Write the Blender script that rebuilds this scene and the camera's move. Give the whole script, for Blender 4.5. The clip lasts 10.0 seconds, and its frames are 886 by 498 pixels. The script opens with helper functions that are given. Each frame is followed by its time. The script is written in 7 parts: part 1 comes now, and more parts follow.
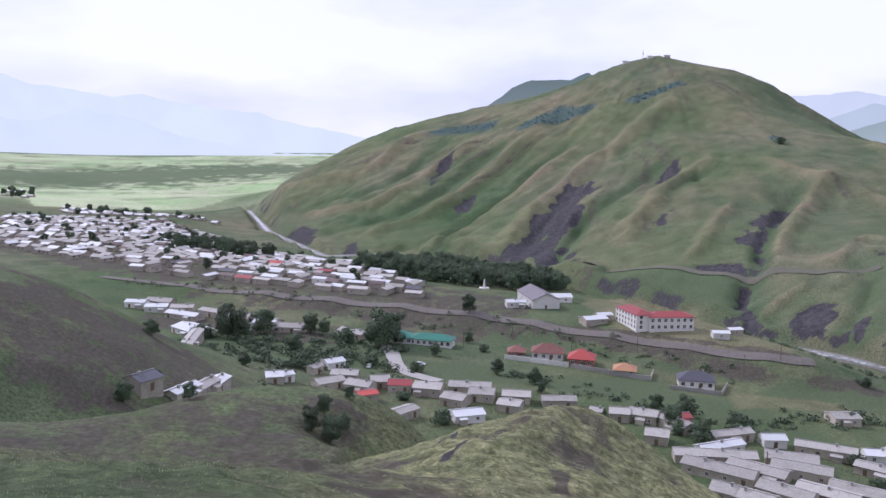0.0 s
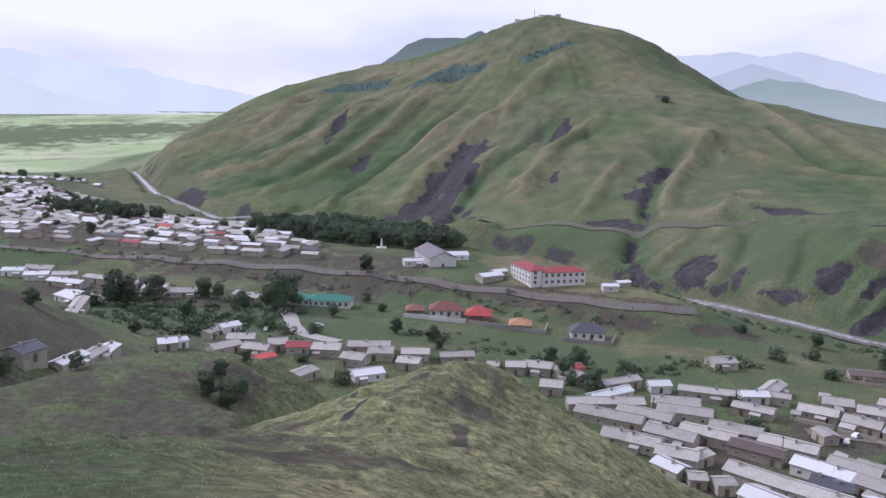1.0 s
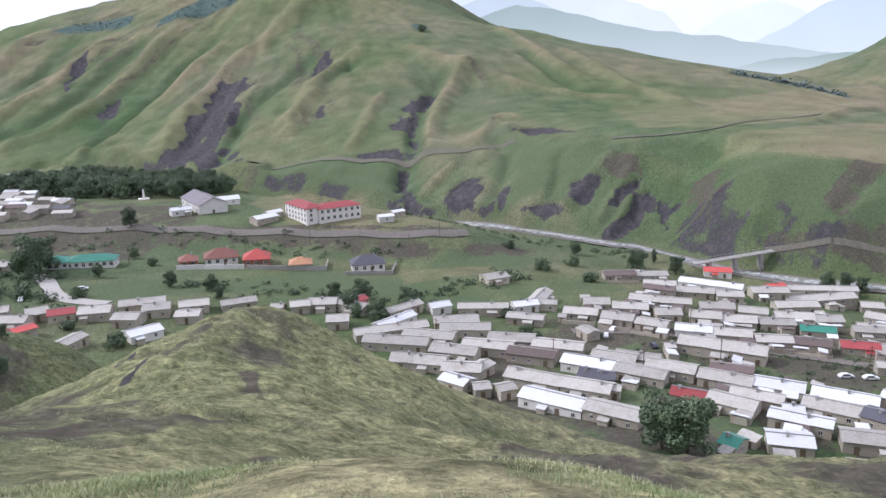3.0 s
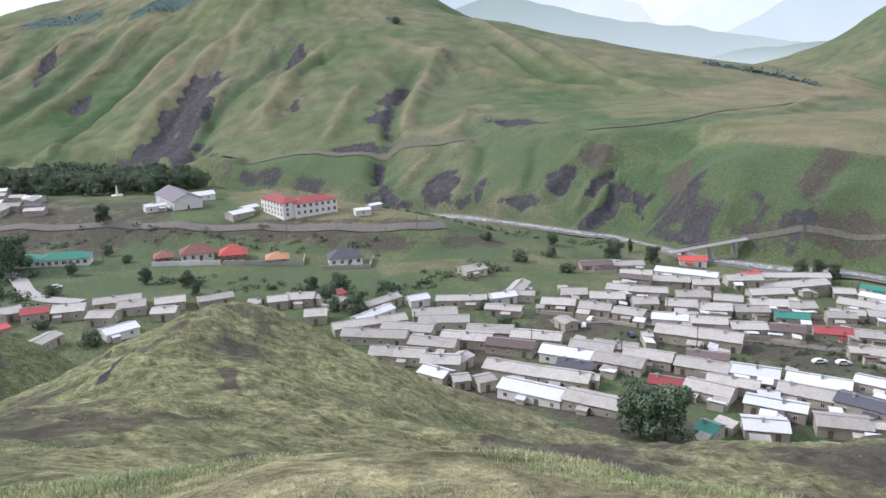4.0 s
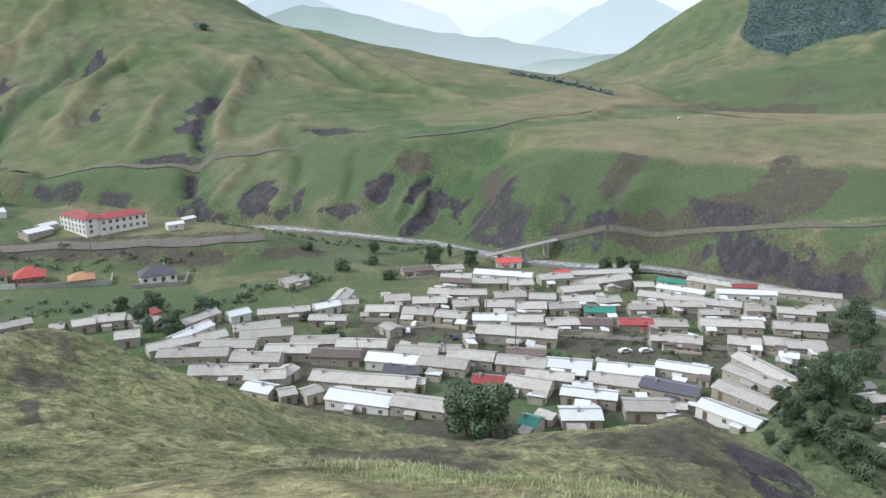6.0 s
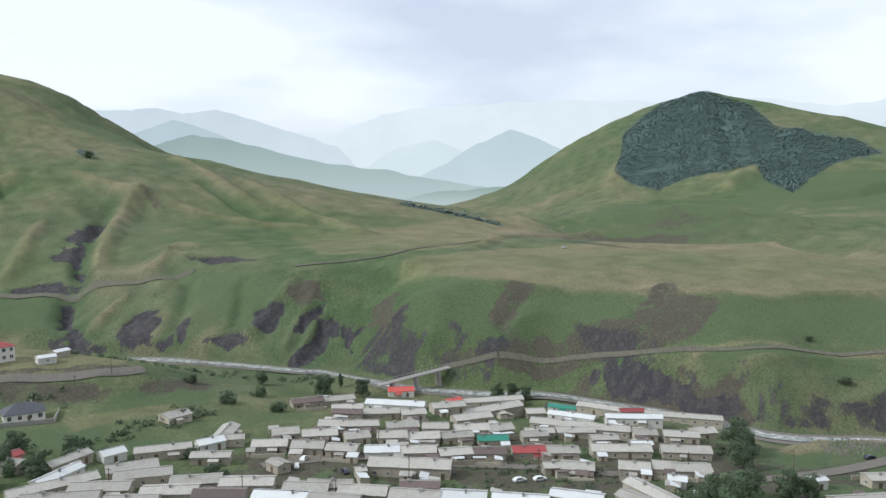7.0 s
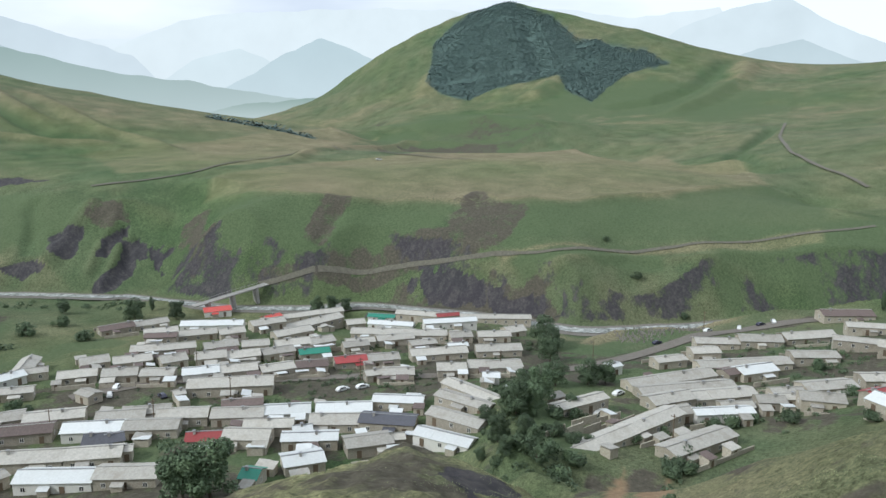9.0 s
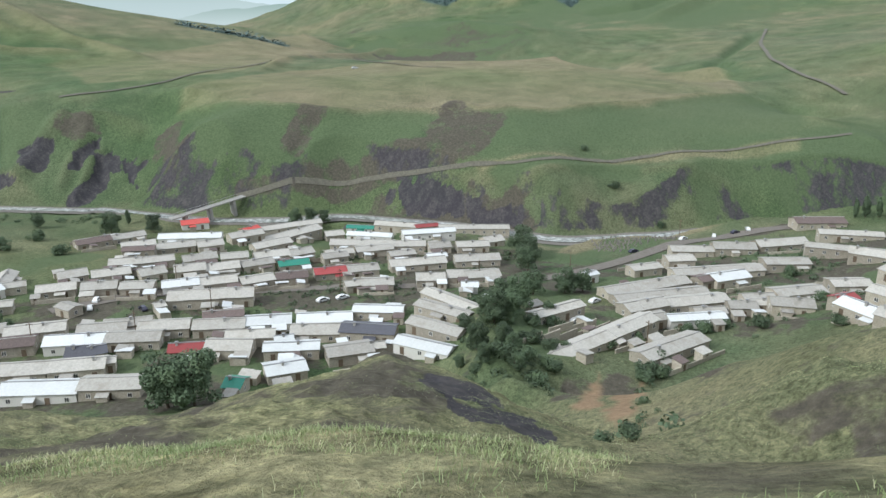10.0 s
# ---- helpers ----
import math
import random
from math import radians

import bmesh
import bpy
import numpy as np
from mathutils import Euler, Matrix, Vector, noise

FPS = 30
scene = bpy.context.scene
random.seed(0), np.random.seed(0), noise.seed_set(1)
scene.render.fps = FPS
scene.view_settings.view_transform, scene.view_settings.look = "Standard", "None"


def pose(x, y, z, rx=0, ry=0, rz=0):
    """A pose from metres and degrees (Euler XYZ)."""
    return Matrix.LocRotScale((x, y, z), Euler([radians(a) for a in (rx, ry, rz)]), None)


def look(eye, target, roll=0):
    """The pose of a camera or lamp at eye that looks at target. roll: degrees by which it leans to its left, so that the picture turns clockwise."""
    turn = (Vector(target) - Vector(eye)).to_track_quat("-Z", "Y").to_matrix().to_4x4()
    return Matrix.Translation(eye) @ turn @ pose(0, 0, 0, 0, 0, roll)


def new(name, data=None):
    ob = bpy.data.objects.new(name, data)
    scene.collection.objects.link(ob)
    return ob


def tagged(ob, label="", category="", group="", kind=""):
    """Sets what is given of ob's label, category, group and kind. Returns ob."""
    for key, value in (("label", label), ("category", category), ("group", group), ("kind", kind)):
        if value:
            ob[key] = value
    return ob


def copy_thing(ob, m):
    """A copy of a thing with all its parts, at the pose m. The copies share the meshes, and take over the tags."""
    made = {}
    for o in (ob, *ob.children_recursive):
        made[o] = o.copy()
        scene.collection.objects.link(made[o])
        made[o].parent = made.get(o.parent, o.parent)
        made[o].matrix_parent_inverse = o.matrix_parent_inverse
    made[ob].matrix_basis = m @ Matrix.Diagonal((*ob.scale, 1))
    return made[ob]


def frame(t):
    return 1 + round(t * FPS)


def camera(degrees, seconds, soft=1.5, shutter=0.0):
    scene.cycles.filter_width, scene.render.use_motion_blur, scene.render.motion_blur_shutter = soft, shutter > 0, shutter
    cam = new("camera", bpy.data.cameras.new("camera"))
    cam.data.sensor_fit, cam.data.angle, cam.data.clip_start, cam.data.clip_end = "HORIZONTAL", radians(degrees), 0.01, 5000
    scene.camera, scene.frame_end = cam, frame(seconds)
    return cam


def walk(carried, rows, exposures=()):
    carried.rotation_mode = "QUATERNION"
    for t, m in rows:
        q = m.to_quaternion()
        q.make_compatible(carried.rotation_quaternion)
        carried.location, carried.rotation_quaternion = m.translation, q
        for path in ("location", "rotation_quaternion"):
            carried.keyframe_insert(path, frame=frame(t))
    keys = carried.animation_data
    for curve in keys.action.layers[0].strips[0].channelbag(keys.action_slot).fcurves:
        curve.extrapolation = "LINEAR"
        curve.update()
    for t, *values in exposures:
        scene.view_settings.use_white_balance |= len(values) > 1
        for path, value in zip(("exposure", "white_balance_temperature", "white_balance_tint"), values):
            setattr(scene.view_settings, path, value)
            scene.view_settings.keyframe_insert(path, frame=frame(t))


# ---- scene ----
cam = camera(57.14, 10.0, soft=1.5)
PATH = [
    (0.0, pose(0, 0, 0, 82.56, -0.91, -0.00)),
    (0.5, pose(0, 0, 0, 82.40, -1.07, -3.36)),
    (1.0, pose(0, 0, 0, 79.82, -0.99, -7.32)),
    (1.5, pose(0, 0, 0, 78.79, -0.67, -11.41)),
    (2.0, pose(0, 0, 0, 77.52, -0.12, -15.76)),
    (2.5, pose(0, 0, 0, 76.44, 0.39, -19.93)),
    (3.0, pose(0, 0, 0, 75.28, 1.08, -23.79)),
    (4.3, pose(0, 0, 0, 74.39, 1.77, -26.91)),
    (4.5, pose(0, 0, 0, 74.38, 1.30, -29.37)),
    (5.0, pose(0, 0, 0, 73.95, 1.38, -35.52)),
    (5.2, pose(0, 0, 0, 73.79, 1.23, -36.74)),
    (6.3, pose(0, 0, 0, 77.04, -0.25, -39.80)),
    (6.5, pose(0, 0, 0, 79.77, -0.50, -41.69)),
    (7.0, pose(0, 0, 0, 84.12, -0.48, -45.77)),
    (7.5, pose(0, 0, 0, 84.24, -0.38, -48.69)),
    (8.0, pose(0, 0, 0, 82.94, -0.44, -52.01)),
    (8.5, pose(0, 0, 0, 81.21, -0.39, -55.57)),
    (9.0, pose(0, 0, 0, 78.08, -0.44, -58.81)),
    (9.5, pose(0, 0, 0, 75.08, -0.77, -62.01)),
    (10.0, pose(0, 0, 0, 71.81, -0.39, -60.39)),
]
EXPOSURES = [(0.0, -0.12, 5640, 26), (1.0, -0.2, 5680, 25), (2.5, 0.24, 5820, 20), (4.5, 0.24, 5920, 14), (5.2, 0.19, 5940, 10), (6.5, 0.18, 5930, 6), (7.0, -0.1, 6040, 5), (7.5, -0.25, 6060, 4), (8.5, -0.18, 5990, 3), (10.0, 0.15, 6000, 4)]
walk(cam, PATH, EXPOSURES)

# ---- daylight under broken cloud ----
SUN_TURN, SUN_HEIGHT = 300.0, 38.0     # compass degrees from +y towards +x, and degrees above the horizon
world = bpy.data.worlds.new("sky")
scene.world = world
world.use_nodes = True
wn, wl = world.node_tree.nodes, world.node_tree.links
wn.clear()
w_out = wn.new("ShaderNodeOutputWorld")
w_back = wn.new("ShaderNodeBackground")
w_sky = wn.new("ShaderNodeTexSky")
w_sky.sky_type, w_sky.sun_disc = "NISHITA", False
w_sky.sun_elevation, w_sky.sun_rotation = radians(SUN_HEIGHT), radians(SUN_TURN)
w_coord = wn.new("ShaderNodeTexCoord")
w_map = wn.new("ShaderNodeMapping")
w_map.inputs["Scale"].default_value = (1.0, 1.0, 3.2)
w_noise = wn.new("ShaderNodeTexNoise")
w_noise.inputs["Scale"].default_value, w_noise.inputs["Detail"].default_value = 1.9, 5.0
w_noise.inputs["Roughness"].default_value = 0.5
w_ramp = wn.new("ShaderNodeValToRGB")
w_ramp.color_ramp.elements[0].position, w_ramp.color_ramp.elements[0].color = 0.36, (8.6, 9.0, 10.6, 1)
w_ramp.color_ramp.elements[1].position, w_ramp.color_ramp.elements[1].color = 0.56, (12.6, 12.7, 13.0, 1)
w_mix = wn.new("ShaderNodeMixRGB")
w_mix.inputs["Fac"].default_value = 0.88
wl.new(w_coord.outputs["Generated"], w_map.inputs["Vector"])
wl.new(w_map.outputs["Vector"], w_noise.inputs["Vector"])
wl.new(w_noise.outputs["Fac"], w_ramp.inputs["Fac"])
wl.new(w_sky.outputs["Color"], w_mix.inputs["Color1"])
wl.new(w_ramp.outputs["Color"], w_mix.inputs["Color2"])
wl.new(w_mix.outputs["Color"], w_back.inputs["Color"])
w_back.inputs["Strength"].default_value = 0.092
wl.new(w_back.outputs["Background"], w_out.inputs["Surface"])

sun = new("sun", bpy.data.lights.new("sun", "SUN"))
sun.data.energy, sun.data.angle, sun.data.color = 2.6, radians(10), (1.0, 0.96, 0.9)
_s = Vector((math.sin(radians(SUN_TURN)) * math.cos(radians(SUN_HEIGHT)), math.cos(radians(SUN_TURN)) * math.cos(radians(SUN_HEIGHT)), math.sin(radians(SUN_HEIGHT))))
sun.matrix_world = look(_s * 500, (0, 0, 0))

# ---- materials ----
def fresh(name):
    m = bpy.data.materials.new(name)
    m.use_nodes = True
    nt = m.node_tree
    nt.nodes.clear()
    out = nt.nodes.new("ShaderNodeOutputMaterial")
    bsdf = nt.nodes.new("ShaderNodeBsdfPrincipled")
    nt.links.new(bsdf.outputs["BSDF"], out.inputs["Surface"])
    return m, nt.nodes, nt.links, bsdf


def noise_node(nodes, links, vector, scale, detail=4.0, rough=0.55):
    n = nodes.new("ShaderNodeTexNoise")
    n.inputs["Scale"].default_value, n.inputs["Detail"].default_value, n.inputs["Roughness"].default_value = scale, detail, rough
    links.new(vector, n.inputs["Vector"])
    return n.outputs["Fac"]


def ramp_node(nodes, links, value, stops):
    r = nodes.new("ShaderNodeValToRGB")
    el = r.color_ramp.elements
    while len(el) < len(stops):
        el.new(0.5)
    for e, (pos, col) in zip(el, stops):
        e.position, e.color = pos, (*col, 1)
    links.new(value, r.inputs["Fac"])
    return r.outputs["Color"]


def mix_node(nodes, links, fac, a, b, how="MIX"):
    m = nodes.new("ShaderNodeMixRGB")
    m.blend_type = how
    for slot, v in (("Fac", fac), ("Color1", a), ("Color2", b)):
        if isinstance(v, (int, float)):
            m.inputs[slot].default_value = v
        elif isinstance(v, tuple):
            m.inputs[slot].default_value = (*v, 1)
        else:
            links.new(v, m.inputs[slot])
    return m.outputs["Color"]


def bump_node(nodes, links, bsdf, value, strength, distance):
    b = nodes.new("ShaderNodeBump")
    b.inputs["Strength"].default_value, b.inputs["Distance"].default_value = strength, distance
    links.new(value, b.inputs["Height"])
    links.new(b.outputs["Normal"], bsdf.inputs["Normal"])


def weathered(name, color, rough=0.8, metal=0.0, spread=0.25, grain=2.0, stain=0.25, bump=0.02, tint=(0.35, 0.33, 0.3), per_object=0.25):
    """A surface with broad stains, fine grain, and a shade of its own for each object."""
    m, nodes, links, bsdf = fresh(name)
    pos = nodes.new("ShaderNodeNewGeometry").outputs["Position"]
    fine = noise_node(nodes, links, pos, grain, 5.0, 0.65)
    broad = noise_node(nodes, links, pos, 0.35, 3.0)
    dark = tuple(c * (1 - spread) for c in color)
    light = tuple(min(1.0, c * (1 + spread * 0.6)) for c in color)
    col = ramp_node(nodes, links, fine, [(0.3, dark), (0.7, light)])
    mask = ramp_node(nodes, links, broad, [(0.5, (0, 0, 0)), (0.72, (stain, stain, stain))])
    col = mix_node(nodes, links, mask, col, tuple(c * t * 2 for c, t in zip(color, tint)))
    own = nodes.new("ShaderNodeObjectInfo").outputs["Random"]
    shade = ramp_node(nodes, links, own, [(0.0, (1 - per_object,) * 3), (1.0, (1.0, 1.0, 1.0))])
    col = mix_node(nodes, links, 1.0, col, shade, "MULTIPLY")
    links.new(col, bsdf.inputs["Base Color"])
    bsdf.inputs["Roughness"].default_value, bsdf.inputs["Metallic"].default_value = rough, metal
    bump_node(nodes, links, bsdf, fine, 0.5, bump)
    return m


def ground_material():
    m, nodes, links, bsdf = fresh("pasture_and_shale")
    geo = nodes.new("ShaderNodeNewGeometry")
    pos = geo.outputs["Position"]
    kinds = nodes.new("ShaderNodeAttribute")
    kinds.attribute_name = "cover"
    split = nodes.new("ShaderNodeSeparateColor")
    links.new(kinds.outputs["Color"], split.inputs["Color"])
    bare, soil, lush = split.outputs[0], split.outputs[1], split.outputs[2]
    n_wide = noise_node(nodes, links, pos, 0.006, 5.0)
    n_mid = noise_node(nodes, links, pos, 0.05, 6.0, 0.6)
    n_fine = noise_node(nodes, links, pos, 0.9, 6.0, 0.7)
    n_blade = noise_node(nodes, links, pos, 9.0, 4.0, 0.7)
    wear_and_haze = nodes.new("ShaderNodeAttribute")
    wear_and_haze.attribute_name = "wear_and_haze"
    parts = nodes.new("ShaderNodeSeparateColor")
    links.new(wear_and_haze.outputs["Color"], parts.inputs["Color"])
    fresh_turf = ramp_node(nodes, links, n_mid, [(0.35, (0.064, 0.098, 0.058)), (0.65, (0.104, 0.140, 0.086))])
    dry_turf = ramp_node(nodes, links, n_mid, [(0.35, (0.155, 0.146, 0.100)), (0.65, (0.225, 0.205, 0.146))])
    grass = mix_node(nodes, links, parts.outputs[0], fresh_turf, dry_turf)
    straw_turf = ramp_node(nodes, links, n_fine, [(0.3, (0.180, 0.158, 0.104)), (0.5, (0.285, 0.252, 0.172)), (0.7, (0.385, 0.340, 0.240))])
    grass = mix_node(nodes, links, parts.outputs[2], grass, straw_turf)
    # far fields: haze and sunlight on the plain put into a pale green
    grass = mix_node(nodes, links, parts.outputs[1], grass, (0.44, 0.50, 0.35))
    wide = ramp_node(nodes, links, n_wide, [(0.35, (0.75, 0.9, 0.7)), (0.65, (1.12, 1.05, 1.05))])
    grass = mix_node(nodes, links, 1.0, grass, wide, "MULTIPLY")
    fine = ramp_node(nodes, links, n_fine, [(0.3, (0.45, 0.47, 0.45)), (0.5, (1.0, 1.0, 1.0)), (0.7, (1.5, 1.45, 1.4))])
    grass = mix_node(nodes, links, 0.8, grass, fine, "MULTIPLY")
    n_tuft = noise_node(nodes, links, pos, 2.6, 6.0, 0.78)
    tuft = ramp_node(nodes, links, n_tuft, [(0.36, (0.38, 0.40, 0.36)), (0.5, (1.0, 1.0, 1.0)), (0.64, (1.55, 1.5, 1.4))])
    grass = mix_node(nodes, links, 0.75, grass, tuft, "MULTIPLY")
    blade = ramp_node(nodes, links, n_blade, [(0.3, (0.65, 0.65, 0.6)), (0.7, (1.35, 1.35, 1.25))])
    grass = mix_node(nodes, links, 0.8, grass, blade, "MULTIPLY")
    green = ramp_node(nodes, links, n_fine, [(0.3, (0.068, 0.098, 0.048)), (0.7, (0.115, 0.148, 0.080))])
    col = mix_node(nodes, links, lush, grass, green)
    dirt = ramp_node(nodes, links, n_fine, [(0.25, (0.052, 0.045, 0.038)), (0.55, (0.098, 0.085, 0.070)), (0.8, (0.165, 0.146, 0.122))])
    # turf wears away in patches
    n_patch = noise_node(nodes, links, pos, 0.32, 6.0, 0.7)
    patchy = nodes.new("ShaderNodeMath")
    patchy.operation = "MULTIPLY_ADD"
    patchy.inputs[1].default_value = 1.5
    links.new(n_patch, patchy.inputs[0])
    lower = nodes.new("ShaderNodeMath")
    lower.operation = "SUBTRACT"
    lower.inputs[1].default_value = 0.72
    links.new(soil, lower.inputs[0])
    links.new(lower.outputs[0], patchy.inputs[2])
    worn = ramp_node(nodes, links, patchy.outputs[0], [(0.42, (0, 0, 0)), (0.85, (0.9, 0.9, 0.9))])
    col = mix_node(nodes, links, worn, col, dirt)
    # shale breaks out in ragged, ribbed patches
    jag = nodes.new("ShaderNodeMath")
    jag.operation = "MULTIPLY_ADD"
    jag.inputs[1].default_value = 1.5
    furrow = nodes.new("ShaderNodeMapping")
    furrow.inputs["Scale"].default_value = (0.30, 0.30, 0.045)
    links.new(pos, furrow.inputs["Vector"])
    n_rib = noise_node(nodes, links, furrow.outputs["Vector"], 1.0, 6.0, 0.62)
    shale = ramp_node(nodes, links, mix_node(nodes, links, 0.55, n_fine, n_rib), [(0.25, (0.030, 0.029, 0.035)), (0.48, (0.056, 0.052, 0.060)), (0.72, (0.125, 0.113, 0.108))])
    links.new(n_rib, jag.inputs[0])
    shift = nodes.new("ShaderNodeMath")
    shift.operation = "SUBTRACT"
    links.new(bare, shift.inputs[0])
    shift.inputs[1].default_value = 0.72
    links.new(shift.outputs[0], jag.inputs[2])
    torn = ramp_node(nodes, links, jag.outputs[0], [(0.32, (0, 0, 0)), (0.62, (0.95, 0.95, 0.95))])
    gate = nodes.new("ShaderNodeMath")
    gate.operation, gate.use_clamp = "MULTIPLY", True
    gate.inputs[1].default_value = 4.0
    links.new(bare, gate.inputs[0])
    torn = mix_node(nodes, links, 1.0, torn, gate.outputs[0], "MULTIPLY")
    col = mix_node(nodes, links, torn, col, shale)
    earth = ramp_node(nodes, links, n_fine, [(0.3, (0.20, 0.135, 0.085)), (0.7, (0.33, 0.235, 0.15))])
    col = mix_node(nodes, links, wear_and_haze.outputs["Alpha"], col, earth)
    # blue-green floor under woods and scrub, tinted like the hazed woodland
    wood_floor = ramp_node(nodes, links, n_mid, [(0.35, (0.070, 0.105, 0.096)), (0.65, (0.092, 0.135, 0.122))])
    col = mix_node(nodes, links, kinds.outputs["Alpha"], col, wood_floor)
    links.new(col, bsdf.inputs["Base Color"])
    bsdf.inputs["Roughness"].default_value = 0.95
    bsdf.inputs["Specular IOR Level"].default_value = 0.1
    mixh = mix_node(nodes, links, 0.5, n_fine, n_tuft)
    bump_node(nodes, links, bsdf, mixh, 0.85, 0.5)
    return m


MAT_GROUND = ground_material()
MAT_SLATE = weathered("asbestos_roof", (0.475, 0.45, 0.41), 0.85, 0, 0.2, 1.6, 0.6, 0.03, (0.36, 0.345, 0.32), 0.32)
MAT_WHITE_ROOF = weathered("pale_metal_roof", (0.66, 0.67, 0.67), 0.5, 0.0, 0.1, 2.0, 0.35, 0.01, (0.40, 0.39, 0.38), 0.15)
MAT_BROWN_ROOF = weathered("brown_roof", (0.16, 0.12, 0.11), 0.8, 0, 0.3, 2.0, 0.3, 0.02)
MAT_RED_ROOF = weathered("red_metal_roof", (0.34, 0.055, 0.055), 0.5, 0, 0.15, 2.0, 0.25, 0.01)
MAT_ORANGE_ROOF = weathered("orange_metal_roof", (0.54, 0.085, 0.07), 0.5, 0, 0.12, 2.0, 0.2, 0.01)
MAT_GREEN_ROOF = weathered("green_metal_roof", (0.035, 0.24, 0.17), 0.5, 0, 0.15, 2.0, 0.25, 0.01)
MAT_GREY_ROOF = weathered("dark_grey_roof", (0.10, 0.10, 0.12), 0.6, 0, 0.2, 2.0, 0.3, 0.01)
MAT_WALL = weathered("stone_block_wall", (0.50, 0.45, 0.37), 0.9, 0, 0.3, 3.0, 0.5, 0.03, (0.3, 0.28, 0.25), 0.35)
MAT_PLASTER = weathered("white_plaster", (0.74, 0.72, 0.68), 0.85, 0, 0.08, 3.0, 0.3, 0.01)
MAT_DARK = weathered("dark_opening", (0.03, 0.03, 0.035), 0.3, 0, 0.2, 2.0, 0.1, 0.005)
MAT_WOOD = weathered("weathered_timber", (0.17, 0.125, 0.085), 0.9, 0, 0.3, 4.0, 0.3, 0.02)
MAT_METAL = weathered("galvanised_metal", (0.40, 0.40, 0.41), 0.5, 0.6, 0.15, 4.0, 0.3, 0.005)
MAT_CONCRETE = weathered("concrete", (0.40, 0.385, 0.36), 0.9, 0, 0.2, 2.0, 0.4, 0.02)
MAT_ROAD = weathered("gravel_road", (0.205, 0.185, 0.16), 0.95, 0, 0.3, 1.2, 0.4, 0.04)
MAT_LEAF = weathered("foliage", (0.100, 0.148, 0.078), 0.75, 0, 0.45, 1.5, 0.3, 0.02, (0.6, 0.55, 0.3), 0.45)
# foliage of the far woods, with blue haze mixed into its colour
MAT_HAZED_WOODLAND = weathered("hazed_woodland", (0.115, 0.168, 0.160), 0.85, 0, 0.15, 0.3, 0.3, 0.02, (0.6, 0.6, 0.5), 0.1)
MAT_BARK = weathered("bark", (0.13, 0.10, 0.075), 0.95, 0, 0.3, 5.0, 0.3, 0.03)


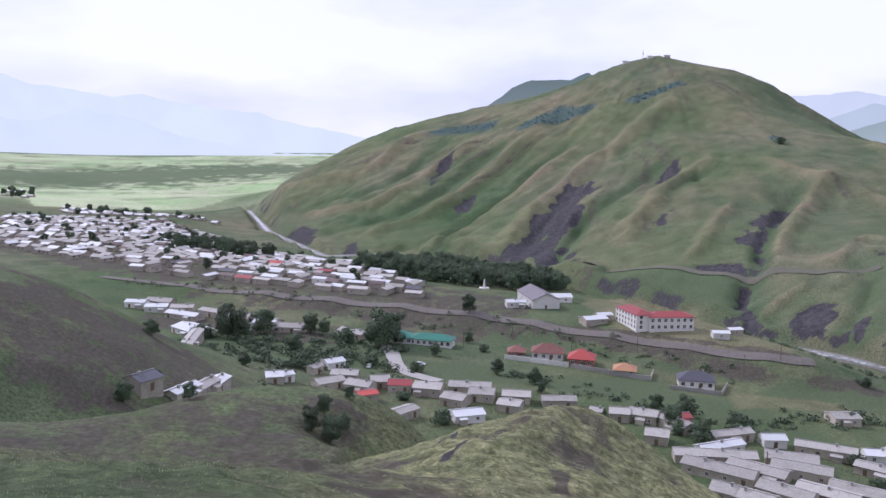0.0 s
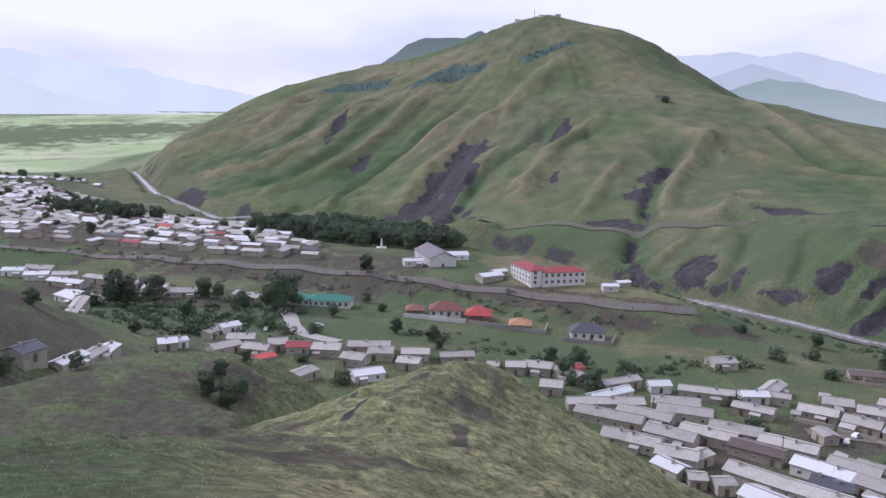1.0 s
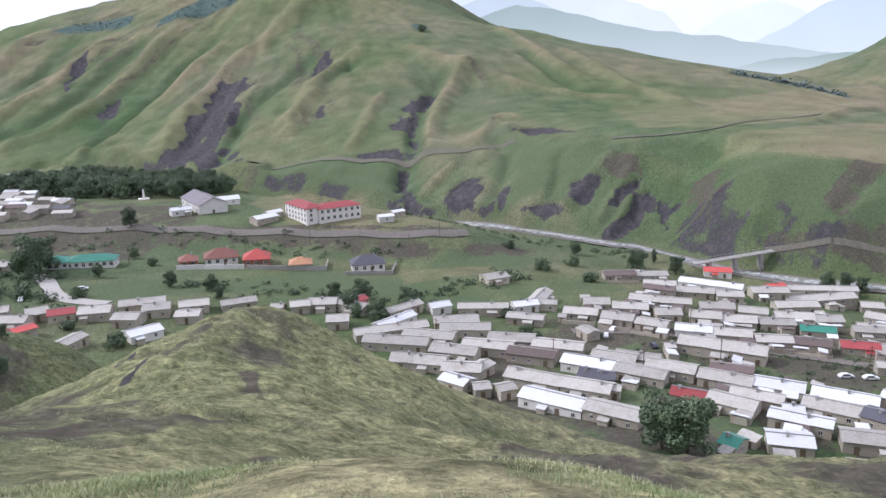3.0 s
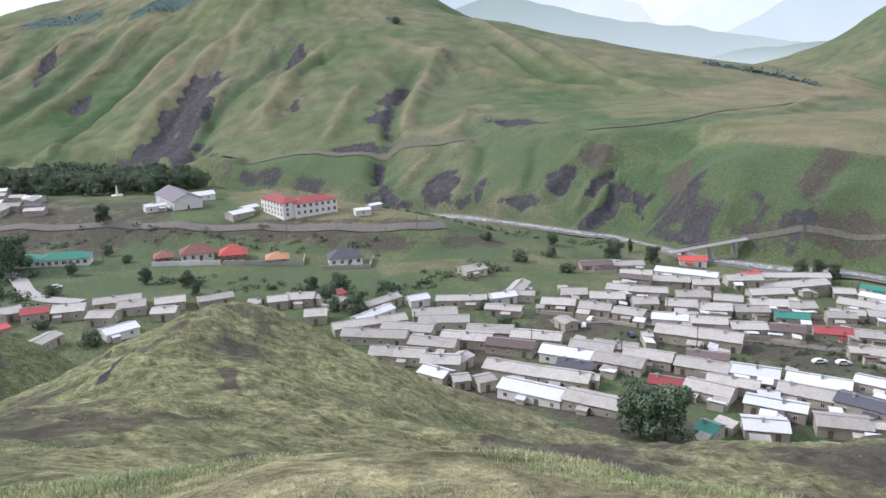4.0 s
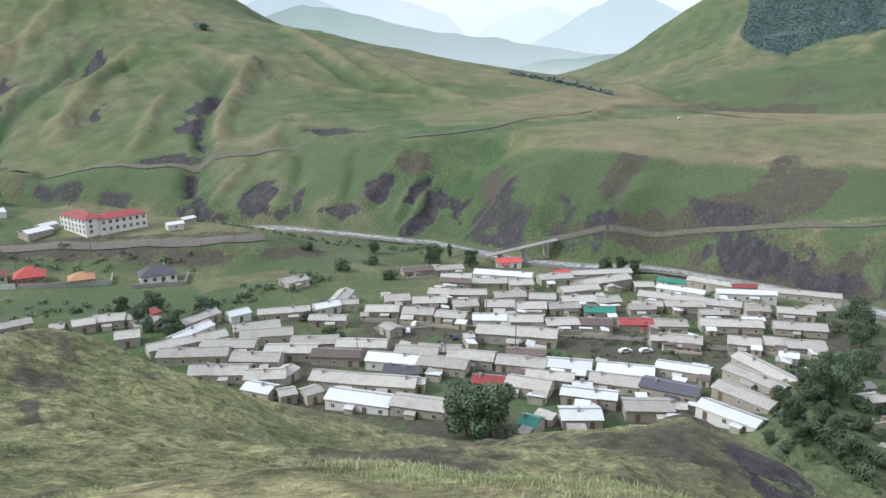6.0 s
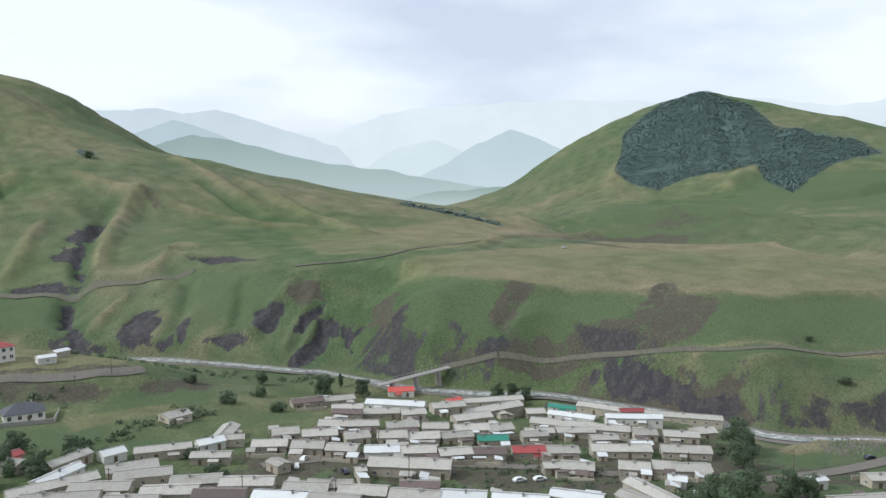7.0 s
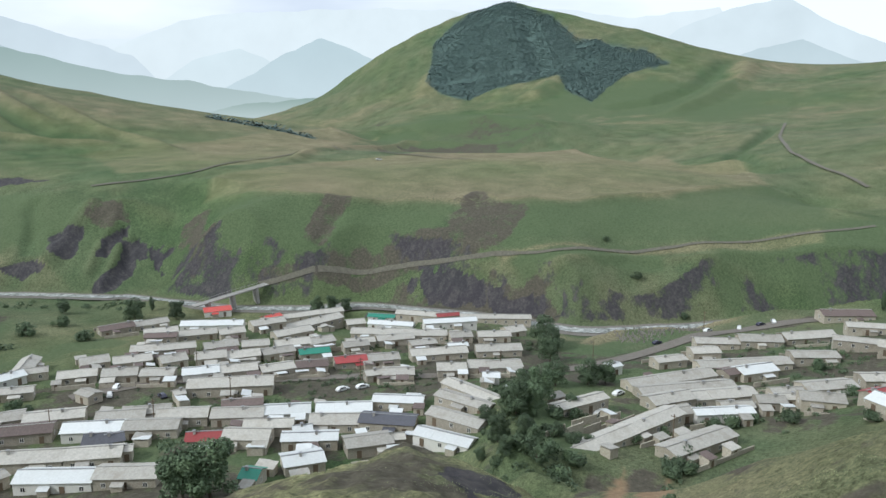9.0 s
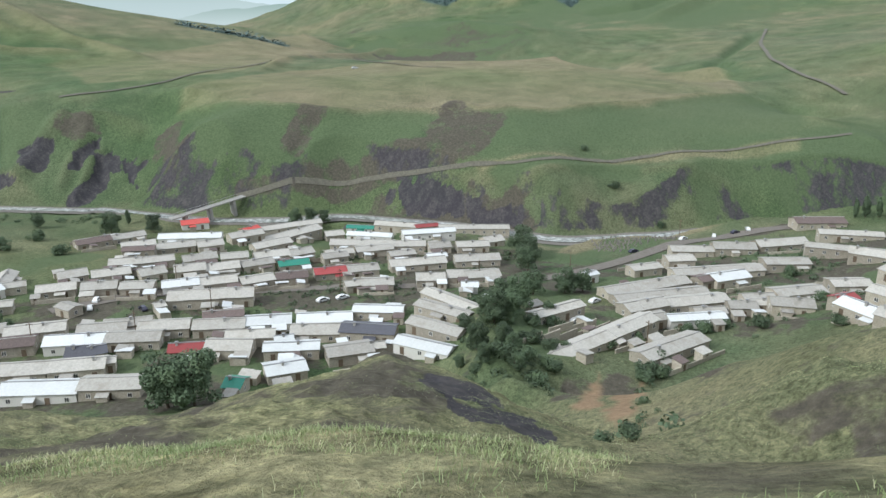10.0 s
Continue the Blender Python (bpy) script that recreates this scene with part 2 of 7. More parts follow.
# ---- the lie of the land: crests, edges, feet of slopes and the river, in metres round the viewpoint ----
LANDFORM = {
    "hilltop": [(0.0, 0.0, -1.6), (-3.0, -3.0, -1.5), (4.0, -5.0, -1.2), (-40, -60, 14.0), (60, -70, 10.0), (0, -200, 60.0), (200, -300, 70.0), (-250, -200, 40.0), (-12.0, 4.0, -5.0), (12.0, -2.0, -4.5), (1.0, 3.9, -2.9), (-2.5, 4.3, -3.6), (3.5, 2.0, -2.9)],
    "brow": [(1.6, 8.9, -4.8), (3.2, 8.4, -5.0), (4.4, 7.8, -5.1), (5.3, 6.7, -5.0), (6.0, 5.3, -4.8), (5.5, 5.8, -4.8), (6.3, 4.9, -4.8), (7.0, 3.8, -4.7), (7.0, 2.8, -4.5), (6.3, 1.7, -4.1), (5.4, 1.0, -3.6)],
    "below_brow": [(7.2, 15.4, -13.0), (9.8, 13.9, -14.0), (12.0, 12.0, -14.5), (13.4, 8.7, -14.0), (13.3, 4.3, -14.0), (13.9, 1.2, -14.0)],
    "knoll_ridge": [(0.8, 15.0, -8.3), (-0.2, 24.0, -11.8), (2.4, 37.9, -16.7), (7, 58, -21.6), (12, 75, -24.3)],
    "knoll_west": [(5, 73, -25.3), (0, 70, -26.3), (-5, 66, -26.5), (-9, 59, -26.5), (-16, 64, -29.3)],
    "knoll_east": [(16, 78, -26.5), (21, 81, -29.3), (24, 78, -31.5), (30, 85, -38.3), (42, 91, -47.4), (55, 98, -57.2), (69, 104, -66.8)],
    "knoll_face": [(18, 47, -26.2), (17, 64, -28.4), (30, 54, -34.1)],
    "saddle": [(37, 60, -39.2), (43, 58, -41.3), (63, 100, -63.2), (82, 101, -71.8)],
    "knoll_back": [(-4, 105, -62.0), (10, 112, -62.0), (20, 113, -64.0), (34, 120, -74.0), (53, 132, -86.0)],
    "spur": [(55, 37, -30.8), (52, 40, -32.5), (52, 47, -36.5), (58, 61, -44.7), (55, 32, -31.4), (55, 27, -32.5), (54, 21, -33.1), (52, 18, -32.9), (35.2, 23.0, -23.4), (53, 52, -42.2)],
    "spur_back": [(89, 80, -84.0), (91, 66, -80.0), (92, 57, -78.0), (87, 44, -70.0), (82, 37, -60.0), (121, 102, -91.0), (130, 84, -91.0), (146, 77, -90.5)],
    "ravine": [(75, 20, -50.9), (88, 26, -56.2), (100, 36, -60.0), (123, 56, -67.9), (148, 74, -75.0), (184, 90, -83.1)],
    "east_spur": [(104, -2, -38.7), (112, 6, -46.1), (123, 17, -56.2), (126, 22, -60.8), (113, 26, -60.1), (90, 21, -53.8), (69, 14, -46.0), (66, 2, -34.4), (45.9, 2.3, -28.0), (60, 2, -24.0), (98, -17, -30.0)],
    "east_spur_back": [(165, 41, -88.0), (148, 54, -88.0), (149, 16, -84.0)],
    "west_hill": [(-144, 263, -42.1), (-130, 271, -48.2), (-114, 278, -58.1), (-97, 284, -71.4), (-77, 286, -82.0), (-65, 283, -87.2), (-96, 198, -55.8), (-79, 211, -65.1), (-198, 198, -10.0)],
    "west_hill_back": [(-200, 346, -84.0), (-163, 365, -90.0), (-127, 369, -92.0), (-87, 349, -92.0), (-270, 322, -70.0)],
    "west_knoll": [(-63, 113, -40.7), (-51, 122, -42.5), (-42, 127, -41.4), (-34, 132, -41.1), (-21, 136, -42.3), (-13, 139, -44.8), (-6, 138, -48.3)],
    "west_knoll_back": [(-85, 159, -68.0), (-63, 174, -74.0), (-40, 186, -84.0), (-13, 180, -86.0), (6, 180, -88.0)],
    "west_knoll_face": [(-42, 86, -37.2), (-33, 96, -39.2), (-25, 101, -40.0), (-15, 91, -40.0), (-12, 103, -40.8)],
    "west_ridge": [(-32, 58, -25.3), (-26, 56, -25.7), (-39, 46, -17.0)],
    "lower_village": [(107, 160, -93.0), (78, 204, -93.0), (77, 251, -94.0), (110, 159, -93.0), (140, 125, -92.0), (168, 102, -92.0), (170, 186, -97.0), (204, 145, -97.0), (199, 245, -101.0), (249, 235, -104.0), (286, 173, -104.0), (287, 134, -103.0), (256, 67, -95.0), (231, 27, -90.0), (268, -1, -90.0), (307, 38, -95.0), (375, 3, -96.0), (323, 85, -100.0), (187, 69, -89.0), (171, 57, -86.0)],
    "bench": [(-37, 294, -92.0), (-6, 303, -92.0), (26, 294, -93.0), (-4, 330, -93.0), (-21, 368, -93.0), (30, 349, -95.0), (66, 341, -96.0), (96, 317, -97.0), (135, 301, -98.0), (-117, 384, -93.0), (-61, 392, -94.0), (-160, 426, -93.0), (-71, 332, -92.0), (-39, 348, -92.0), (141, 308, -99.0), (190, 320, -102.0)],
    "terrace_foot": [(-145, 464, -92.0), (-97, 445, -93.0), (-58, 430, -94.0), (-19, 414, -94.5), (17, 399, -95.0), (45, 383, -96.0), (79, 361, -96.5), (108, 344, -97.5), (137, 330, -99.0), (158, 330, -100.5)],
    "terrace_edge": [(-182, 490, -87.0), (-150, 480, -87.0), (-100, 461, -86.5), (-60, 446, -86.5), (-20, 430, -86.5), (18, 415, -87.0), (47, 398, -87.5), (82, 376, -88.3), (113, 359, -89.2), (143, 345, -90.0), (163, 345, -91.5)],
    "terrace": [(-349, 638, -84.0), (-238, 537, -85.0), (-196, 582, -87.0), (-102, 516, -87.0), (24, 492, -88.0), (56, 437, -87.0), (-364, 827, -90.0), (-237, 787, -95.0), (-490, 900, -90.0), (-347, 1034, -100.0), (-695, 1329, -100.0)],
    "terrace_back": [(-55, 602, -92.0), (77, 498, -90.0), (134, 420, -89.0), (150, 382, -90.0), (164, 359, -91.0)],
    "river": [(-338, 1418, -122.0), (-231, 1078, -121.0), (-119, 826, -118.0), (-44, 849, -116.0), (59, 677, -114.0), (121, 567, -112.0), (171, 470, -111.0), (214, 419, -110.0), (236, 381, -110.0), (253, 342, -109.5), (255, 343, -109.0), (266, 281, -108.8), (288, 243, -108.6), (305, 230, -108.3), (317, 174, -107.5), (327, 125, -110.0), (358, 93, -111.0), (400, 51, -110.5), (440, -12, -109.0), (470, -90, -106.0), (500, -171, -100.0)],
    "mountain_foot": [(-134, 951, -112.0), (-28, 800, -108.0), (70, 666, -106.0), (129, 560, -104.0), (175, 490, -102.3), (204, 446, -104.2), (225, 413, -106.1), (261, 354, -111.0), (279, 334, -112.1)],
    "mountain_road": [(123, 628, -93.0), (170, 576, -86.0), (212, 540, -82.1), (255, 504, -75.8), (260, 496, -80.1)],
    "bluff_top": [(285, 528, -63.0), (284, 436, -66.4), (291, 394, -69.3), (307, 369, -78.6), (309, 341, -80.0)],
    "cliff_foot": [(313, 209, -106.0), (321, 176, -105.5), (328, 156, -105.0), (348, 116, -104.0), (397, 52, -101.0), (421, 4, -98.0)],
    "cliff_top": [(287, 276, -98.0), (307, 241, -92.0), (321, 205, -86.0), (323, 174, -84.0), (339, 144, -86.0), (391, 121, -85.0), (396, 66, -84.0), (418, 18, -84.0), (431, -8, -84.0)],
    "shelf": [(324, 207, -84.0), (345, 185, -82.0), (367, 142, -82.0), (412, 111, -80.0), (450, 62, -77.0), (477, 9, -76.0), (551, 12, -74.0)],
    "plateau_edge": [(287, 308, -64.0), (319, 298, -64.0), (341, 272, -65.0), (367, 235, -66.0), (403, 220, -65.0), (391, 182, -66.0), (431, 153, -66.0), (485, 132, -66.0), (563, 99, -66.0), (499, 46, -70.0)],
    "plateau": [(461, 369, -63.0), (539, 321, -61.0), (612, 263, -62.0), (609, 170, -63.0), (621, 118, -65.0), (340, 360, -60.0)],
    "plateau_rim": [(505, 409, -58.0), (535, 344, -57.0), (575, 292, -58.0), (671, 269, -59.0), (680, 144, -63.0)],
    "side_valley": [(752, 417, -92.0), (767, 342, -95.0), (723, 235, -92.0), (636, 135, -88.0), (557, 59, -84.0), (763, 477, -84.0), (777, 564, -74.0), (640, 18, -58.3), (757, 67, -52.8), (791, 118, -57.6), (740, 0, -39.5), (1236, 189, -35.0), (1198, 77, -30.9)],
    "mountain_crest": [(-299, 1296, -100.5), (-244, 1338, -58.2), (-176, 1389, -15.3), (-82, 1418, 24.7), (43, 1399, 58.6), (149, 1322, 76.6), (225, 1250, 106.5), (269, 1221, 122.7), (311, 1211, 132.1), (343, 1192, 122.7), (396, 1133, 105.0), (437, 1096, 82.5), (460, 1076, 53.0), (494, 1050, 22.0), (535, 961, -21.0), (571, 917, -26.5), (458, 978, 26.9), (523, 899, 3.8), (583, 812, -18.4), (635, 720, -36.4), (684, 630, -48.4), (697, 570, -55.9)],
    "mountain_face": [(-63, 1098, -59.3), (48, 1029, -53.8), (156, 1048, -2.6), (239, 950, 5.7), (312, 876, 0.7), (220, 759, -52.5), (336, 726, -33.2), (361, 669, -54.1), (422, 583, -59.9), (477, 513, -60.8), (408, 569, -64.5), (495, 523, -67.2), (-128, 1012, -90.9), (10, 800, -92.5), (-147, 949, -112.3)],
    "mountain_back": [(-395, 1858, -112.0), (-199, 1890, -100.0), (0, 2000, -40.0), (435, 1747, 0.0), (850, 1472, -60.0), (964, 1149, -90.0), (951, 887, -100.0), (1038, 782, -100.0)],
    "plain": [(-985, 2079, -126.0), (-723, 2158, -126.0), (-487, 1832, -124.0), (-1406, 2772, -112.0), (-1146, 3107, -108.0), (-895, 3566, -105.0), (-1962, 4160, -80.0), (-1246, 4707, -75.0), (-1149, 964, -60.0), (-1607, 1915, -40.0), (-574, 819, -90.0), (-779, 450, -20.0)],
    "far_rim": [(-3984, 2300, 60.0), (-3253, 3253, -20.0), (-2300, 3984, -60.0), (-1191, 4443, -70.0), (0, 4600, -60.0), (1191, 4443, -40.0), (2300, 3984, -120.0), (3253, 3253, -160.0), (3984, 2300, -140.0), (4443, 1191, -100.0), (4600, 0, -60.0), (4323, -1573, 60.0)],
    "dark_hill": [(1483, 1188, -24.0), (1560, 1084, 63.0), (1630, 936, 141.0), (1658, 821, 165.0), (1690, 702, 133.9), (1708, 568, 102.0), (1714, 402, 56.5), (1674, 393, 46.1), (1664, 230, 5.3), (1480, 30, 28.0), (1650, -90, 75.0), (1243, 687, -40.2), (1056, 455, -68.9), (1069, 740, -65.2), (1138, 977, -76.7), (2193, 976, -40.0), (2167, 382, 0.0), (1812, 1416, -120.0), (1412, 1271, -110.0), (1320, 1367, -110.0)],
    "scarp": [(853, 541, -51.5), (882, 472, -43.0), (891, 408, -47.5), (832, 459, -68.8)],
    "behind": [(260, -150, 10.0), (200, -346, 50.0), (0, -600, 90.0), (-250, -433, 70.0), (-433, -250, 30.0), (-500, -0, 0.0), (-433, 250, -30.0), (0, -2000, 150.0), (1732, -1000, 100.0), (-1732, -1000, 100.0), (-2000, -0, 20.0), (2400, -4157, 200.0), (-2400, -4157, 200.0), (-4727, -834, 120.0), (4157, -2400, 180.0)],
    "spur_lines": [(260, 1103, 78.8), (202, 1037, 24.1), (134, 956, -30.9), (84, 853, -69.2), (52, 731, -95.3), (267, 927, 10.5), (204, 824, -37.0), (157, 736, -69.6), (114, 639, -92.4), (299, 842, -7.1), (233, 741, -48.5), (178, 653, -75.6), (142, 580, -92.3), (342, 742, -26.2), (289, 647, -55.7), (228, 539, -74.0)],
    "spur_lines_lower": [(214, 1189, 91.1), (125, 1122, 24.2), (46, 1060, -35.6), (-18, 969, -79.4), (-46, 872, -107.6), (101, 1204, 41.4), (18, 1133, -15.6), (-55, 1056, -65.2), (-106, 943, -103.6), (3, 1276, 24.8), (-78, 1210, -26.2), (-147, 1119, -77.6), (-178, 993, -109.3), (353, 661, -51.6), (280, 545, -62.7), (248, 494, -75.3)],
    "hollow_lines": [(189, 961, -17.1), (132, 853, -62.9), (87, 762, -93.9), (303, 956, 17.9), (231, 836, -37.2), (162, 709, -82.1), (130, 626, -99.5), (305, 717, -48.7), (252, 639, -69.1), (205, 533, -93.0), (156, 1124, 24.9)],
    "hollow_lines_lower": [(74, 1048, -42.0), (15, 927, -88.5), (-4, 831, -108.3), (53, 1226, 24.8), (-28, 1123, -46.3), (-80, 1016, -90.6), (-51, 1367, 25.4), (-121, 1242, -35.7), (-170, 1122, -93.0), (335, 686, -53.8), (263, 560, -72.9)],
}


def lattice(ix, iy, seed):
    h = (ix * 374761393 + iy * 668265263 + seed * 974634777) & 0x7FFFFFFF
    h = ((h ^ (h >> 13)) * 1274126177) & 0x7FFFFFFF
    return ((h ^ (h >> 16)) & 0xFFFF) / 65535.0


def value_noise(x, y, seed=0):
    ix, iy = np.floor(x).astype(np.int64), np.floor(y).astype(np.int64)
    fx, fy = x - ix, y - iy
    fx, fy = fx * fx * (3 - 2 * fx), fy * fy * (3 - 2 * fy)
    a = lattice(ix, iy, seed) * (1 - fx) + lattice(ix + 1, iy, seed) * fx
    b = lattice(ix, iy + 1, seed) * (1 - fx) + lattice(ix + 1, iy + 1, seed) * fx
    return a * (1 - fy) + b * fy


def fbm(x, y, size, octaves=4, seed=0):
    total, weight, amp = 0.0, 0.0, 1.0
    for k in range(octaves):
        f = 2.0 ** k / size
        total = total + amp * value_noise(x * f + 17.3 * k, y * f - 9.1 * k, seed + k)
        weight, amp = weight + amp, amp * 0.5
    return total / weight * 2 - 1


KNOTS = np.array([p for line in LANDFORM.values() for p in line], float)


def solve_land():
    n = len(KNOTS)
    d = np.hypot(KNOTS[:, None, 0] - KNOTS[None, :, 0], KNOTS[:, None, 1] - KNOTS[None, :, 1])
    # nearly exact close by, looser far away
    loose = 0.003 * np.hypot(KNOTS[:, 0], KNOTS[:, 1]) + 0.05
    m = np.zeros((n + 1, n + 1))
    m[:n, :n] = -d + np.diag(loose)
    m[:n, n] = m[n, :n] = 1
    return np.linalg.solve(m, np.concatenate([KNOTS[:, 2], [0]]))


LAND = solve_land()


def bed_distance(x, y):
    """How far a place lies from the river's line, and the height of the bed there."""
    best, level = np.full(x.shape, 1e9), np.zeros(x.shape)
    line = LANDFORM["river"]
    for (x0, y0, z0), (x1, y1, z1) in zip(line, line[1:]):
        dx, dy = x1 - x0, y1 - y0
        s = np.clip(((x - x0) * dx + (y - y0) * dy) / (dx * dx + dy * dy), 0, 1)
        d = np.hypot(x - x0 - s * dx, y - y0 - s * dy)
        level = np.where(d < best, z0 + s * (z1 - z0), level)
        best = np.minimum(best, d)
    return best, level


def base_height(x, y):
    x, y = np.asarray(x, float), np.asarray(y, float)
    flat_x, flat_y = x.ravel(), y.ravel()
    out = np.empty(len(flat_x))
    for s in range(0, len(flat_x), 20000):
        e = s + 20000
        d = np.sqrt((flat_x[s:e, None] - KNOTS[:, 0]) ** 2 + (flat_y[s:e, None] - KNOTS[:, 1]) ** 2 + 1.0)
        out[s:e] = LAND[-1] - d @ LAND[:-1]
    # the river has cut its bed
    off, bed = bed_distance(flat_x, flat_y)
    out = np.minimum(out, bed + np.maximum(0, off - 10.0) * 1.3)
    out = np.where(off < 10, np.maximum(out, bed - 0.5), out)
    return out.reshape(x.shape)


# crests that stand out of the slopes and gullies cut into them: half width, height, line
SPURS = {
    "shale_spur": (19.3, 9.2, [(305, 1064), (254, 1012), (219, 986), (179, 964), (140, 907), (105, 860), (75, 800), (53, 722)]),
    "middle_spur": (15.1, 7.2, [(289, 871), (237, 817), (199, 762), (168, 720), (142, 670)]),
    "gully_spur": (12.0, 5.7, [(362, 753), (324, 715), (288, 661), (255, 606), (221, 540)]),
    "inner_spur": (9.7, 4.6, [(264, 729), (234, 688), (197, 619), (177, 584)]),
    "arc_spur": (12.9, 4.5, [(323, 832), (330, 794), (341, 753), (356, 728)]),
    "road_spur": (8.5, 4.0, [(297, 531), (300, 572), (269, 534), (251, 517)]),
    "road_spur_lower": (6.9, 3.3, [(231, 500), (220, 499), (206, 490), (193, 479)]),
    "bluff": (7.5, 3.8, [(290, 398), (284, 404), (273, 402), (260, 399), (248, 393)]),
    "bluff_east": (6.9, 2.9, [(291, 394), (301, 385), (305, 373), (305, 360)]),
    "bluff_rib": (4.6, 2.3, [(291, 389), (280, 383), (267, 379), (254, 371)]),
    "bluff_rib_east": (4.5, 2.3, [(289, 376), (277, 372), (267, 367), (253, 361)]),
    "west_spur_a": (19.1, 8.0, [(-29, 1294), (-61, 1252), (-97, 1208), (-135, 1205), (-182, 1233), (-240, 1267), (-280, 1330)]),
    "west_spur_b": (16.6, 7.9, [(63, 1183), (30, 1148), (-7, 1130), (-43, 1080), (-88, 1049), (-139, 1044), (-182, 1075), (-208, 1058)]),
    "west_spur_c": (16.5, 7.9, [(141, 1120), (92, 1083), (53, 1047), (17, 998), (-28, 951), (-69, 932), (-92, 888)]),
    "west_spur_d": (16.4, 7.8, [(184, 1026), (145, 1004), (106, 963), (63, 914), (24, 864), (-5, 848), (-34, 758)]),
    "east_spur_a": (14.4, 5.0, [(460, 892), (447, 783), (439, 712), (437, 665)]),
    "east_spur_b": (13.1, 4.0, [(480, 780), (479, 716), (469, 637), (475, 591), (473, 535)]),
    "east_spur_c": (10.6, 3.3, [(361, 724), (384, 668), (411, 619), (451, 596)]),
    "plateau_brink": (7.9, 2.4, [(332, 375), (317, 349), (323, 344), (335, 283), (344, 266), (381, 217), (402, 219), (391, 200), (408, 170), (465, 136), (520, 114), (556, 92), (569, 70)]),
    "plateau_rim": (8.2, 3.4, [(398, 375), (582, 464), (780, 522), (824, 428), (817, 410)]),
    "shelf_brink": (3.6, 1.3, [(334, 206), (338, 189), (340, 175), (349, 150), (385, 124), (403, 89), (415, 66), (421, 45)]),
    "grave_mound": (7.0, 2.1, [(297, 112), (326, 109), (347, 98), (360, 83)]),
    "wood_spur": (31.7, 13.3, [(1651, 831), (1502, 838), (1367, 823), (1224, 795)]),
    "wood_spur_east": (26.5, 11.1, [(1560, 582), (1429, 573), (1317, 578), (1211, 579)]),
    "east_side_spur": (22.7, 9.5, [(1724, 332), (1416, 288), (1263, 302), (1117, 332)]),
    "knoll_crest": (2.9, 0.5, [(7.9, 69.7), (5.1, 60.2), (2.6, 54.8), (0.3, 53.0)]),
}
GULLIES = {
    "shale_gully": (15.6, 8.8, [(243, 894), (209, 850), (175, 819), (142, 785), (113, 729), (89, 664)]),
    "dark_gully": (9.6, 5.7, [(319, 730), (282, 676), (247, 616), (217, 549), (198, 523), (179, 490)]),
    "upper_gully": (11.7, 5.6, [(267, 833), (236, 803), (207, 761)]),
    "west_gully_d": (15.7, 7.5, [(176, 1061), (127, 1023), (80, 964), (39, 925), (10, 870), (-25, 770)]),
    "west_gully_c": (15.8, 7.5, [(96, 1127), (49, 1089), (12, 1053), (-22, 1019), (-66, 992), (-107, 971)]),
    "west_gully_b": (16.3, 6.8, [(10, 1221), (-29, 1169), (-65, 1126), (-112, 1109), (-172, 1146)]),
    "bluff_gully": (6.4, 3.2, [(277, 444), (261, 422), (247, 409)]),
    "bluff_gully_west": (6.6, 3.3, [(266, 488), (241, 454), (223, 437)]),
    "east_gully": (12.1, 4.2, [(432, 778), (421, 691), (422, 645), (449, 617)]),
    "slope_gully": (5.9, 1.8, [(339, 266), (322, 265), (310, 261)]),
    "wood_gully": (26.5, 11.1, [(1588, 765), (1450, 673), (1363, 620)]),
    "east_side_gully": (20.9, 8.8, [(1681, 365), (1387, 342), (1251, 373), (1185, 454)]),
    "stream_gully": (10.8, 6.1, [(1024, 162), (878, 159), (787, 160), (671, 116)]),
    "knoll_path": (0.5, 0.2, [(7.1, 68.5), (4.1, 58.7), (2.6, 54.0), (0.6, 52.5)]),
}
HILL_WOOD = [(1651, 831), (1616, 714), (1528, 626), (1529, 570), (1550, 489), (1496, 428), (1400, 469), (1319, 478), (1230, 472), (1288, 534), (1362, 598), (1313, 629), (1289, 671), (1234, 697), (1253, 766), (1275, 810), (1370, 857), (1461, 908), (1537, 913), (1623, 907)]
FOREST_STRIP = [(615, 664), (625, 626), (636, 594), (641, 558), (643, 540), (634, 532), (631, 550), (626, 585), (616, 617), (606, 654)]
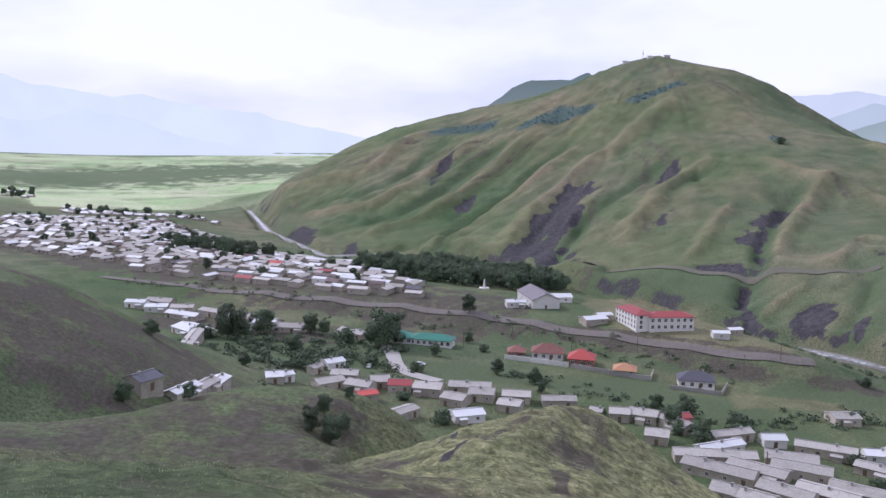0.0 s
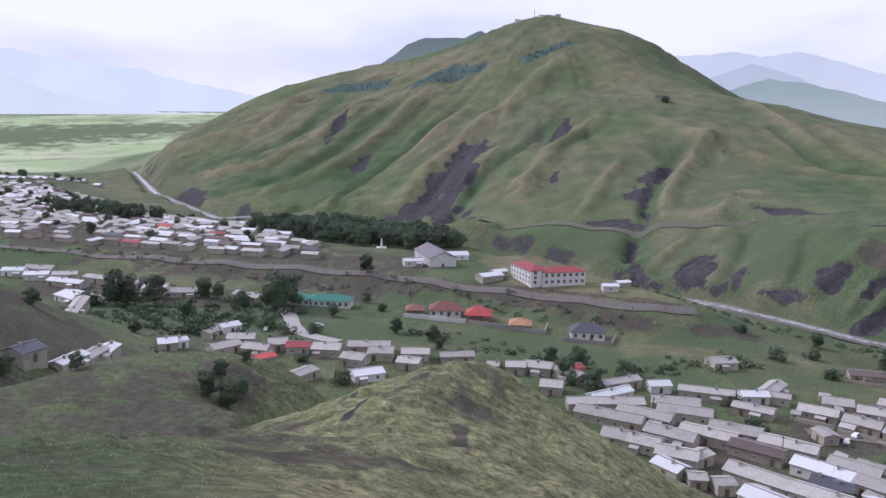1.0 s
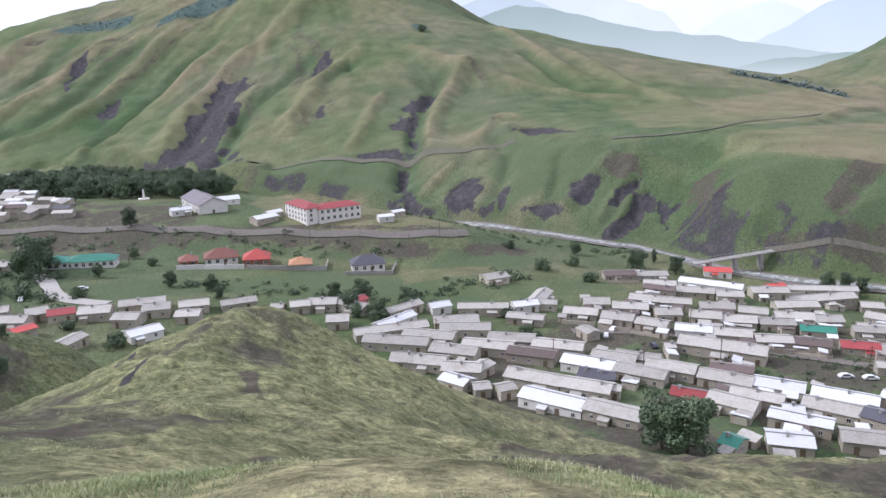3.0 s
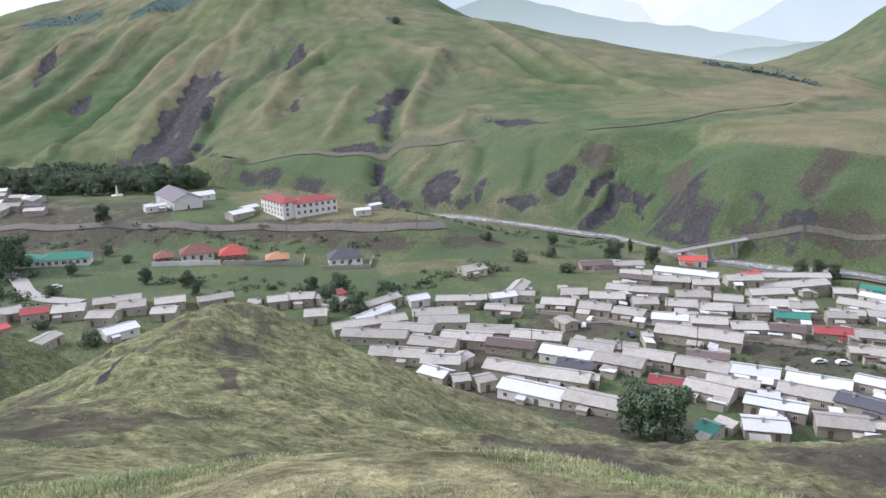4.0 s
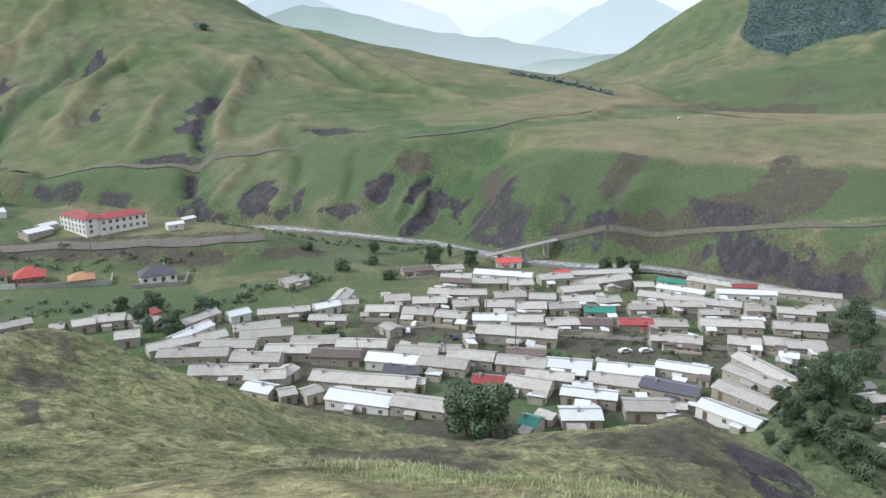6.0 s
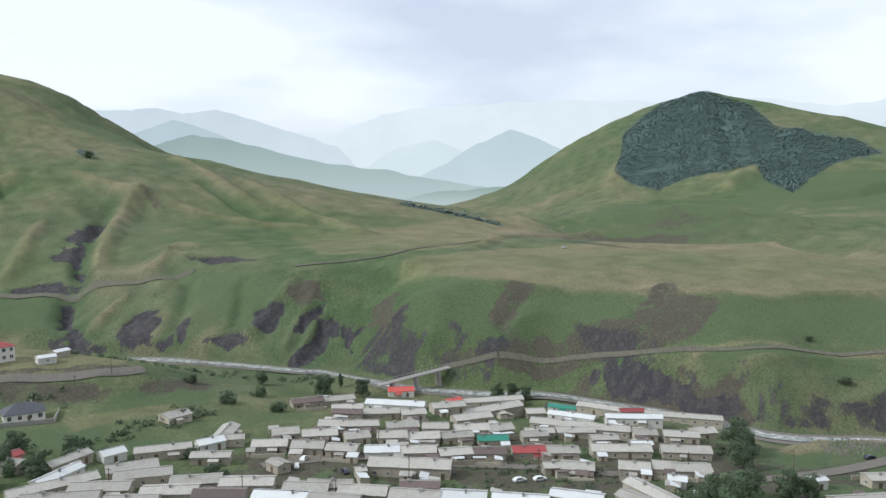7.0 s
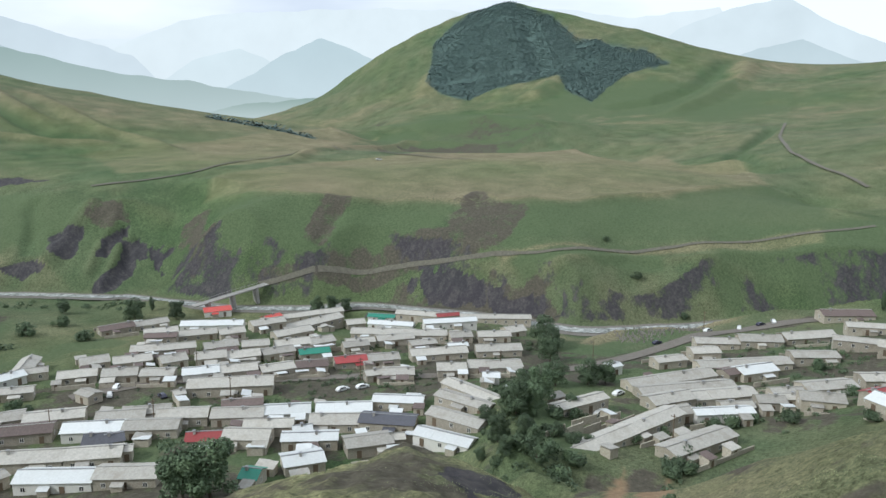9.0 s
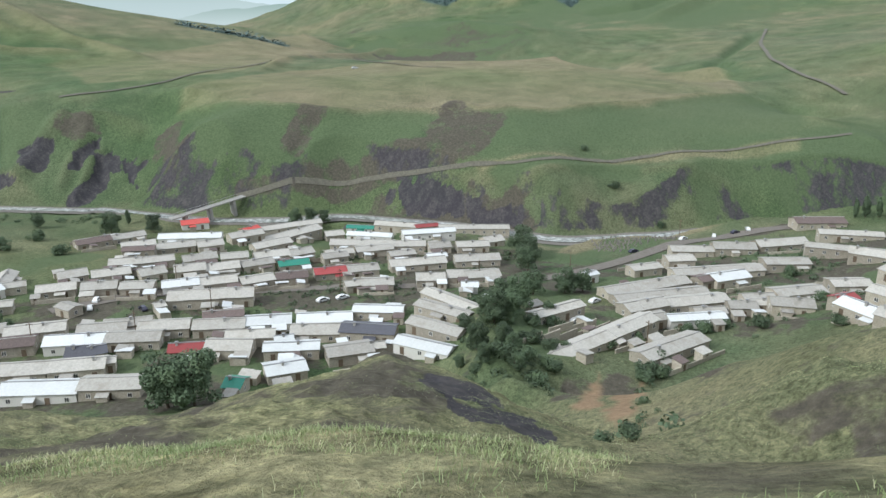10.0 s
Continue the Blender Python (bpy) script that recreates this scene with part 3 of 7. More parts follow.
# patches of other ground, each by its outline
SHALE = {
    "shale_fall": [(163, 895), (139, 889), (123, 863), (104, 819), (91, 819), (76, 784), (56, 721), (65, 698), (78, 709), (82, 673), (94, 659), (108, 712), (104, 636), (115, 681), (113, 749), (135, 796), (151, 843), (168, 864)],
    "shale_upper": [(210, 826), (233, 863), (254, 887), (250, 855), (230, 828)],
    "shale_spot": [(187, 721), (199, 733), (210, 736), (200, 710), (190, 708)],
    "shale_gully_side": [(309, 727), (304, 698), (272, 661), (241, 597), (225, 549), (215, 549), (234, 625), (243, 656), (251, 648), (270, 692), (275, 677)],
    "shale_gully_foot": [(204, 542), (209, 536), (190, 498), (186, 506)],
    "river_shale_a": [(175, 490), (185, 489), (193, 498), (189, 477), (195, 462), (212, 474), (227, 474), (234, 469), (225, 455), (214, 443), (219, 435), (232, 443), (238, 442), (227, 423), (215, 438), (195, 460)],
    "bluff_shale_a": [(255, 413), (265, 409), (274, 395), (266, 389), (256, 389), (252, 398)],
    "bluff_shale_b": [(266, 378), (276, 383), (291, 379), (285, 375), (272, 374)],
    "bluff_shale_c": [(254, 367), (268, 369), (280, 372), (290, 372), (294, 357), (292, 349), (286, 348), (284, 338), (281, 344), (283, 356), (281, 363), (272, 359), (263, 355), (254, 358)],
    "road_shale": [(183, 579), (201, 576), (221, 555), (214, 544), (184, 564)],
    "west_shale": [(-193, 1034), (-150, 990), (-149, 920), (-204, 1017)],
    "west_streak": [(-22, 1081), (0, 1128), (19, 1140), (7, 1102), (-15, 1065)],
    "west_spot": [(14, 969), (43, 1004), (33, 955), (18, 947)],
    "west_foot": [(-102, 841), (-99, 913), (-90, 883), (-87, 766)],
    "scarp_shale": [(282, 522), (304, 496), (303, 469), (284, 497)],
    "river_shale_b": [(231, 420), (248, 405), (249, 392), (240, 402)],
    "cliff": [(328, 219), (334, 206), (336, 191), (338, 173), (335, 167), (342, 147), (341, 141), (336, 143), (332, 150), (329, 169), (323, 199), (320, 214)],
    "spur_scar": [(49.0, 28.8), (50.0, 27.3), (48.2, 24.0), (49.6, 20.9), (39.0, 14.4), (37.4, 15.0), (39.0, 17.5), (36.0, 19.0), (38.4, 21.7)],
}
SCREE = {
    "slope_scar": [(405, 222), (389, 199), (391, 185), (368, 180), (349, 180), (342, 188), (339, 206), (339, 216), (360, 205), (379, 209)],
    "road_scar": [(289, 279), (308, 260), (328, 247), (340, 210), (344, 185), (335, 207), (317, 246), (296, 264)],
    "bluff_scar": [(277, 400), (287, 404), (295, 390), (292, 380), (278, 385)],
    "gate_scar": [(288, 333), (307, 341), (295, 317), (286, 308), (277, 315)],
    "rim_scar": [(554, 435), (771, 515), (822, 425), (812, 413), (547, 365)],
    "terrace_bank": [(-109, 459), (-24, 434), (23, 411), (82, 373), (127, 340), (184, 337), (204, 330), (179, 327), (125, 334), (80, 366), (17, 408), (-105, 441)],
    "knoll_track": [(10.7, 73.8), (7.0, 66.3), (4.2, 56.6), (2.9, 52.3), (0.6, 50.5), (0.4, 53.4), (2.4, 54.5), (4.0, 60.1), (6.9, 69.6)],
    "east_track": [(56.1, -1.6), (54.8, -1.6), (50.8, 0.1), (47.7, 2.6), (48.5, 3.1), (51.5, 0.4)],
    "brow_patch_a": [(3.3, 4.1), (3.9, 4.1), (4.0, 3.5), (3.7, 3.0), (3.3, 3.1), (3.1, 3.8)],
    "brow_patch_b": [(4.9, 4.0), (5.1, 3.5), (4.9, 3.2), (4.5, 3.5)],
    "spur_top": [(50.3, 35.6), (52.7, 29.9), (39.4, 23.2), (33.5, 22.2), (34.8, 26.8)],
    "west_mid": [(-59.9, 107.2), (-47.8, 115.2), (-37.7, 117.4), (-26.9, 126.1), (-18.6, 125.4), (-16.8, 102.7), (-25.4, 101.7), (-39.7, 104.6), (-53.7, 95.8)],
    "west_cut": [(-41.4, 113.6), (-37.4, 122.0), (-32.7, 120.7), (-27.3, 112.7), (-26.0, 102.7), (-30.6, 99.3), (-35.2, 102.3)],
    "west_side": [(-130, 237), (-120, 259), (-98, 290), (-77, 241), (-83, 201), (-99, 177)],
    "west_knoll_side": [(-66, 100), (-45, 125), (-20, 136), (-5, 130), (-12, 95), (-30, 80), (-50, 80)],
    "west_ridge_side": [(-40, 40), (-45, 60), (-25, 75), (-10, 60), (-12, 40)],
    "knoll_crown": [(9, 70), (14, 77), (17, 74), (13, 62), (10, 54), (8, 60)],
}
MEADOW = {
    "shelf_strip": [(345, 177), (387, 131), (429, 82), (463, 46), (446, 43), (418, 80), (382, 129), (343, 173)],
    "plateau_top": [(321, 352), (334, 282), (342, 265), (377, 215), (397, 217), (387, 198), (405, 169), (460, 134), (516, 113), (561, 93), (672, 124), (841, 248), (524, 350), (459, 387), (375, 363), (349, 371)],
    "far_meadow": [(409, 580), (518, 572), (677, 570), (803, 570), (562, 467), (408, 394), (361, 394), (326, 434)],
    "strip_meadow": [(117, 318), (161, 315), (161, 302), (111, 295)],
    "school_green": [(80, 455), (127, 578), (164, 514), (167, 362), (146, 344), (83, 380)],
    "grave_green": [(294, 116), (346, 115), (372, 85), (364, 63), (346, 74), (328, 104), (290, 103)],
}
FIELDS = {
    "west_fields": [(-979, 1828), (-886, 2651), (-553, 3038), (-398, 1627), (-433, 1438), (-617, 1228)],
}
CLEARINGS = {
    "clearing_a": [(112.7, 39.2), (161, 53), (167, 52), (118.0, 35.6), (107.2, 34.6)],
    "clearing_b": [(98.6, 29.8), (117.3, 34.2), (170, 43), (103.2, 26.3), (95.5, 26.7)],
}
TURF = {
    "far_scarp": [(828, 579), (1115, 702), (1129, 607), (1121, 524), (856, 377), (830, 402), (815, 467)],
    "slope_turf": [(320, 341), (333, 281), (377, 215), (404, 168), (459, 134), (555, 95), (569, 57), (467, 46), (432, 83), (390, 132), (345, 178), (386, 183), (384, 209), (339, 216), (329, 247), (295, 279), (304, 333)],
    "bluff_turf": [(269, 501), (284, 454), (280, 418), (260, 415), (241, 440), (236, 469)],
    "gully_turf": [(111, 630), (202, 543), (178, 498), (162, 521), (109, 616)],
    "field_turf": [(39, 338), (86, 307), (122, 292), (115, 276), (84, 284), (37, 316)],
    "terrace_turf": [(9, 412), (80, 366), (125, 333), (118, 329), (54, 368), (8, 400)],
}
SCRUB = {
    "scrub_a": [(96, 1127), (115, 1158), (162, 1161), (208, 1109), (198, 1100), (149, 1128)],
    "scrub_b": [(233, 1082), (272, 1085), (313, 1093), (318, 1081), (250, 1059)],
    "scrub_c": [(-29, 1270), (3, 1268), (81, 1212), (71, 1187), (10, 1228)],
    "scrub_d": [(355, 898), (370, 900), (371, 880), (354, 868)],
}

LANES = [(143, 216, 208, 157, 14.0), (190, 176, 257, 87, 11.0), (266, 90, 329, 68, 6.0), (329, 68, 382, 25, 6.0), (195, 130, 210, 129, 12.0), (146, 212, 179, 195, 17.0), (208, 157, 232, 120, 12.0)]
VILLAGE = [(75, 215), (110, 145), (165, 90), (215, 60), (235, 0), (300, -10), (390, 10), (330, 70), (300, 110), (325, 160), (290, 215), (240, 285), (150, 285), (85, 265)]

PEAK = (310.0, 1211.0)


def steepness(x, y):
    x, y = np.asarray(x, float), np.asarray(y, float)
    e = 3.0 + 0.01 * np.hypot(x, y)
    gx = (base_height(x + e, y) - base_height(x - e, y)) / (2 * e)
    gy = (base_height(x, y + e) - base_height(x, y - e)) / (2 * e)
    return np.hypot(gx, gy)


def smooth(a, b, v):
    t = np.clip((v - a) / (b - a), 0, 1)
    return t * t * (3 - 2 * t)


def ribs(x, y, table):
    """Heights of crests (or depths of gullies) along their lines, and how near each place lies to one (0 to 1)."""
    rise, near_to = np.zeros(x.shape), np.zeros(x.shape)
    for wide, tall, line in table.values():
        px, py = [p[0] for p in line], [p[1] for p in line]
        near = (x > min(px) - 2 * wide) & (x < max(px) + 2 * wide) & (y > min(py) - 2 * wide) & (y < max(py) + 2 * wide)
        if not near.any():
            continue
        qx, qy = x[near], y[near]
        best, along = np.full(qx.shape, 1e9), np.zeros(qx.shape)
        total = sum(math.dist(a, b) for a, b in zip(line, line[1:]))
        gone = 0.0
        for (x0, y0), (x1, y1) in zip(line, line[1:]):
            dx, dy = x1 - x0, y1 - y0
            run = math.hypot(dx, dy) + 1e-6
            s = np.clip(((qx - x0) * dx + (qy - y0) * dy) / run ** 2, 0, 1)
            d = np.hypot(qx - x0 - s * dx, qy - y0 - s * dy)
            along = np.where(d < best, (gone + s * run) / total, along)
            best = np.minimum(best, d)
            gone += run
        best = best / wide + 0.34 * fbm(qx, qy, wide * 1.6, 3, 83)
        prof = np.clip(1.15 - np.maximum(best, 0.1), 0, 1.05) ** 1.25 * smooth(-0.02, 0.16, along) * smooth(-0.02, 0.14, 1 - along)
        rise[near] += prof * tall
        near_to[near] = np.maximum(near_to[near], prof)
    return rise, near_to


def patches(x, y, table, seed, ragged=1.0, soft=1.0):
    """1 inside the outlines of a table, 0 outside, with torn edges."""
    out = np.zeros(x.shape)
    for poly in table.values():
        n = len(poly)
        area = abs(sum(poly[i][0] * poly[i - 1][1] - poly[i - 1][0] * poly[i][1] for i in range(n))) / 2
        size = min(math.sqrt(area), 55.0)
        px, py = [p[0] for p in poly], [p[1] for p in poly]
        near = (x > min(px) - size * 0.4) & (x < max(px) + size * 0.4) & (y > min(py) - size * 0.4) & (y < max(py) + size * 0.4)
        if not near.any():
            continue
        qx, qy = x[near], y[near]
        dist, odd = np.full(qx.shape, 1e9), np.zeros(qx.shape, bool)
        for (x0, y0), (x1, y1) in zip(poly, poly[1:] + poly[:1]):
            dx, dy = x1 - x0, y1 - y0
            s = np.clip(((qx - x0) * dx + (qy - y0) * dy) / (dx * dx + dy * dy + 1e-9), 0, 1)
            dist = np.minimum(dist, np.hypot(qx - x0 - s * dx, qy - y0 - s * dy))
            odd ^= ((y0 > qy) != (y1 > qy)) & (qx < dx * (qy - y0) / (dy if dy else 1e-9) + x0)
        inner = np.where(odd, dist, -dist) / size + 0.13 * ragged * fbm(qx, qy, size * 0.3, 4, seed)
        out[near] = np.maximum(out[near], smooth(-0.05 * soft, 0.07 * soft, inner))
    return out


def rills(x, y):
    """Fine furrows that run down from the summit."""
    dx, dy = x - PEAK[0], y - PEAK[1]
    turn, reach = np.arctan2(dx, -dy), np.hypot(dx, dy)
    return fbm((turn + fbm(x, y, 120, 3, 15) * 0.08) * 260, reach * 0.045, 7.0, 4, 13)


def relief(x, y, slope):
    """Erosion on steep ground: crests and gullies, humps, tussocks close by."""
    far = np.hypot(x, y)
    steep = smooth(0.12, 0.45, slope)
    dx, dy = x - PEAK[0], y - PEAK[1]
    turn, reach = np.arctan2(dx, -dy), np.hypot(dx, dy)
    warp = fbm(x, y, 260, 2, 5) * 0.13
    gully = fbm((turn + warp) * 100, reach * 0.05, 9, 4, 7)
    spread = 0.25 + 0.75 * smooth(80, 480, reach)
    mount = smooth(430, 560, far) * steep
    z = mount * (gully * 7.0 * spread + fbm(x, y, 70, 4, 11) * 6.0 + rills(x, y) * 2.2)
    mid = smooth(25, 70, far) * (1 - smooth(430, 560, far)) * steep * (1 - 0.8 * (x < 200) * smooth(240, 290, far))
    z = z + mid * (fbm(x, y, 26, 4, 23) * 2.0)
    z = z + ribs(x, y, SPURS)[0] - ribs(x, y, GULLIES)[0]
    close = 1 - smooth(60, 160, far)
    z = z + close * (fbm(x, y, 7.0, 4, 31) * 0.75 * smooth(3, 25, far) + (1 - np.abs(fbm(x, y, 2.8, 3, 33)) * 2) * 0.36 * smooth(8, 30, far) + fbm(x, y, 1.1, 3, 37) * 0.12)
    return z


def height(x, y):
    x, y = np.asarray(x, float), np.asarray(y, float)
    return base_height(x, y) + relief(x, y, steepness(x, y))


def ground_at(x, y):
    return float(height(np.array([x]), np.array([y]))[0])

# where shale shows and a step's shadow is painted, where the turf is worn to soil, and where it is lush: strokes (x0,
# y0, x1, y1, half width)
# the second stroke paints the shadow in the knoll path's cut as dark ground
BARE_AND_SHADE = [(50, 27, 41, 18, 3.2), (0.5, 53.4, 4.1, 64.3, 0.5), (-1.2, 64.3, 1.4, 65.5, 0.4)]
SOIL = [(54, 36, 35, 25, 6.0), (50, 37, 42, 25, 4.0), (3.1, 5.1, 4.5, 1.2, 0.9), (-2.2, 28.9, 0.1, 29.8, 2.0), (4.4, 25.0, 2.5, 6.1, 1.0), (-113, 222, -79, 246, 45.0), (-48, 98, -37, 107, 16.0), (-26.0, 110.5, -6.4, 41.0, 9.0), (-124, 226, -85, 227, 14.0), (-43, 96, -24, 103, 10.0), (0.5, 53.4, 7.3, 68.9, 0.8), (8.2, 52.9, 7.5, 44.8, 0.8), (1.3, 6.6, 2.8, 5.4, 0.8), (-0.1, 30.7, 2.6, 31.7, 1.6), (19.6, 31.9, 54.7, 59.9, 8.0), (3.5, 4.1, 4.3, 2.8, 0.7), (3.2, 4.0, 4.1, 1.8, 0.8), (42, 27, 151, 112, 5.0)]
SOIL_MORE = [(5.5, 0.7, 52.1, -1.7, 1.6), (53, -1, 51, 2, 2.5), (124, 21, 115, 16, 4.0), (143, 216, 208, 157, 13.0), (190, 176, 257, 87, 8.0), (266, 90, 329, 68, 5.0), (329, 68, 382, 25, 5.0), (195, 130, 210, 129, 10.0), (146, 212, 179, 195, 15.0), (312, 208, 333, 152, 14.0), (394, 215, 350, 204, 8.0), (350, 204, 334, 226, 8.0), (386, 186, 353, 181, 5.0), (339, 271, 320, 266, 8.0), (313, 345, 302, 343, 8.0), (289, 278, 335, 214, 3.0), (29.2, 408.7, 158.1, 345.5, 4.0), (60, 384, 133, 339, 5.0), (-349, 638, 6, 433, 45.0)]
SOIL_REST = [(-142, 417, -49, 388, 18.0), (119, 171, 246, 135, 60.0), (235, 52, 281, -9, 30.0), (280, 53, 344, -10, 25.0), (158, 53, 160, 46, 5.0), (117, 42, 167, 47, 4.0)]
LUSH = [(51, 317, 112, 297, 18.0), (5.2, 328.1, 60.9, 311.4, 14.0), (-1157, 2281, -702, 3045, 500.0), (432, 73, 491, -9, 30.0), (350, 164, 389, 120, 10.0), (379, 176, 450, 99, 18.0), (301, 306, 350, 224, 15.0), (94, 442, 183, 427, 14.0), (138, 313, 174, 323, 14.0), (119, 605, 196, 536, 18.0), (323, 123, 348, 92, 14.0), (235, 432, 257, 431, 18.0), (189, 83, 168, 70, 8.0), (203, 68, 219, 56, 8.0), (-101, 355, -35, 355, 22.0), (780, 581, 814, 414, 30.0), (1243, 450, 1222, 282, 150.0), (275, 418, 266, 407, 20.0), (320, 290, 323, 261, 16.0)]



def strokes(x, y, marks, edge, seed):
    out = np.zeros_like(x)
    wob = fbm(x, y, edge, 4, seed)
    for x0, y0, x1, y1, w in marks:
        near = (np.abs(x - (x0 + x1) / 2) < abs(x1 - x0) / 2 + 2.2 * w) & (np.abs(y - (y0 + y1) / 2) < abs(y1 - y0) / 2 + 2.2 * w)
        if not near.any():
            continue
        px, py = x[near] - x0, y[near] - y0
        dx, dy = x1 - x0, y1 - y0
        s = np.clip((px * dx + py * dy) / max(dx * dx + dy * dy, 1e-6), 0, 1)
        d = np.hypot(px - s * dx, py - s * dy) / w + wob[near] * 0.9
        out[near] = np.maximum(out[near], 1 - smooth(0.55, 1.15, d))
    return out


def build_ground():
    radii = np.concatenate([np.geomspace(0.6, 30, 90)[:-1], np.geomspace(30, 150, 130)[:-1], np.linspace(150, 520, 300)[:-1], np.geomspace(520, 1500, 270)[:-1], np.geomspace(1500, 4900, 60)])
    turns = np.radians(np.concatenate([np.arange(-34, 94, 0.19), np.arange(94, 326, 3.0)]))
    n, k = len(radii), len(turns)
    rr, tt = np.meshgrid(radii, turns, indexing="ij")
    x, y = rr * np.sin(tt), rr * np.cos(tt)
    bearing = np.where(tt > np.pi, tt - 2 * np.pi, tt)
    base = base_height(x, y)
    down = np.gradient(base, radii, axis=0)
    across = np.gradient(base, turns, axis=1) / rr
    slope = np.minimum(np.hypot(down, across), 3.0)
    eroded = relief(x, y, slope)
    z = base + eroded
    crest, hollow = ribs(x, y, SPURS)[1], ribs(x, y, GULLIES)[1]
    i, j = np.meshgrid(np.arange(n - 1), np.arange(k), indexing="ij")
    a, b = i * k + j, i * k + (j + 1) % k
    quads = np.stack([a, a + k, b + k, b], -1).reshape(-1, 4)
    faces = quads.tolist() + [[n * k, q, (q + 1) % k] for q in range(k)]
    # shale is torn in ribs that run down the slope
    bare = np.maximum(strokes(x, y, BARE_AND_SHADE, 14.0, 41), patches(x, y, SHALE, 42, 1.5))
    steepest = smooth(0.95, 1.5, slope + fbm(x, y, 20, 4, 43) * 0.5) * smooth(90, 200, rr)
    fall = np.arctan2(x - PEAK[0], -(y - PEAK[1])) * 130
    streak = np.where(rr > 520, fbm(fall, np.hypot(x - PEAK[0], y - PEAK[1]) * 0.035, 1.8, 4, 45), fbm(tt * 130, rr * 0.035, 1.3, 4, 46))
    streak = np.where(rr < 200, fbm(x, y, 4.0, 4, 48), streak)
    bare = smooth(0.3, 0.8, np.maximum(bare * 0.95, steepest * 0.6) + 0.85 * streak * (bare > 0.02))
    z = z - bare * (1.2 + 2.6 * streak) * smooth(380, 450, rr)
    verts = np.vstack([np.stack([x.ravel(), y.ravel(), z.ravel()], 1), [[0, 0, ground_at(0, 0)]]])
    mesh = bpy.data.meshes.new("ground")
    mesh.from_pydata(verts.tolist(), [], faces)
    soil = np.maximum(strokes(x, y, SOIL + SOIL_MORE + SOIL_REST, 9.0, 47), patches(x, y, SCREE, 44, 1.6, 1.8))
    scars = 0.75 * smooth(0.12, 0.5, rills(x, y) + 0.5 * fbm(x, y, 60, 3, 74)) * smooth(0.2, 0.45, slope) * smooth(430, 520, rr) * (1 - smooth(1300, 1500, rr))
    soil = np.maximum(soil, scars)
    gaps = smooth(0.12, 0.42, np.abs(fbm(x, y, 2.8, 3, 33)) + 0.35 * fbm(x, y, 8, 3, 78)) * (1 - smooth(110, 170, rr)) * smooth(10, 24, rr)
    soil = np.maximum(soil, 0.62 * gaps)
    tracks = smooth(0.25, 0.55, fbm(x, y, 24, 4, 49)) * (1 - smooth(120, 190, rr)) * 0.5
    tracks = np.maximum(tracks, (0.62 + 0.6 * fbm(x, y, 14, 4, 71)) * (1 - smooth(130, 200, rr)) * smooth(25, 45, rr) * (1 - smooth(-0.2, -0.06, bearing)))
    soil = np.maximum(soil, tracks) * (0.72 + 0.28 * smooth(9, 16, rr)) * (0.85 + 0.55 * fbm(x, y, 4.0, 4, 51)) * (0.84 + 0.16 * smooth(110, 180, rr))
    meadow = patches(x, y, MEADOW, 61, 0.5)
    lush = np.maximum(strokes(x, y, LUSH, 30.0, 53), 0.9 * patches(x, y, TURF, 54, 0.8))
    hollows = smooth(0.1, 0.6, fbm(x, y, 90, 4, 55)) * smooth(200, 420, rr) * 0.5
    gardens = patches(x, y, {"village": VILLAGE}, 56, 0.3) * smooth(-0.05, 0.25, fbm(x, y, 17, 3, 76)) * (1 - strokes(x, y, LANES, 6.0, 77))
    soil = soil * (1 - 0.85 * gardens)
    lush = np.maximum(lush, 0.85 * gardens)
    lush = np.maximum(np.maximum(lush * 0.9, hollows), 0.55 * hollow * smooth(200, 420, rr)) * (1 - meadow)
    # ribs and humps dry out, hollows stay green
    dry = 0.34 + 0.1 * smooth(500, 700, rr) + np.clip(eroded / 16, -0.35, 0.4) + 0.4 * crest - 0.35 * hollow + 0.5 * fbm(x, y, 90, 4, 57) + 0.3 * fbm(x, y, 14, 3, 58)
    dry = dry + (0.45 + 0.4 * smooth(-0.25, 0.02, bearing) + 0.5 * fbm(x, y, 12, 4, 59) - dry) * (1 - smooth(95, 160, rr)) * (1 - 0.5 * lush)
    dry = dry * (1 - 0.65 * smooth(0.18, 0.38, slope) * smooth(380, 420, rr) * (1 - smooth(620, 800, rr)) * (x > 250))
    dry = dry + (0.9 + 0.25 * fbm(x, y, 60, 4, 62) - dry) * meadow
    # mask of the pale haze tone: patchy fields, stronger far out on the plain
    hazed_fields = np.maximum(smooth(1300, 1900, rr) * (x < 0) * (0.85 + 0.6 * fbm(x, y, 160, 3, 63)), patches(x, y, FIELDS, 64, 0.5) * (0.6 + 0.8 * fbm(x, y, 30 + 0.1 * rr, 3, 66)))
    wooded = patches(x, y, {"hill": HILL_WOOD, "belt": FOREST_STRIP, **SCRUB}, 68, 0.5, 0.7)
    straw = (1 - smooth(95, 160, rr)) * (0.6 + 0.8 * fbm(x, y, 10, 4, 67) + 0.5 * fbm(x, y, 1.6, 3, 79) - 0.3 * gaps) * smooth(-0.25, 0.02, bearing) * (1 - 0.75 * smooth(0.85, 1.1, bearing) * smooth(22, 40, rr))
    for name, fields in (("wear_and_haze", (dry, hazed_fields, straw, patches(x, y, CLEARINGS, 69, 1.2))), ("cover", (bare, soil, lush, wooded))):
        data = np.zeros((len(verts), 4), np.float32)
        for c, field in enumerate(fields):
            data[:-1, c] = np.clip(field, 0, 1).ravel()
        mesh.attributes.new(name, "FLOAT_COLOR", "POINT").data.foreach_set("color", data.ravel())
    mesh.polygons.foreach_set("use_smooth", [True] * len(mesh.polygons))
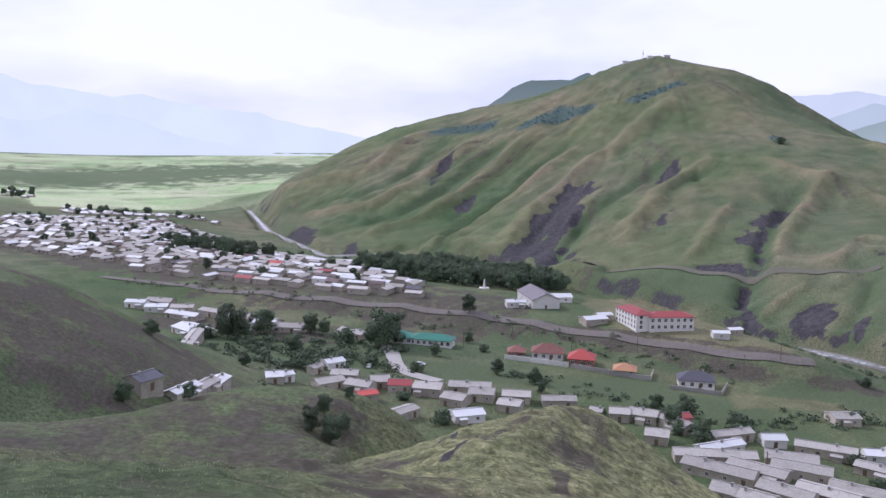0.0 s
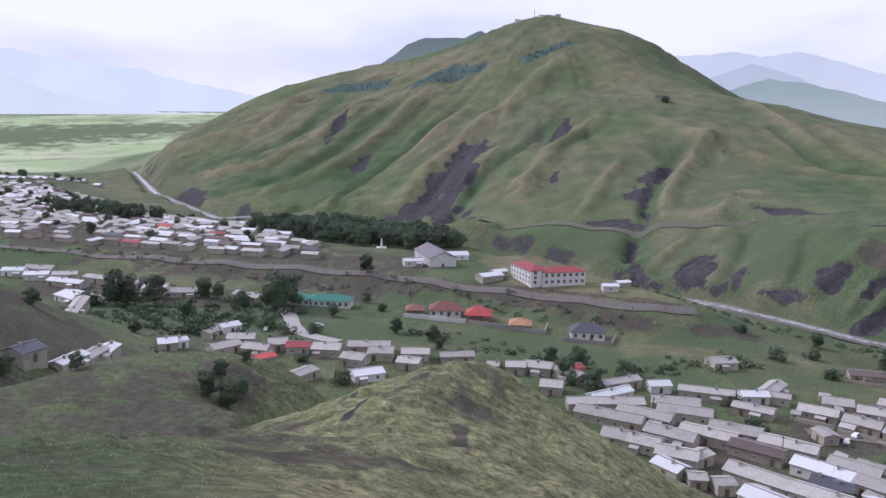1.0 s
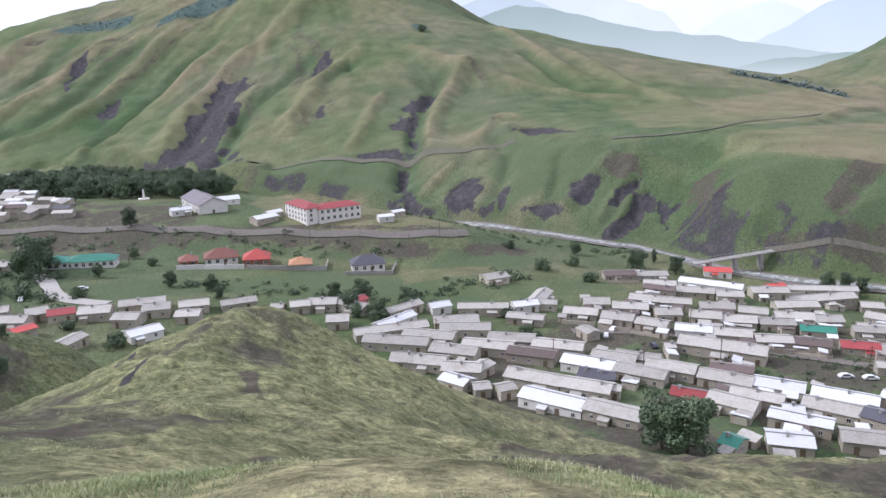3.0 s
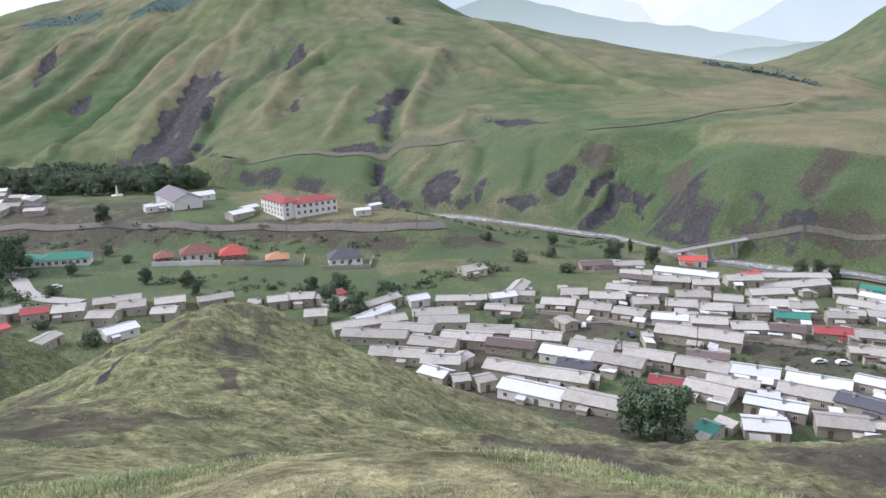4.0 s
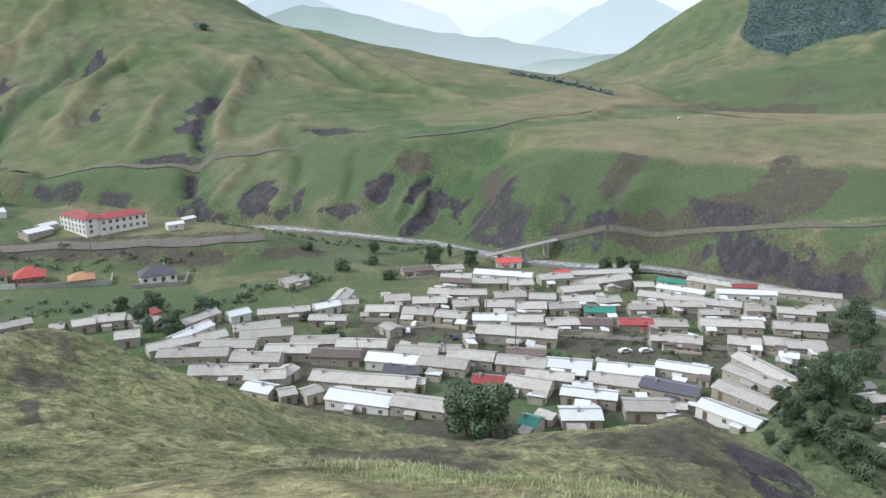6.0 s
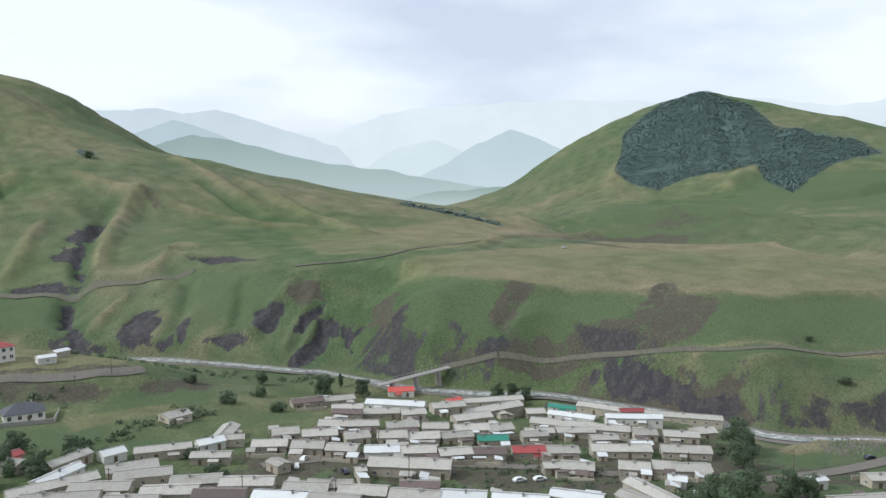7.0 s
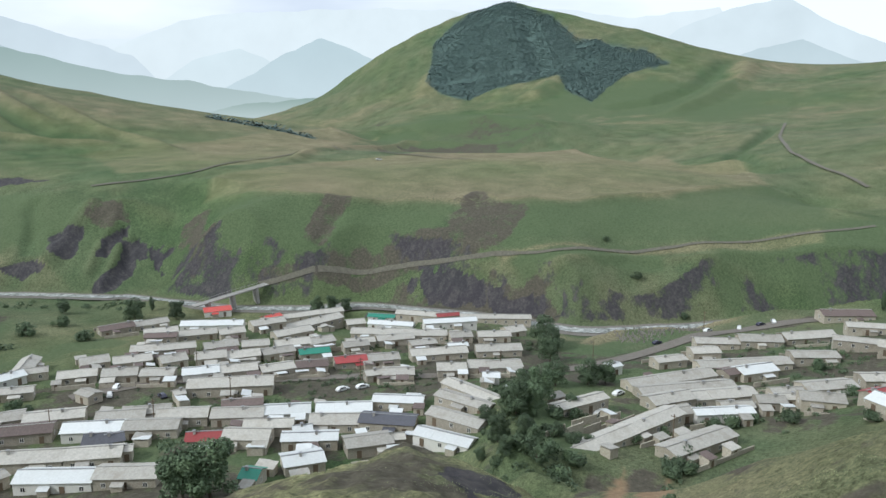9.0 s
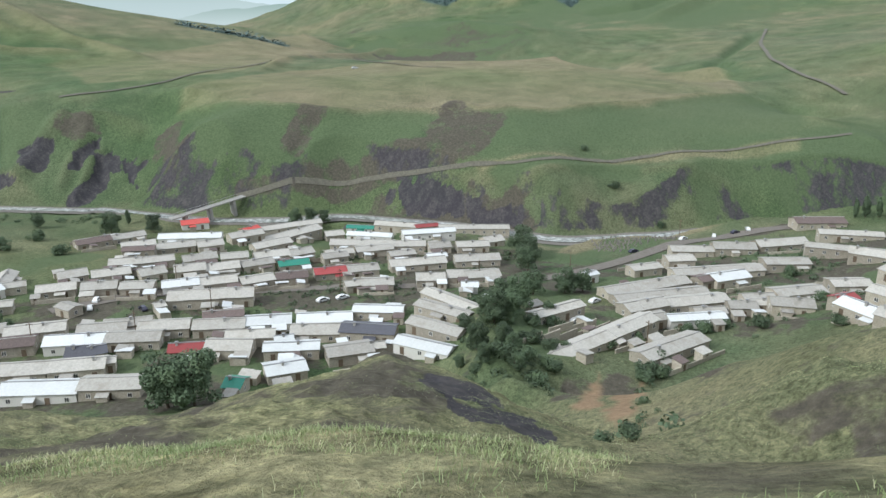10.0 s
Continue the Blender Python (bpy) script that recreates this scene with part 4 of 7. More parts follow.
    mesh.materials.append(MAT_GROUND)
    mesh.update()
    return tagged(new("ground", mesh), "grassy hills, valley floor and bare shale slopes", "ground", kind="structure")


build_ground()

# ---- building helpers ----
def part(name, bm, material, parent=None, label=""):
    mesh = bpy.data.meshes.new(name)
    bm.to_mesh(mesh)
    bm.free()
    for m in (material if isinstance(material, (list, tuple)) else [material]):
        mesh.materials.append(m)
    ob = new(name, mesh)
    if parent is not None:
        ob.parent = parent
    if label:
        tagged(ob, label)
    return ob


def empty(name, m, label, category, group=""):
    ob = new(name)
    ob.empty_display_size = 0.5
    ob.matrix_world = m
    return tagged(ob, label, category, group)


def box(bm, x0, x1, y0, y1, z0, z1, slot=0):
    v = [bm.verts.new(p) for p in ((x0, y0, z0), (x1, y0, z0), (x1, y1, z0), (x0, y1, z0), (x0, y0, z1), (x1, y0, z1), (x1, y1, z1), (x0, y1, z1))]
    for f in ((3, 2, 1, 0), (4, 5, 6, 7), (0, 1, 5, 4), (1, 2, 6, 5), (2, 3, 7, 6), (3, 0, 4, 7)):
        bm.faces.new([v[i] for i in f]).material_index = slot
    return v


def boxes(*sizes):
    bm = bmesh.new()
    for s in sizes:
        box(bm, *s)
    return bm


def slab(bm, corners, thick, slot=0):
    """A flat plate: its upper corners, counter-clockwise from above, and its thickness."""
    top = [bm.verts.new(c) for c in corners]
    low = [bm.verts.new((c[0], c[1], c[2] - thick)) for c in corners]
    n = len(corners)
    bm.faces.new(top).material_index = slot
    bm.faces.new(low[::-1]).material_index = slot
    for i in range(n):
        j = (i + 1) % n
        bm.faces.new((top[j], top[i], low[i], low[j])).material_index = slot


def gable_walls(length, depth, high, rise, sink=2.5):
    bm = bmesh.new()
    l, d = length / 2, depth / 2
    prof = [(-d, -sink), (d, -sink), (d, high), (0, high + rise), (-d, high)]
    a = [bm.verts.new((-l, y, z)) for y, z in prof]
    b = [bm.verts.new((l, y, z)) for y, z in prof]
    bm.faces.new(a[::-1])
    bm.faces.new(b)
    for i in range(5):
        j = (i + 1) % 5
        bm.faces.new((a[i], a[j], b[j], b[i]))
    bmesh.ops.recalc_face_normals(bm, faces=bm.faces)
    return bm


def gable_roof(length, depth, high, rise, rng, over=0.35, thick=0.1, pieces=True):
    """One folded sheet over both slopes; its ridge and eaves sag and step a little along the length."""
    bm = bmesh.new()
    l, d = length / 2 + over, depth / 2 + over
    drop = rise * over / (depth / 2)
    n = max(1, int(length / 4.5)) if pieces else 1
    rings, lift = [], rng.uniform(0.03, 0.1)
    for k in range(n + 1):
        x = -l + 2 * l * k / n
        steps = [lift] if k in (0, n) or not pieces else [lift, lift + rng.uniform(-0.09, 0.09)]
        for q, up in enumerate(steps):
            up = max(0.02, up)
            e, r = high - drop + up + 0.07, high + rise + up + 0.07
            ring = [(-d, e), (0, r), (d, e), (d, e - thick), (0, r - thick), (-d, e - thick)]
            rings.append([bm.verts.new((x + 0.04 * q, y, z)) for y, z in ring])
            lift = up
    for a, b in zip(rings, rings[1:]):
        for i in range(6):
            j = (i + 1) % 6
            bm.faces.new((a[i], b[i], b[j], a[j]))
    for ring, flip in ((rings[0], False), (rings[-1], True)):
        for quad in ((0, 1, 4, 5), (1, 2, 3, 4)):
            f = [ring[i] for i in quad]
            bm.faces.new(f[::-1] if flip else f)
    bmesh.ops.recalc_face_normals(bm, faces=bm.faces)
    return bm


def hip_roof(length, depth, high, rise, over=0.45, thick=0.12):
    bm = bmesh.new()
    l, d = length / 2 + over, depth / 2 + over
    r = max(0.01, (length - depth) / 2)
    e, t = high, high + rise
    slab(bm, ((-l, -d, e), (l, -d, e), (r, 0, t), (-r, 0, t)), thick)
    slab(bm, ((-r, 0, t), (r, 0, t), (l, d, e), (-l, d, e)), thick)
    slab(bm, ((l, -d, e), (l, d, e), (r, 0, t)), thick)
    slab(bm, ((-l, d, e), (-l, -d, e), (-r, 0, t)), thick)
    return bm


WINDOW_MESHES = {}


def window_mesh(w, h):
    """A two-leaf window: one frame with both panes set back in it."""
    key = (w, h)
    if key not in WINDOW_MESHES:
        bm = bmesh.new()
        f = 0.1
        xs, zs = (-w / 2, -w / 2 + f, -f / 2, f / 2, w / 2 - f, w / 2), (-h / 2, -h / 2 + f, h / 2 - f, h / 2)
        g = [[bm.verts.new((x, -0.06, z)) for z in zs] for x in xs]
        for i in range(5):
            for k in range(3):
                edge = (g[i][k], g[i + 1][k], g[i + 1][k + 1], g[i][k + 1])
                if k == 1 and i in (1, 3):
                    deep = [bm.verts.new((v.co.x, -0.015, v.co.z)) for v in edge]
                    bm.faces.new(deep).material_index = 1
                    for q in range(4):
                        bm.faces.new((edge[q], edge[(q + 1) % 4], deep[(q + 1) % 4], deep[q]))
                else:
                    bm.faces.new(edge)
        rim = [g[0][0], g[1][0], g[2][0], g[3][0], g[4][0], g[5][0], g[5][1], g[5][2], g[5][3], g[4][3], g[3][3], g[2][3], g[1][3], g[0][3], g[0][2], g[0][1]]
        back = [bm.verts.new((v.co.x, 0.02, v.co.z)) for v in rim]
        for q in range(len(rim)):
            bm.faces.new((rim[q], back[q], back[(q + 1) % len(rim)], rim[(q + 1) % len(rim)]))
        mesh = bpy.data.meshes.new("window")
        bm.to_mesh(mesh)
        bm.free()
        mesh.materials.append(MAT_PLASTER)
        mesh.materials.append(MAT_DARK)
        WINDOW_MESHES[key] = mesh
    return WINDOW_MESHES[key]


def window(parent, x, y, z, turn=0.0, w=1.2, h=1.3):
    ob = new("window", window_mesh(w, h))
    ob.parent = parent
    ob.matrix_local = pose(x, y, z, 0, 0, turn)
    return ob


DOOR_MESH = None


def door(parent, x, y, z0, turn=0.0):
    global DOOR_MESH
    if DOOR_MESH is None:
        bm = boxes((-0.5, 0.5, -0.06, 0.02, 0, 2.05), (-0.58, -0.5, -0.09, 0.02, 0, 2.12), (0.5, 0.58, -0.09, 0.02, 0, 2.12), (-0.58, 0.58, -0.09, 0.02, 2.05, 2.13), (0.36, 0.42, -0.11, -0.06, 0.95, 1.1))
        DOOR_MESH = bpy.data.meshes.new("door")
        bm.to_mesh(DOOR_MESH)
        bm.free()
        DOOR_MESH.materials.append(MAT_WOOD)
    ob = new("door", DOOR_MESH)
    ob.parent = parent
    ob.matrix_local = pose(x, y, z0, 0, 0, turn)


ROOFS = {"s": (MAT_SLATE, "pale grey sheet"), "c": (MAT_SLATE, "pale grey sheet"), "w": (MAT_WHITE_ROOF, "whitish metal"), "b": (MAT_BROWN_ROOF, "dark brown"),
         "r": (MAT_RED_ROOF, "red metal"), "o": (MAT_ORANGE_ROOF, "bright orange-red"), "g": (MAT_GREEN_ROOF, "green metal"), "d": (MAT_GREY_ROOF, "dark grey")}


def house(x, y, turn, length, depth, kind, group, detail=2):
    """A low stone-walled house: body, roof, door, windows, chimney. It faces its own -y."""
    rng = random.Random(int(x * 7 + y * 13))
    facing = Vector((math.sin(radians(turn)), -math.cos(radians(turn))))
    if facing.dot(Vector((x, y))) > 0:
        turn += 180
    z = ground_at(x, y)
    high = 3.6 if kind == "c" else rng.uniform(2.7, 3.2)
    rise = min(1.5, depth * rng.uniform(0.12, 0.19))
    roof_mat, words = ROOFS[kind]
    plaster = kind in "wog" and rng.random() < 0.6
    size = "long" if length > 17 else "small" if length < 8 else "low"
    ob = empty("house", pose(x, y, z, 0, 0, turn), "%s %s house with a %s gable roof" % (size, "white-plastered" if plaster else "stone-walled", words), "house", group)
    part("wall", gable_walls(length, depth, high, rise), MAT_PLASTER if plaster else MAT_WALL, ob)
    roof = part("roof", gable_roof(length, depth, high, rise, rng, pieces=detail > 1), roof_mat, ob)
    if detail > 1:
        part("ridge_cap", boxes((-length / 2 - 0.36, length / 2 + 0.36, -0.16, 0.16, high + rise + 0.02, high + rise + 0.26)), MAT_METAL if kind in "wrogd" else MAT_CONCRETE, roof)
    if detail > 0:
        n = max(1, int(length / (4.2 if detail > 1 else 6)))
        which = rng.randrange(n)
        for k in range(n):
            wx = -length / 2 + length * (k + 0.5) / n
            if k == which and detail > 1:
                door(ob, wx, -depth / 2, 0.0)
            else:
                window(ob, wx, -depth / 2, 1.5, w=1.1, h=1.2)
        if detail > 1 and depth > 4.5:
            window(ob, length / 2, 0, 1.5, 90, 1.1, 1.2)
            window(ob, -length / 2, 0, 1.5, -90, 1.1, 1.2)
    if detail > 1 and rng.random() < 0.75:
        cx, cy = rng.uniform(-0.35, 0.35) * length, -depth * 0.12
        stack = part("chimney", boxes((cx - 0.3, cx + 0.3, cy - 0.3, cy + 0.3, high, high + rise + 0.75)), MAT_CONCRETE, ob)
        part("chimney_cap", boxes((cx - 0.4, cx + 0.4, cy - 0.4, cy + 0.4, high + rise + 0.753, high + rise + 0.87)), MAT_METAL, stack)
    if detail > 1 and length > 9 and rng.random() < 0.7:
        # a lean-to on the street side
        px, pw = rng.uniform(-0.3, 0.3) * length, rng.uniform(2.0, 3.6)
        bm = boxes((px - pw / 2, px + pw / 2, -depth / 2 - 1.7, -depth / 2 + 0.003, -2, 1.95))
        part("porch", bm, MAT_WALL, ob)
        bm = bmesh.new()
        slab(bm, ((px - pw / 2 - 0.2, -depth / 2 - 2.0, 2.05), (px + pw / 2 + 0.2, -depth / 2 - 2.0, 2.05), (px + pw / 2 + 0.2, -depth / 2 - 0.02, 2.4), (px - pw / 2 - 0.2, -depth / 2 - 0.02, 2.4)), 0.07)
        part("porch_roof", bm, roof_mat, ob)
    return ob


# ---- houses: x, y, turn, length, depth, roof ----
MAIN_STREET = [(153.8, 231.6, -41, 11.7, 7.5, "s"), (162.2, 221.0, -47, 10.8, 7.5, "s"), (169.0, 210.9, -53, 10.4, 7.5, "s"), (177.4, 200.3, -43, 11.4, 7.5, "w"), (186.3, 192.4, -40, 12.2, 7.5, "s"), (194.6, 182.8, -33, 11.0, 7.5, "s"), (203.8, 175.2, -45, 10.5, 7.5, "b"), (216.7, 168.5, -42, 11.1, 7.5, "r"), (224.5, 160.0, -43, 10.8, 7.5, "s"), (204.1, 149.4, -39, 5.4, 5.0, "s"), (209.4, 143.1, -55, 10.1, 7.5, "s"), (220.2, 129.2, -57, 9.3, 7.5, "s"), (227.5, 122.8, -57, 7.2, 7.5, "s"), (231.1, 115.6, -48, 11.3, 7.5, "s"), (171.3, 180.0, -51, 25.6, 9.0, "c"), (157.5, 188.1, -26, 3.0, 4.0, "s"), (213.9, 111.1, -61, 5.0, 5.0, "w")]
NEAR_ROWS = [(121.1, 177.2, -48, 5.3, 7.5, "d"), (123.9, 173.5, -34, 4.3, 6.0, "d"), (120.6, 164.3, -43, 2.5, 4.0, "s"), (125.9, 184.5, -51, 15.1, 7.5, "w"), (135.1, 172.4, -54, 14.2, 7.5, "s"), (135.9, 186.3, -48, 12.8, 7.5, "s"), (143.2, 182.2, -45, 9.6, 6.0, "s"), (145.3, 172.0, -51, 13.6, 7.5, "s"), (153.6, 159.2, -54, 14.0, 7.5, "s"), (162.6, 149.2, -51, 12.7, 7.5, "w"), (160.7, 164.7, -47, 11.3, 6.0, "b"), (142.2, 144.3, -60, 11.8, 7.5, "s"), (136.1, 153.5, -51, 8.9, 6.0, "r"), (150.8, 145.0, -54, 12.8, 6.0, "s"), (148.6, 128.9, -54, 14.0, 6.0, "w"), (152.8, 135.2, -44, 4.8, 4.0, "w")]
NEAR_ROWS_EAST = [(137.3, 121.7, -39, 9.6, 7.5, "w"), (154.3, 114.9, -42, 11.6, 7.5, "s"), (162.1, 131.7, -57, 12.9, 7.5, "s"), (167.9, 117.9, -67, 14.8, 7.5, "d"), (170.8, 135.2, -55, 15.3, 7.5, "w"), (181.5, 123.9, -64, 14.2, 6.0, "w"), (124.1, 125.1, -70, 4.2, 6.0, "g"), (162.5, 96.9, -87, 15.3, 6.0, "w"), (171.7, 98.7, -93, 16.0, 6.0, "s"), (180.5, 101.4, -96, 17.0, 5.5, "s"), (187.9, 102.8, -106, 21.1, 5.5, "s"), (159.0, 110.4, -47, 5.5, 4.0, "s")]
MIDDLE_ROWS = [(174.8, 231.4, -36, 12.3, 7.5, "s"), (182.7, 220.2, -27, 8.6, 7.5, "s"), (166.4, 240.8, -28, 9.2, 7.5, "s"), (187.0, 238.6, -46, 10.9, 7.5, "s"), (195.1, 231.3, -38, 11.5, 7.5, "s"), (192.6, 212.0, -42, 10.4, 7.5, "s"), (201.0, 205.2, -38, 12.1, 7.5, "s"), (206.5, 221.7, -35, 12.1, 7.5, "s"), (219.9, 187.8, -40, 10.9, 6.0, "g"), (201.9, 248.9, -50, 11.8, 6.0, "b"), (209.9, 258.9, -37, 12.7, 6.0, "s"), (205.4, 280.9, -22, 13.5, 7.5, "b"), (221.4, 279.4, -24, 13.7, 7.5, "s"), (233.7, 254.9, -54, 25.7, 7.5, "w"), (216.0, 244.5, -40, 14.6, 7.5, "s"), (223.9, 233.9, -34, 9.8, 7.5, "s"), (213.7, 210.9, -44, 9.7, 7.5, "c")]
NORTH_ROWS = [(243.3, 233.0, -27, 14.1, 7.5, "s"), (261.5, 224.6, -14, 29.9, 7.5, "s"), (238.9, 215.3, -24, 15.8, 7.5, "s"), (225.7, 203.6, -37, 13.0, 7.5, "s"), (234.4, 197.1, -26, 10.2, 7.5, "s"), (211.7, 198.3, -31, 11.6, 7.5, "s"), (282.1, 196.3, -70, 19.9, 6.0, "w"), (236.7, 181.6, -38, 9.5, 6.0, "s"), (264.1, 187.7, -62, 26.3, 7.5, "s"), (243.4, 184.5, -40, 10.8, 6.0, "s"), (255.0, 175.9, -44, 14.4, 7.5, "s"), (241.5, 147.4, -46, 20.6, 7.5, "s"), (267.0, 166.5, -56, 12.6, 7.5, "s"), (252.2, 161.1, -39, 9.9, 6.0, "s"), (269.8, 154.5, -46, 8.5, 7.5, "s"), (253.4, 146.2, -44, 7.4, 4.0, "w"), (287.0, 169.5, -48, 22.5, 6.0, "w")]
RIVER_ROWS = [(277.2, 143.3, -53, 12.7, 7.5, "s"), (292.4, 142.0, -34, 8.3, 7.5, "s"), (256.3, 130.5, -52, 16.6, 7.5, "s"), (294.1, 209.9, -68, 12.3, 5.0, "g"), (297.9, 191.8, -72, 20.7, 6.0, "s"), (302.2, 179.7, -42, 10.3, 5.0, "r"), (313.1, 161.1, -59, 31.4, 6.0, "s"), (257.2, 277.3, -37, 11.9, 8.0, "o"), (259.4, 245.5, -11, 7.7, 5.0, "o"), (278.4, 238.0, -31, 28.3, 6.0, "s"), (278.4, 213.6, -39, 8.1, 7.5, "s")]
EAST_QUARTER = [(186.3, 58.7, -20, 41.0, 6.5, "s"), (189.2, 41.7, -26, 21.5, 7.0, "s"), (196.6, 75.2, -27, 17.1, 5.0, "s"), (242.1, 63.3, -38, 30.5, 7.5, "s"), (234.6, 56.4, -46, 30.4, 7.5, "s"), (220.3, 57.5, -37, 13.7, 7.5, "s"), (233.6, 45.8, -47, 19.3, 7.5, "s"), (224.0, 39.8, -53, 9.0, 5.0, "s"), (231.6, 32.2, -61, 7.7, 6.0, "s"), (210.4, 51.0, -39, 4.9, 5.0, "s"), (215.4, 41.5, -53, 16.1, 5.0, "w"), (273.5, 47.5, -51, 31.9, 7.5, "s"), (259.3, 48.7, -35, 5.7, 6.0, "b"), (265.7, 42.6, -39, 13.7, 7.5, "w"), (266.3, 70.4, -41, 11.1, 6.0, "s"), (281.8, 62.3, -54, 9.8, 7.0, "c"), (299.8, 62.2, -62, 15.5, 7.5, "s")]
EAST_QUARTER_FAR = [(307.1, 48.3, -62, 15.4, 7.5, "s"), (319.7, 33.8, -48, 20.5, 7.5, "s"), (290.9, 28.2, -58, 15.6, 7.5, "s"), (244.3, 29.9, -54, 9.5, 5.0, "s"), (255.3, 20.2, -47, 16.5, 7.5, "s"), (234.4, 19.5, -72, 11.4, 7.5, "s"), (236.9, 28.6, -57, 4.7, 5.0, "s"), (269.3, 7.0, -58, 12.2, 7.5, "s"), (268.2, -7.6, -130, 12.5, 7.5, "s"), (213.1, 0.3, -122, 13.4, 7.5, "w"), (199.4, -6.1, -109, 8.0, 7.5, "s"), (228.9, -5.1, -110, 11.3, 7.5, "s"), (234.8, 6.6, -34, 6.6, 5.0, "r"), (342.5, 11.3, -71, 23.4, 6.0, "s"), (311.2, 9.4, -80, 29.6, 6.0, "s"), (369.5, 25.2, -59, 21.3, 9.0, "b"), (302.4, 2.5, -92, 13.3, 7.5, "s")]
WEST_ROWS = [(77.1, 208.0, -33, 6.3, 7.5, "s"), (83.6, 203.2, -37, 9.7, 7.5, "s"), (90.0, 194.7, -34, 10.9, 7.5, "s"), (95.2, 193.6, 28, 6.9, 5.0, "s"), (81.1, 223.8, -35, 20.2, 7.5, "s"), (93.2, 226.0, -40, 16.5, 7.5, "s"), (83.2, 235.0, -6, 24.0, 6.0, "s"), (87.7, 243.5, 22, 15.8, 5.0, "w"), (94.1, 208.7, -42, 14.1, 7.5, "s"), (105.9, 209.8, -39, 15.5, 7.5, "s"), (115.1, 198.6, -45, 14.4, 7.5, "b"), (105.5, 180.3, -51, 16.0, 7.5, "s"), (115.0, 169.1, -49, 13.1, 7.5, "s"), (101.6, 163.8, -56, 17.3, 7.5, "w"), (110.6, 150.6, -56, 14.0, 7.5, "s"), (84.6, 186.7, -61, 8.2, 6.0, "w"), (88.6, 180.1, -13, 4.3, 5.0, "s"), (93.8, 176.4, -3, 4.6, 5.0, "s")]
WEST_ROWS_UPPER = [(107.5, 237.4, -20, 14.8, 7.5, "s"), (106.7, 228.1, -27, 16.2, 7.5, "s"), (115.8, 213.0, -35, 14.4, 7.5, "s"), (126.0, 201.7, -42, 15.3, 7.5, "s"), (132.1, 232.9, -41, 12.5, 6.0, "s"), (123.2, 248.2, -27, 17.7, 6.0, "s"), (109.0, 255.3, -0, 7.4, 6.0, "w"), (139.8, 247.4, -10, 9.0, 6.0, "w"), (147.4, 246.2, -34, 8.9, 5.0, "s"), (95.6, 256.7, 18, 15.0, 5.0, "s"), (149.4, 253.5, 43, 16.4, 6.0, "s"), (147.9, 287.4, 4, 9.8, 8.0, "s"), (143.2, 211.2, -90, 6.3, 5.0, "s")]
BENCH_ROWS = [(-14.6, 295.8, -3, 8.5, 7.5, "r"), (-3.7, 292.8, -14, 10.3, 9.0, "s"), (6.0, 281.7, -27, 8.6, 8.0, "s"), (11.7, 296.7, -7, 15.5, 7.5, "s"), (15.8, 288.1, -11, 9.0, 7.5, "s"), (9.6, 266.8, 17, 10.5, 7.5, "w"), (-11.8, 264.9, 48, 9.0, 6.0, "s"), (28.4, 288.6, -7, 10.0, 7.5, "s"), (25.3, 278.4, -20, 8.0, 7.5, "s"), (43.5, 286.2, -1, 12.2, 6.0, "s"), (55.4, 275.6, -25, 4.3, 5.0, "s"), (63.0, 274.0, -11, 6.7, 7.5, "s"), (71.3, 273.1, -24, 9.8, 7.5, "s"), (80.1, 265.6, -62, 13.9, 6.0, "s"), (81.6, 272.5, 12, 11.0, 6.0, "r"), (70.2, 251.0, -19, 7.1, 7.5, "s")]
LANE_ROWS = [(-41.7, 296.4, 35, 11.0, 7.5, "s"), (-36.6, 308.6, -5, 10.3, 7.5, "s"), (-43.8, 325.8, 34, 7.8, 7.0, "w"), (-49.4, 314.4, 59, 5.7, 4.0, "s"), (-61.1, 293.0, 15, 6.3, 8.0, "w"), (-57.3, 297.5, 34, 4.0, 5.0, "w"), (-29.3, 294.0, -22, 9.9, 7.5, "s"), (-26.0, 280.8, 27, 7.0, 6.0, "o"), (-22.6, 300.6, 8, 6.9, 7.5, "s"), (-70.9, 217.9, 68, 10.3, 5.0, "w"), (-67.8, 227.5, 77, 10.1, 5.0, "s"), (-66.7, 236.8, 82, 9.4, 5.0, "w"), (-78.9, 210.0, 60, 7.2, 7.5, "d"), (-30.0, 409.2, 15, 8.2, 9.0, "s"), (-41.7, 386.0, -38, 15.9, 7.0, "s")]
WEST_LANE = [(-153.3, 433.5, 2, 11.9, 7.5, "w"), (-139.7, 433.7, 3, 12.0, 7.5, "s"), (-134.6, 420.2, -26, 20.7, 7.5, "w"), (-119.1, 383.6, -44, 19.2, 12.0, "w"), (-105.5, 336.8, 96, 31.8, 5.0, "s"), (-120.8, 426.9, -28, 16.1, 7.5, "s"), (-105.8, 416.6, -15, 14.7, 7.5, "s"), (-90.3, 412.4, -37, 20.0, 7.5, "s"), (-73.1, 397.3, -3, 12.9, 9.0, "s"), (-91.6, 395.1, -15, 11.0, 7.5, "s"), (-88.2, 404.4, -18, 11.7, 7.5, "w"), (-166.6, 439.4, -5, 11.1, 7.5, "w"), (-155.5, 444.8, -14, 15.5, 7.5, "s")]


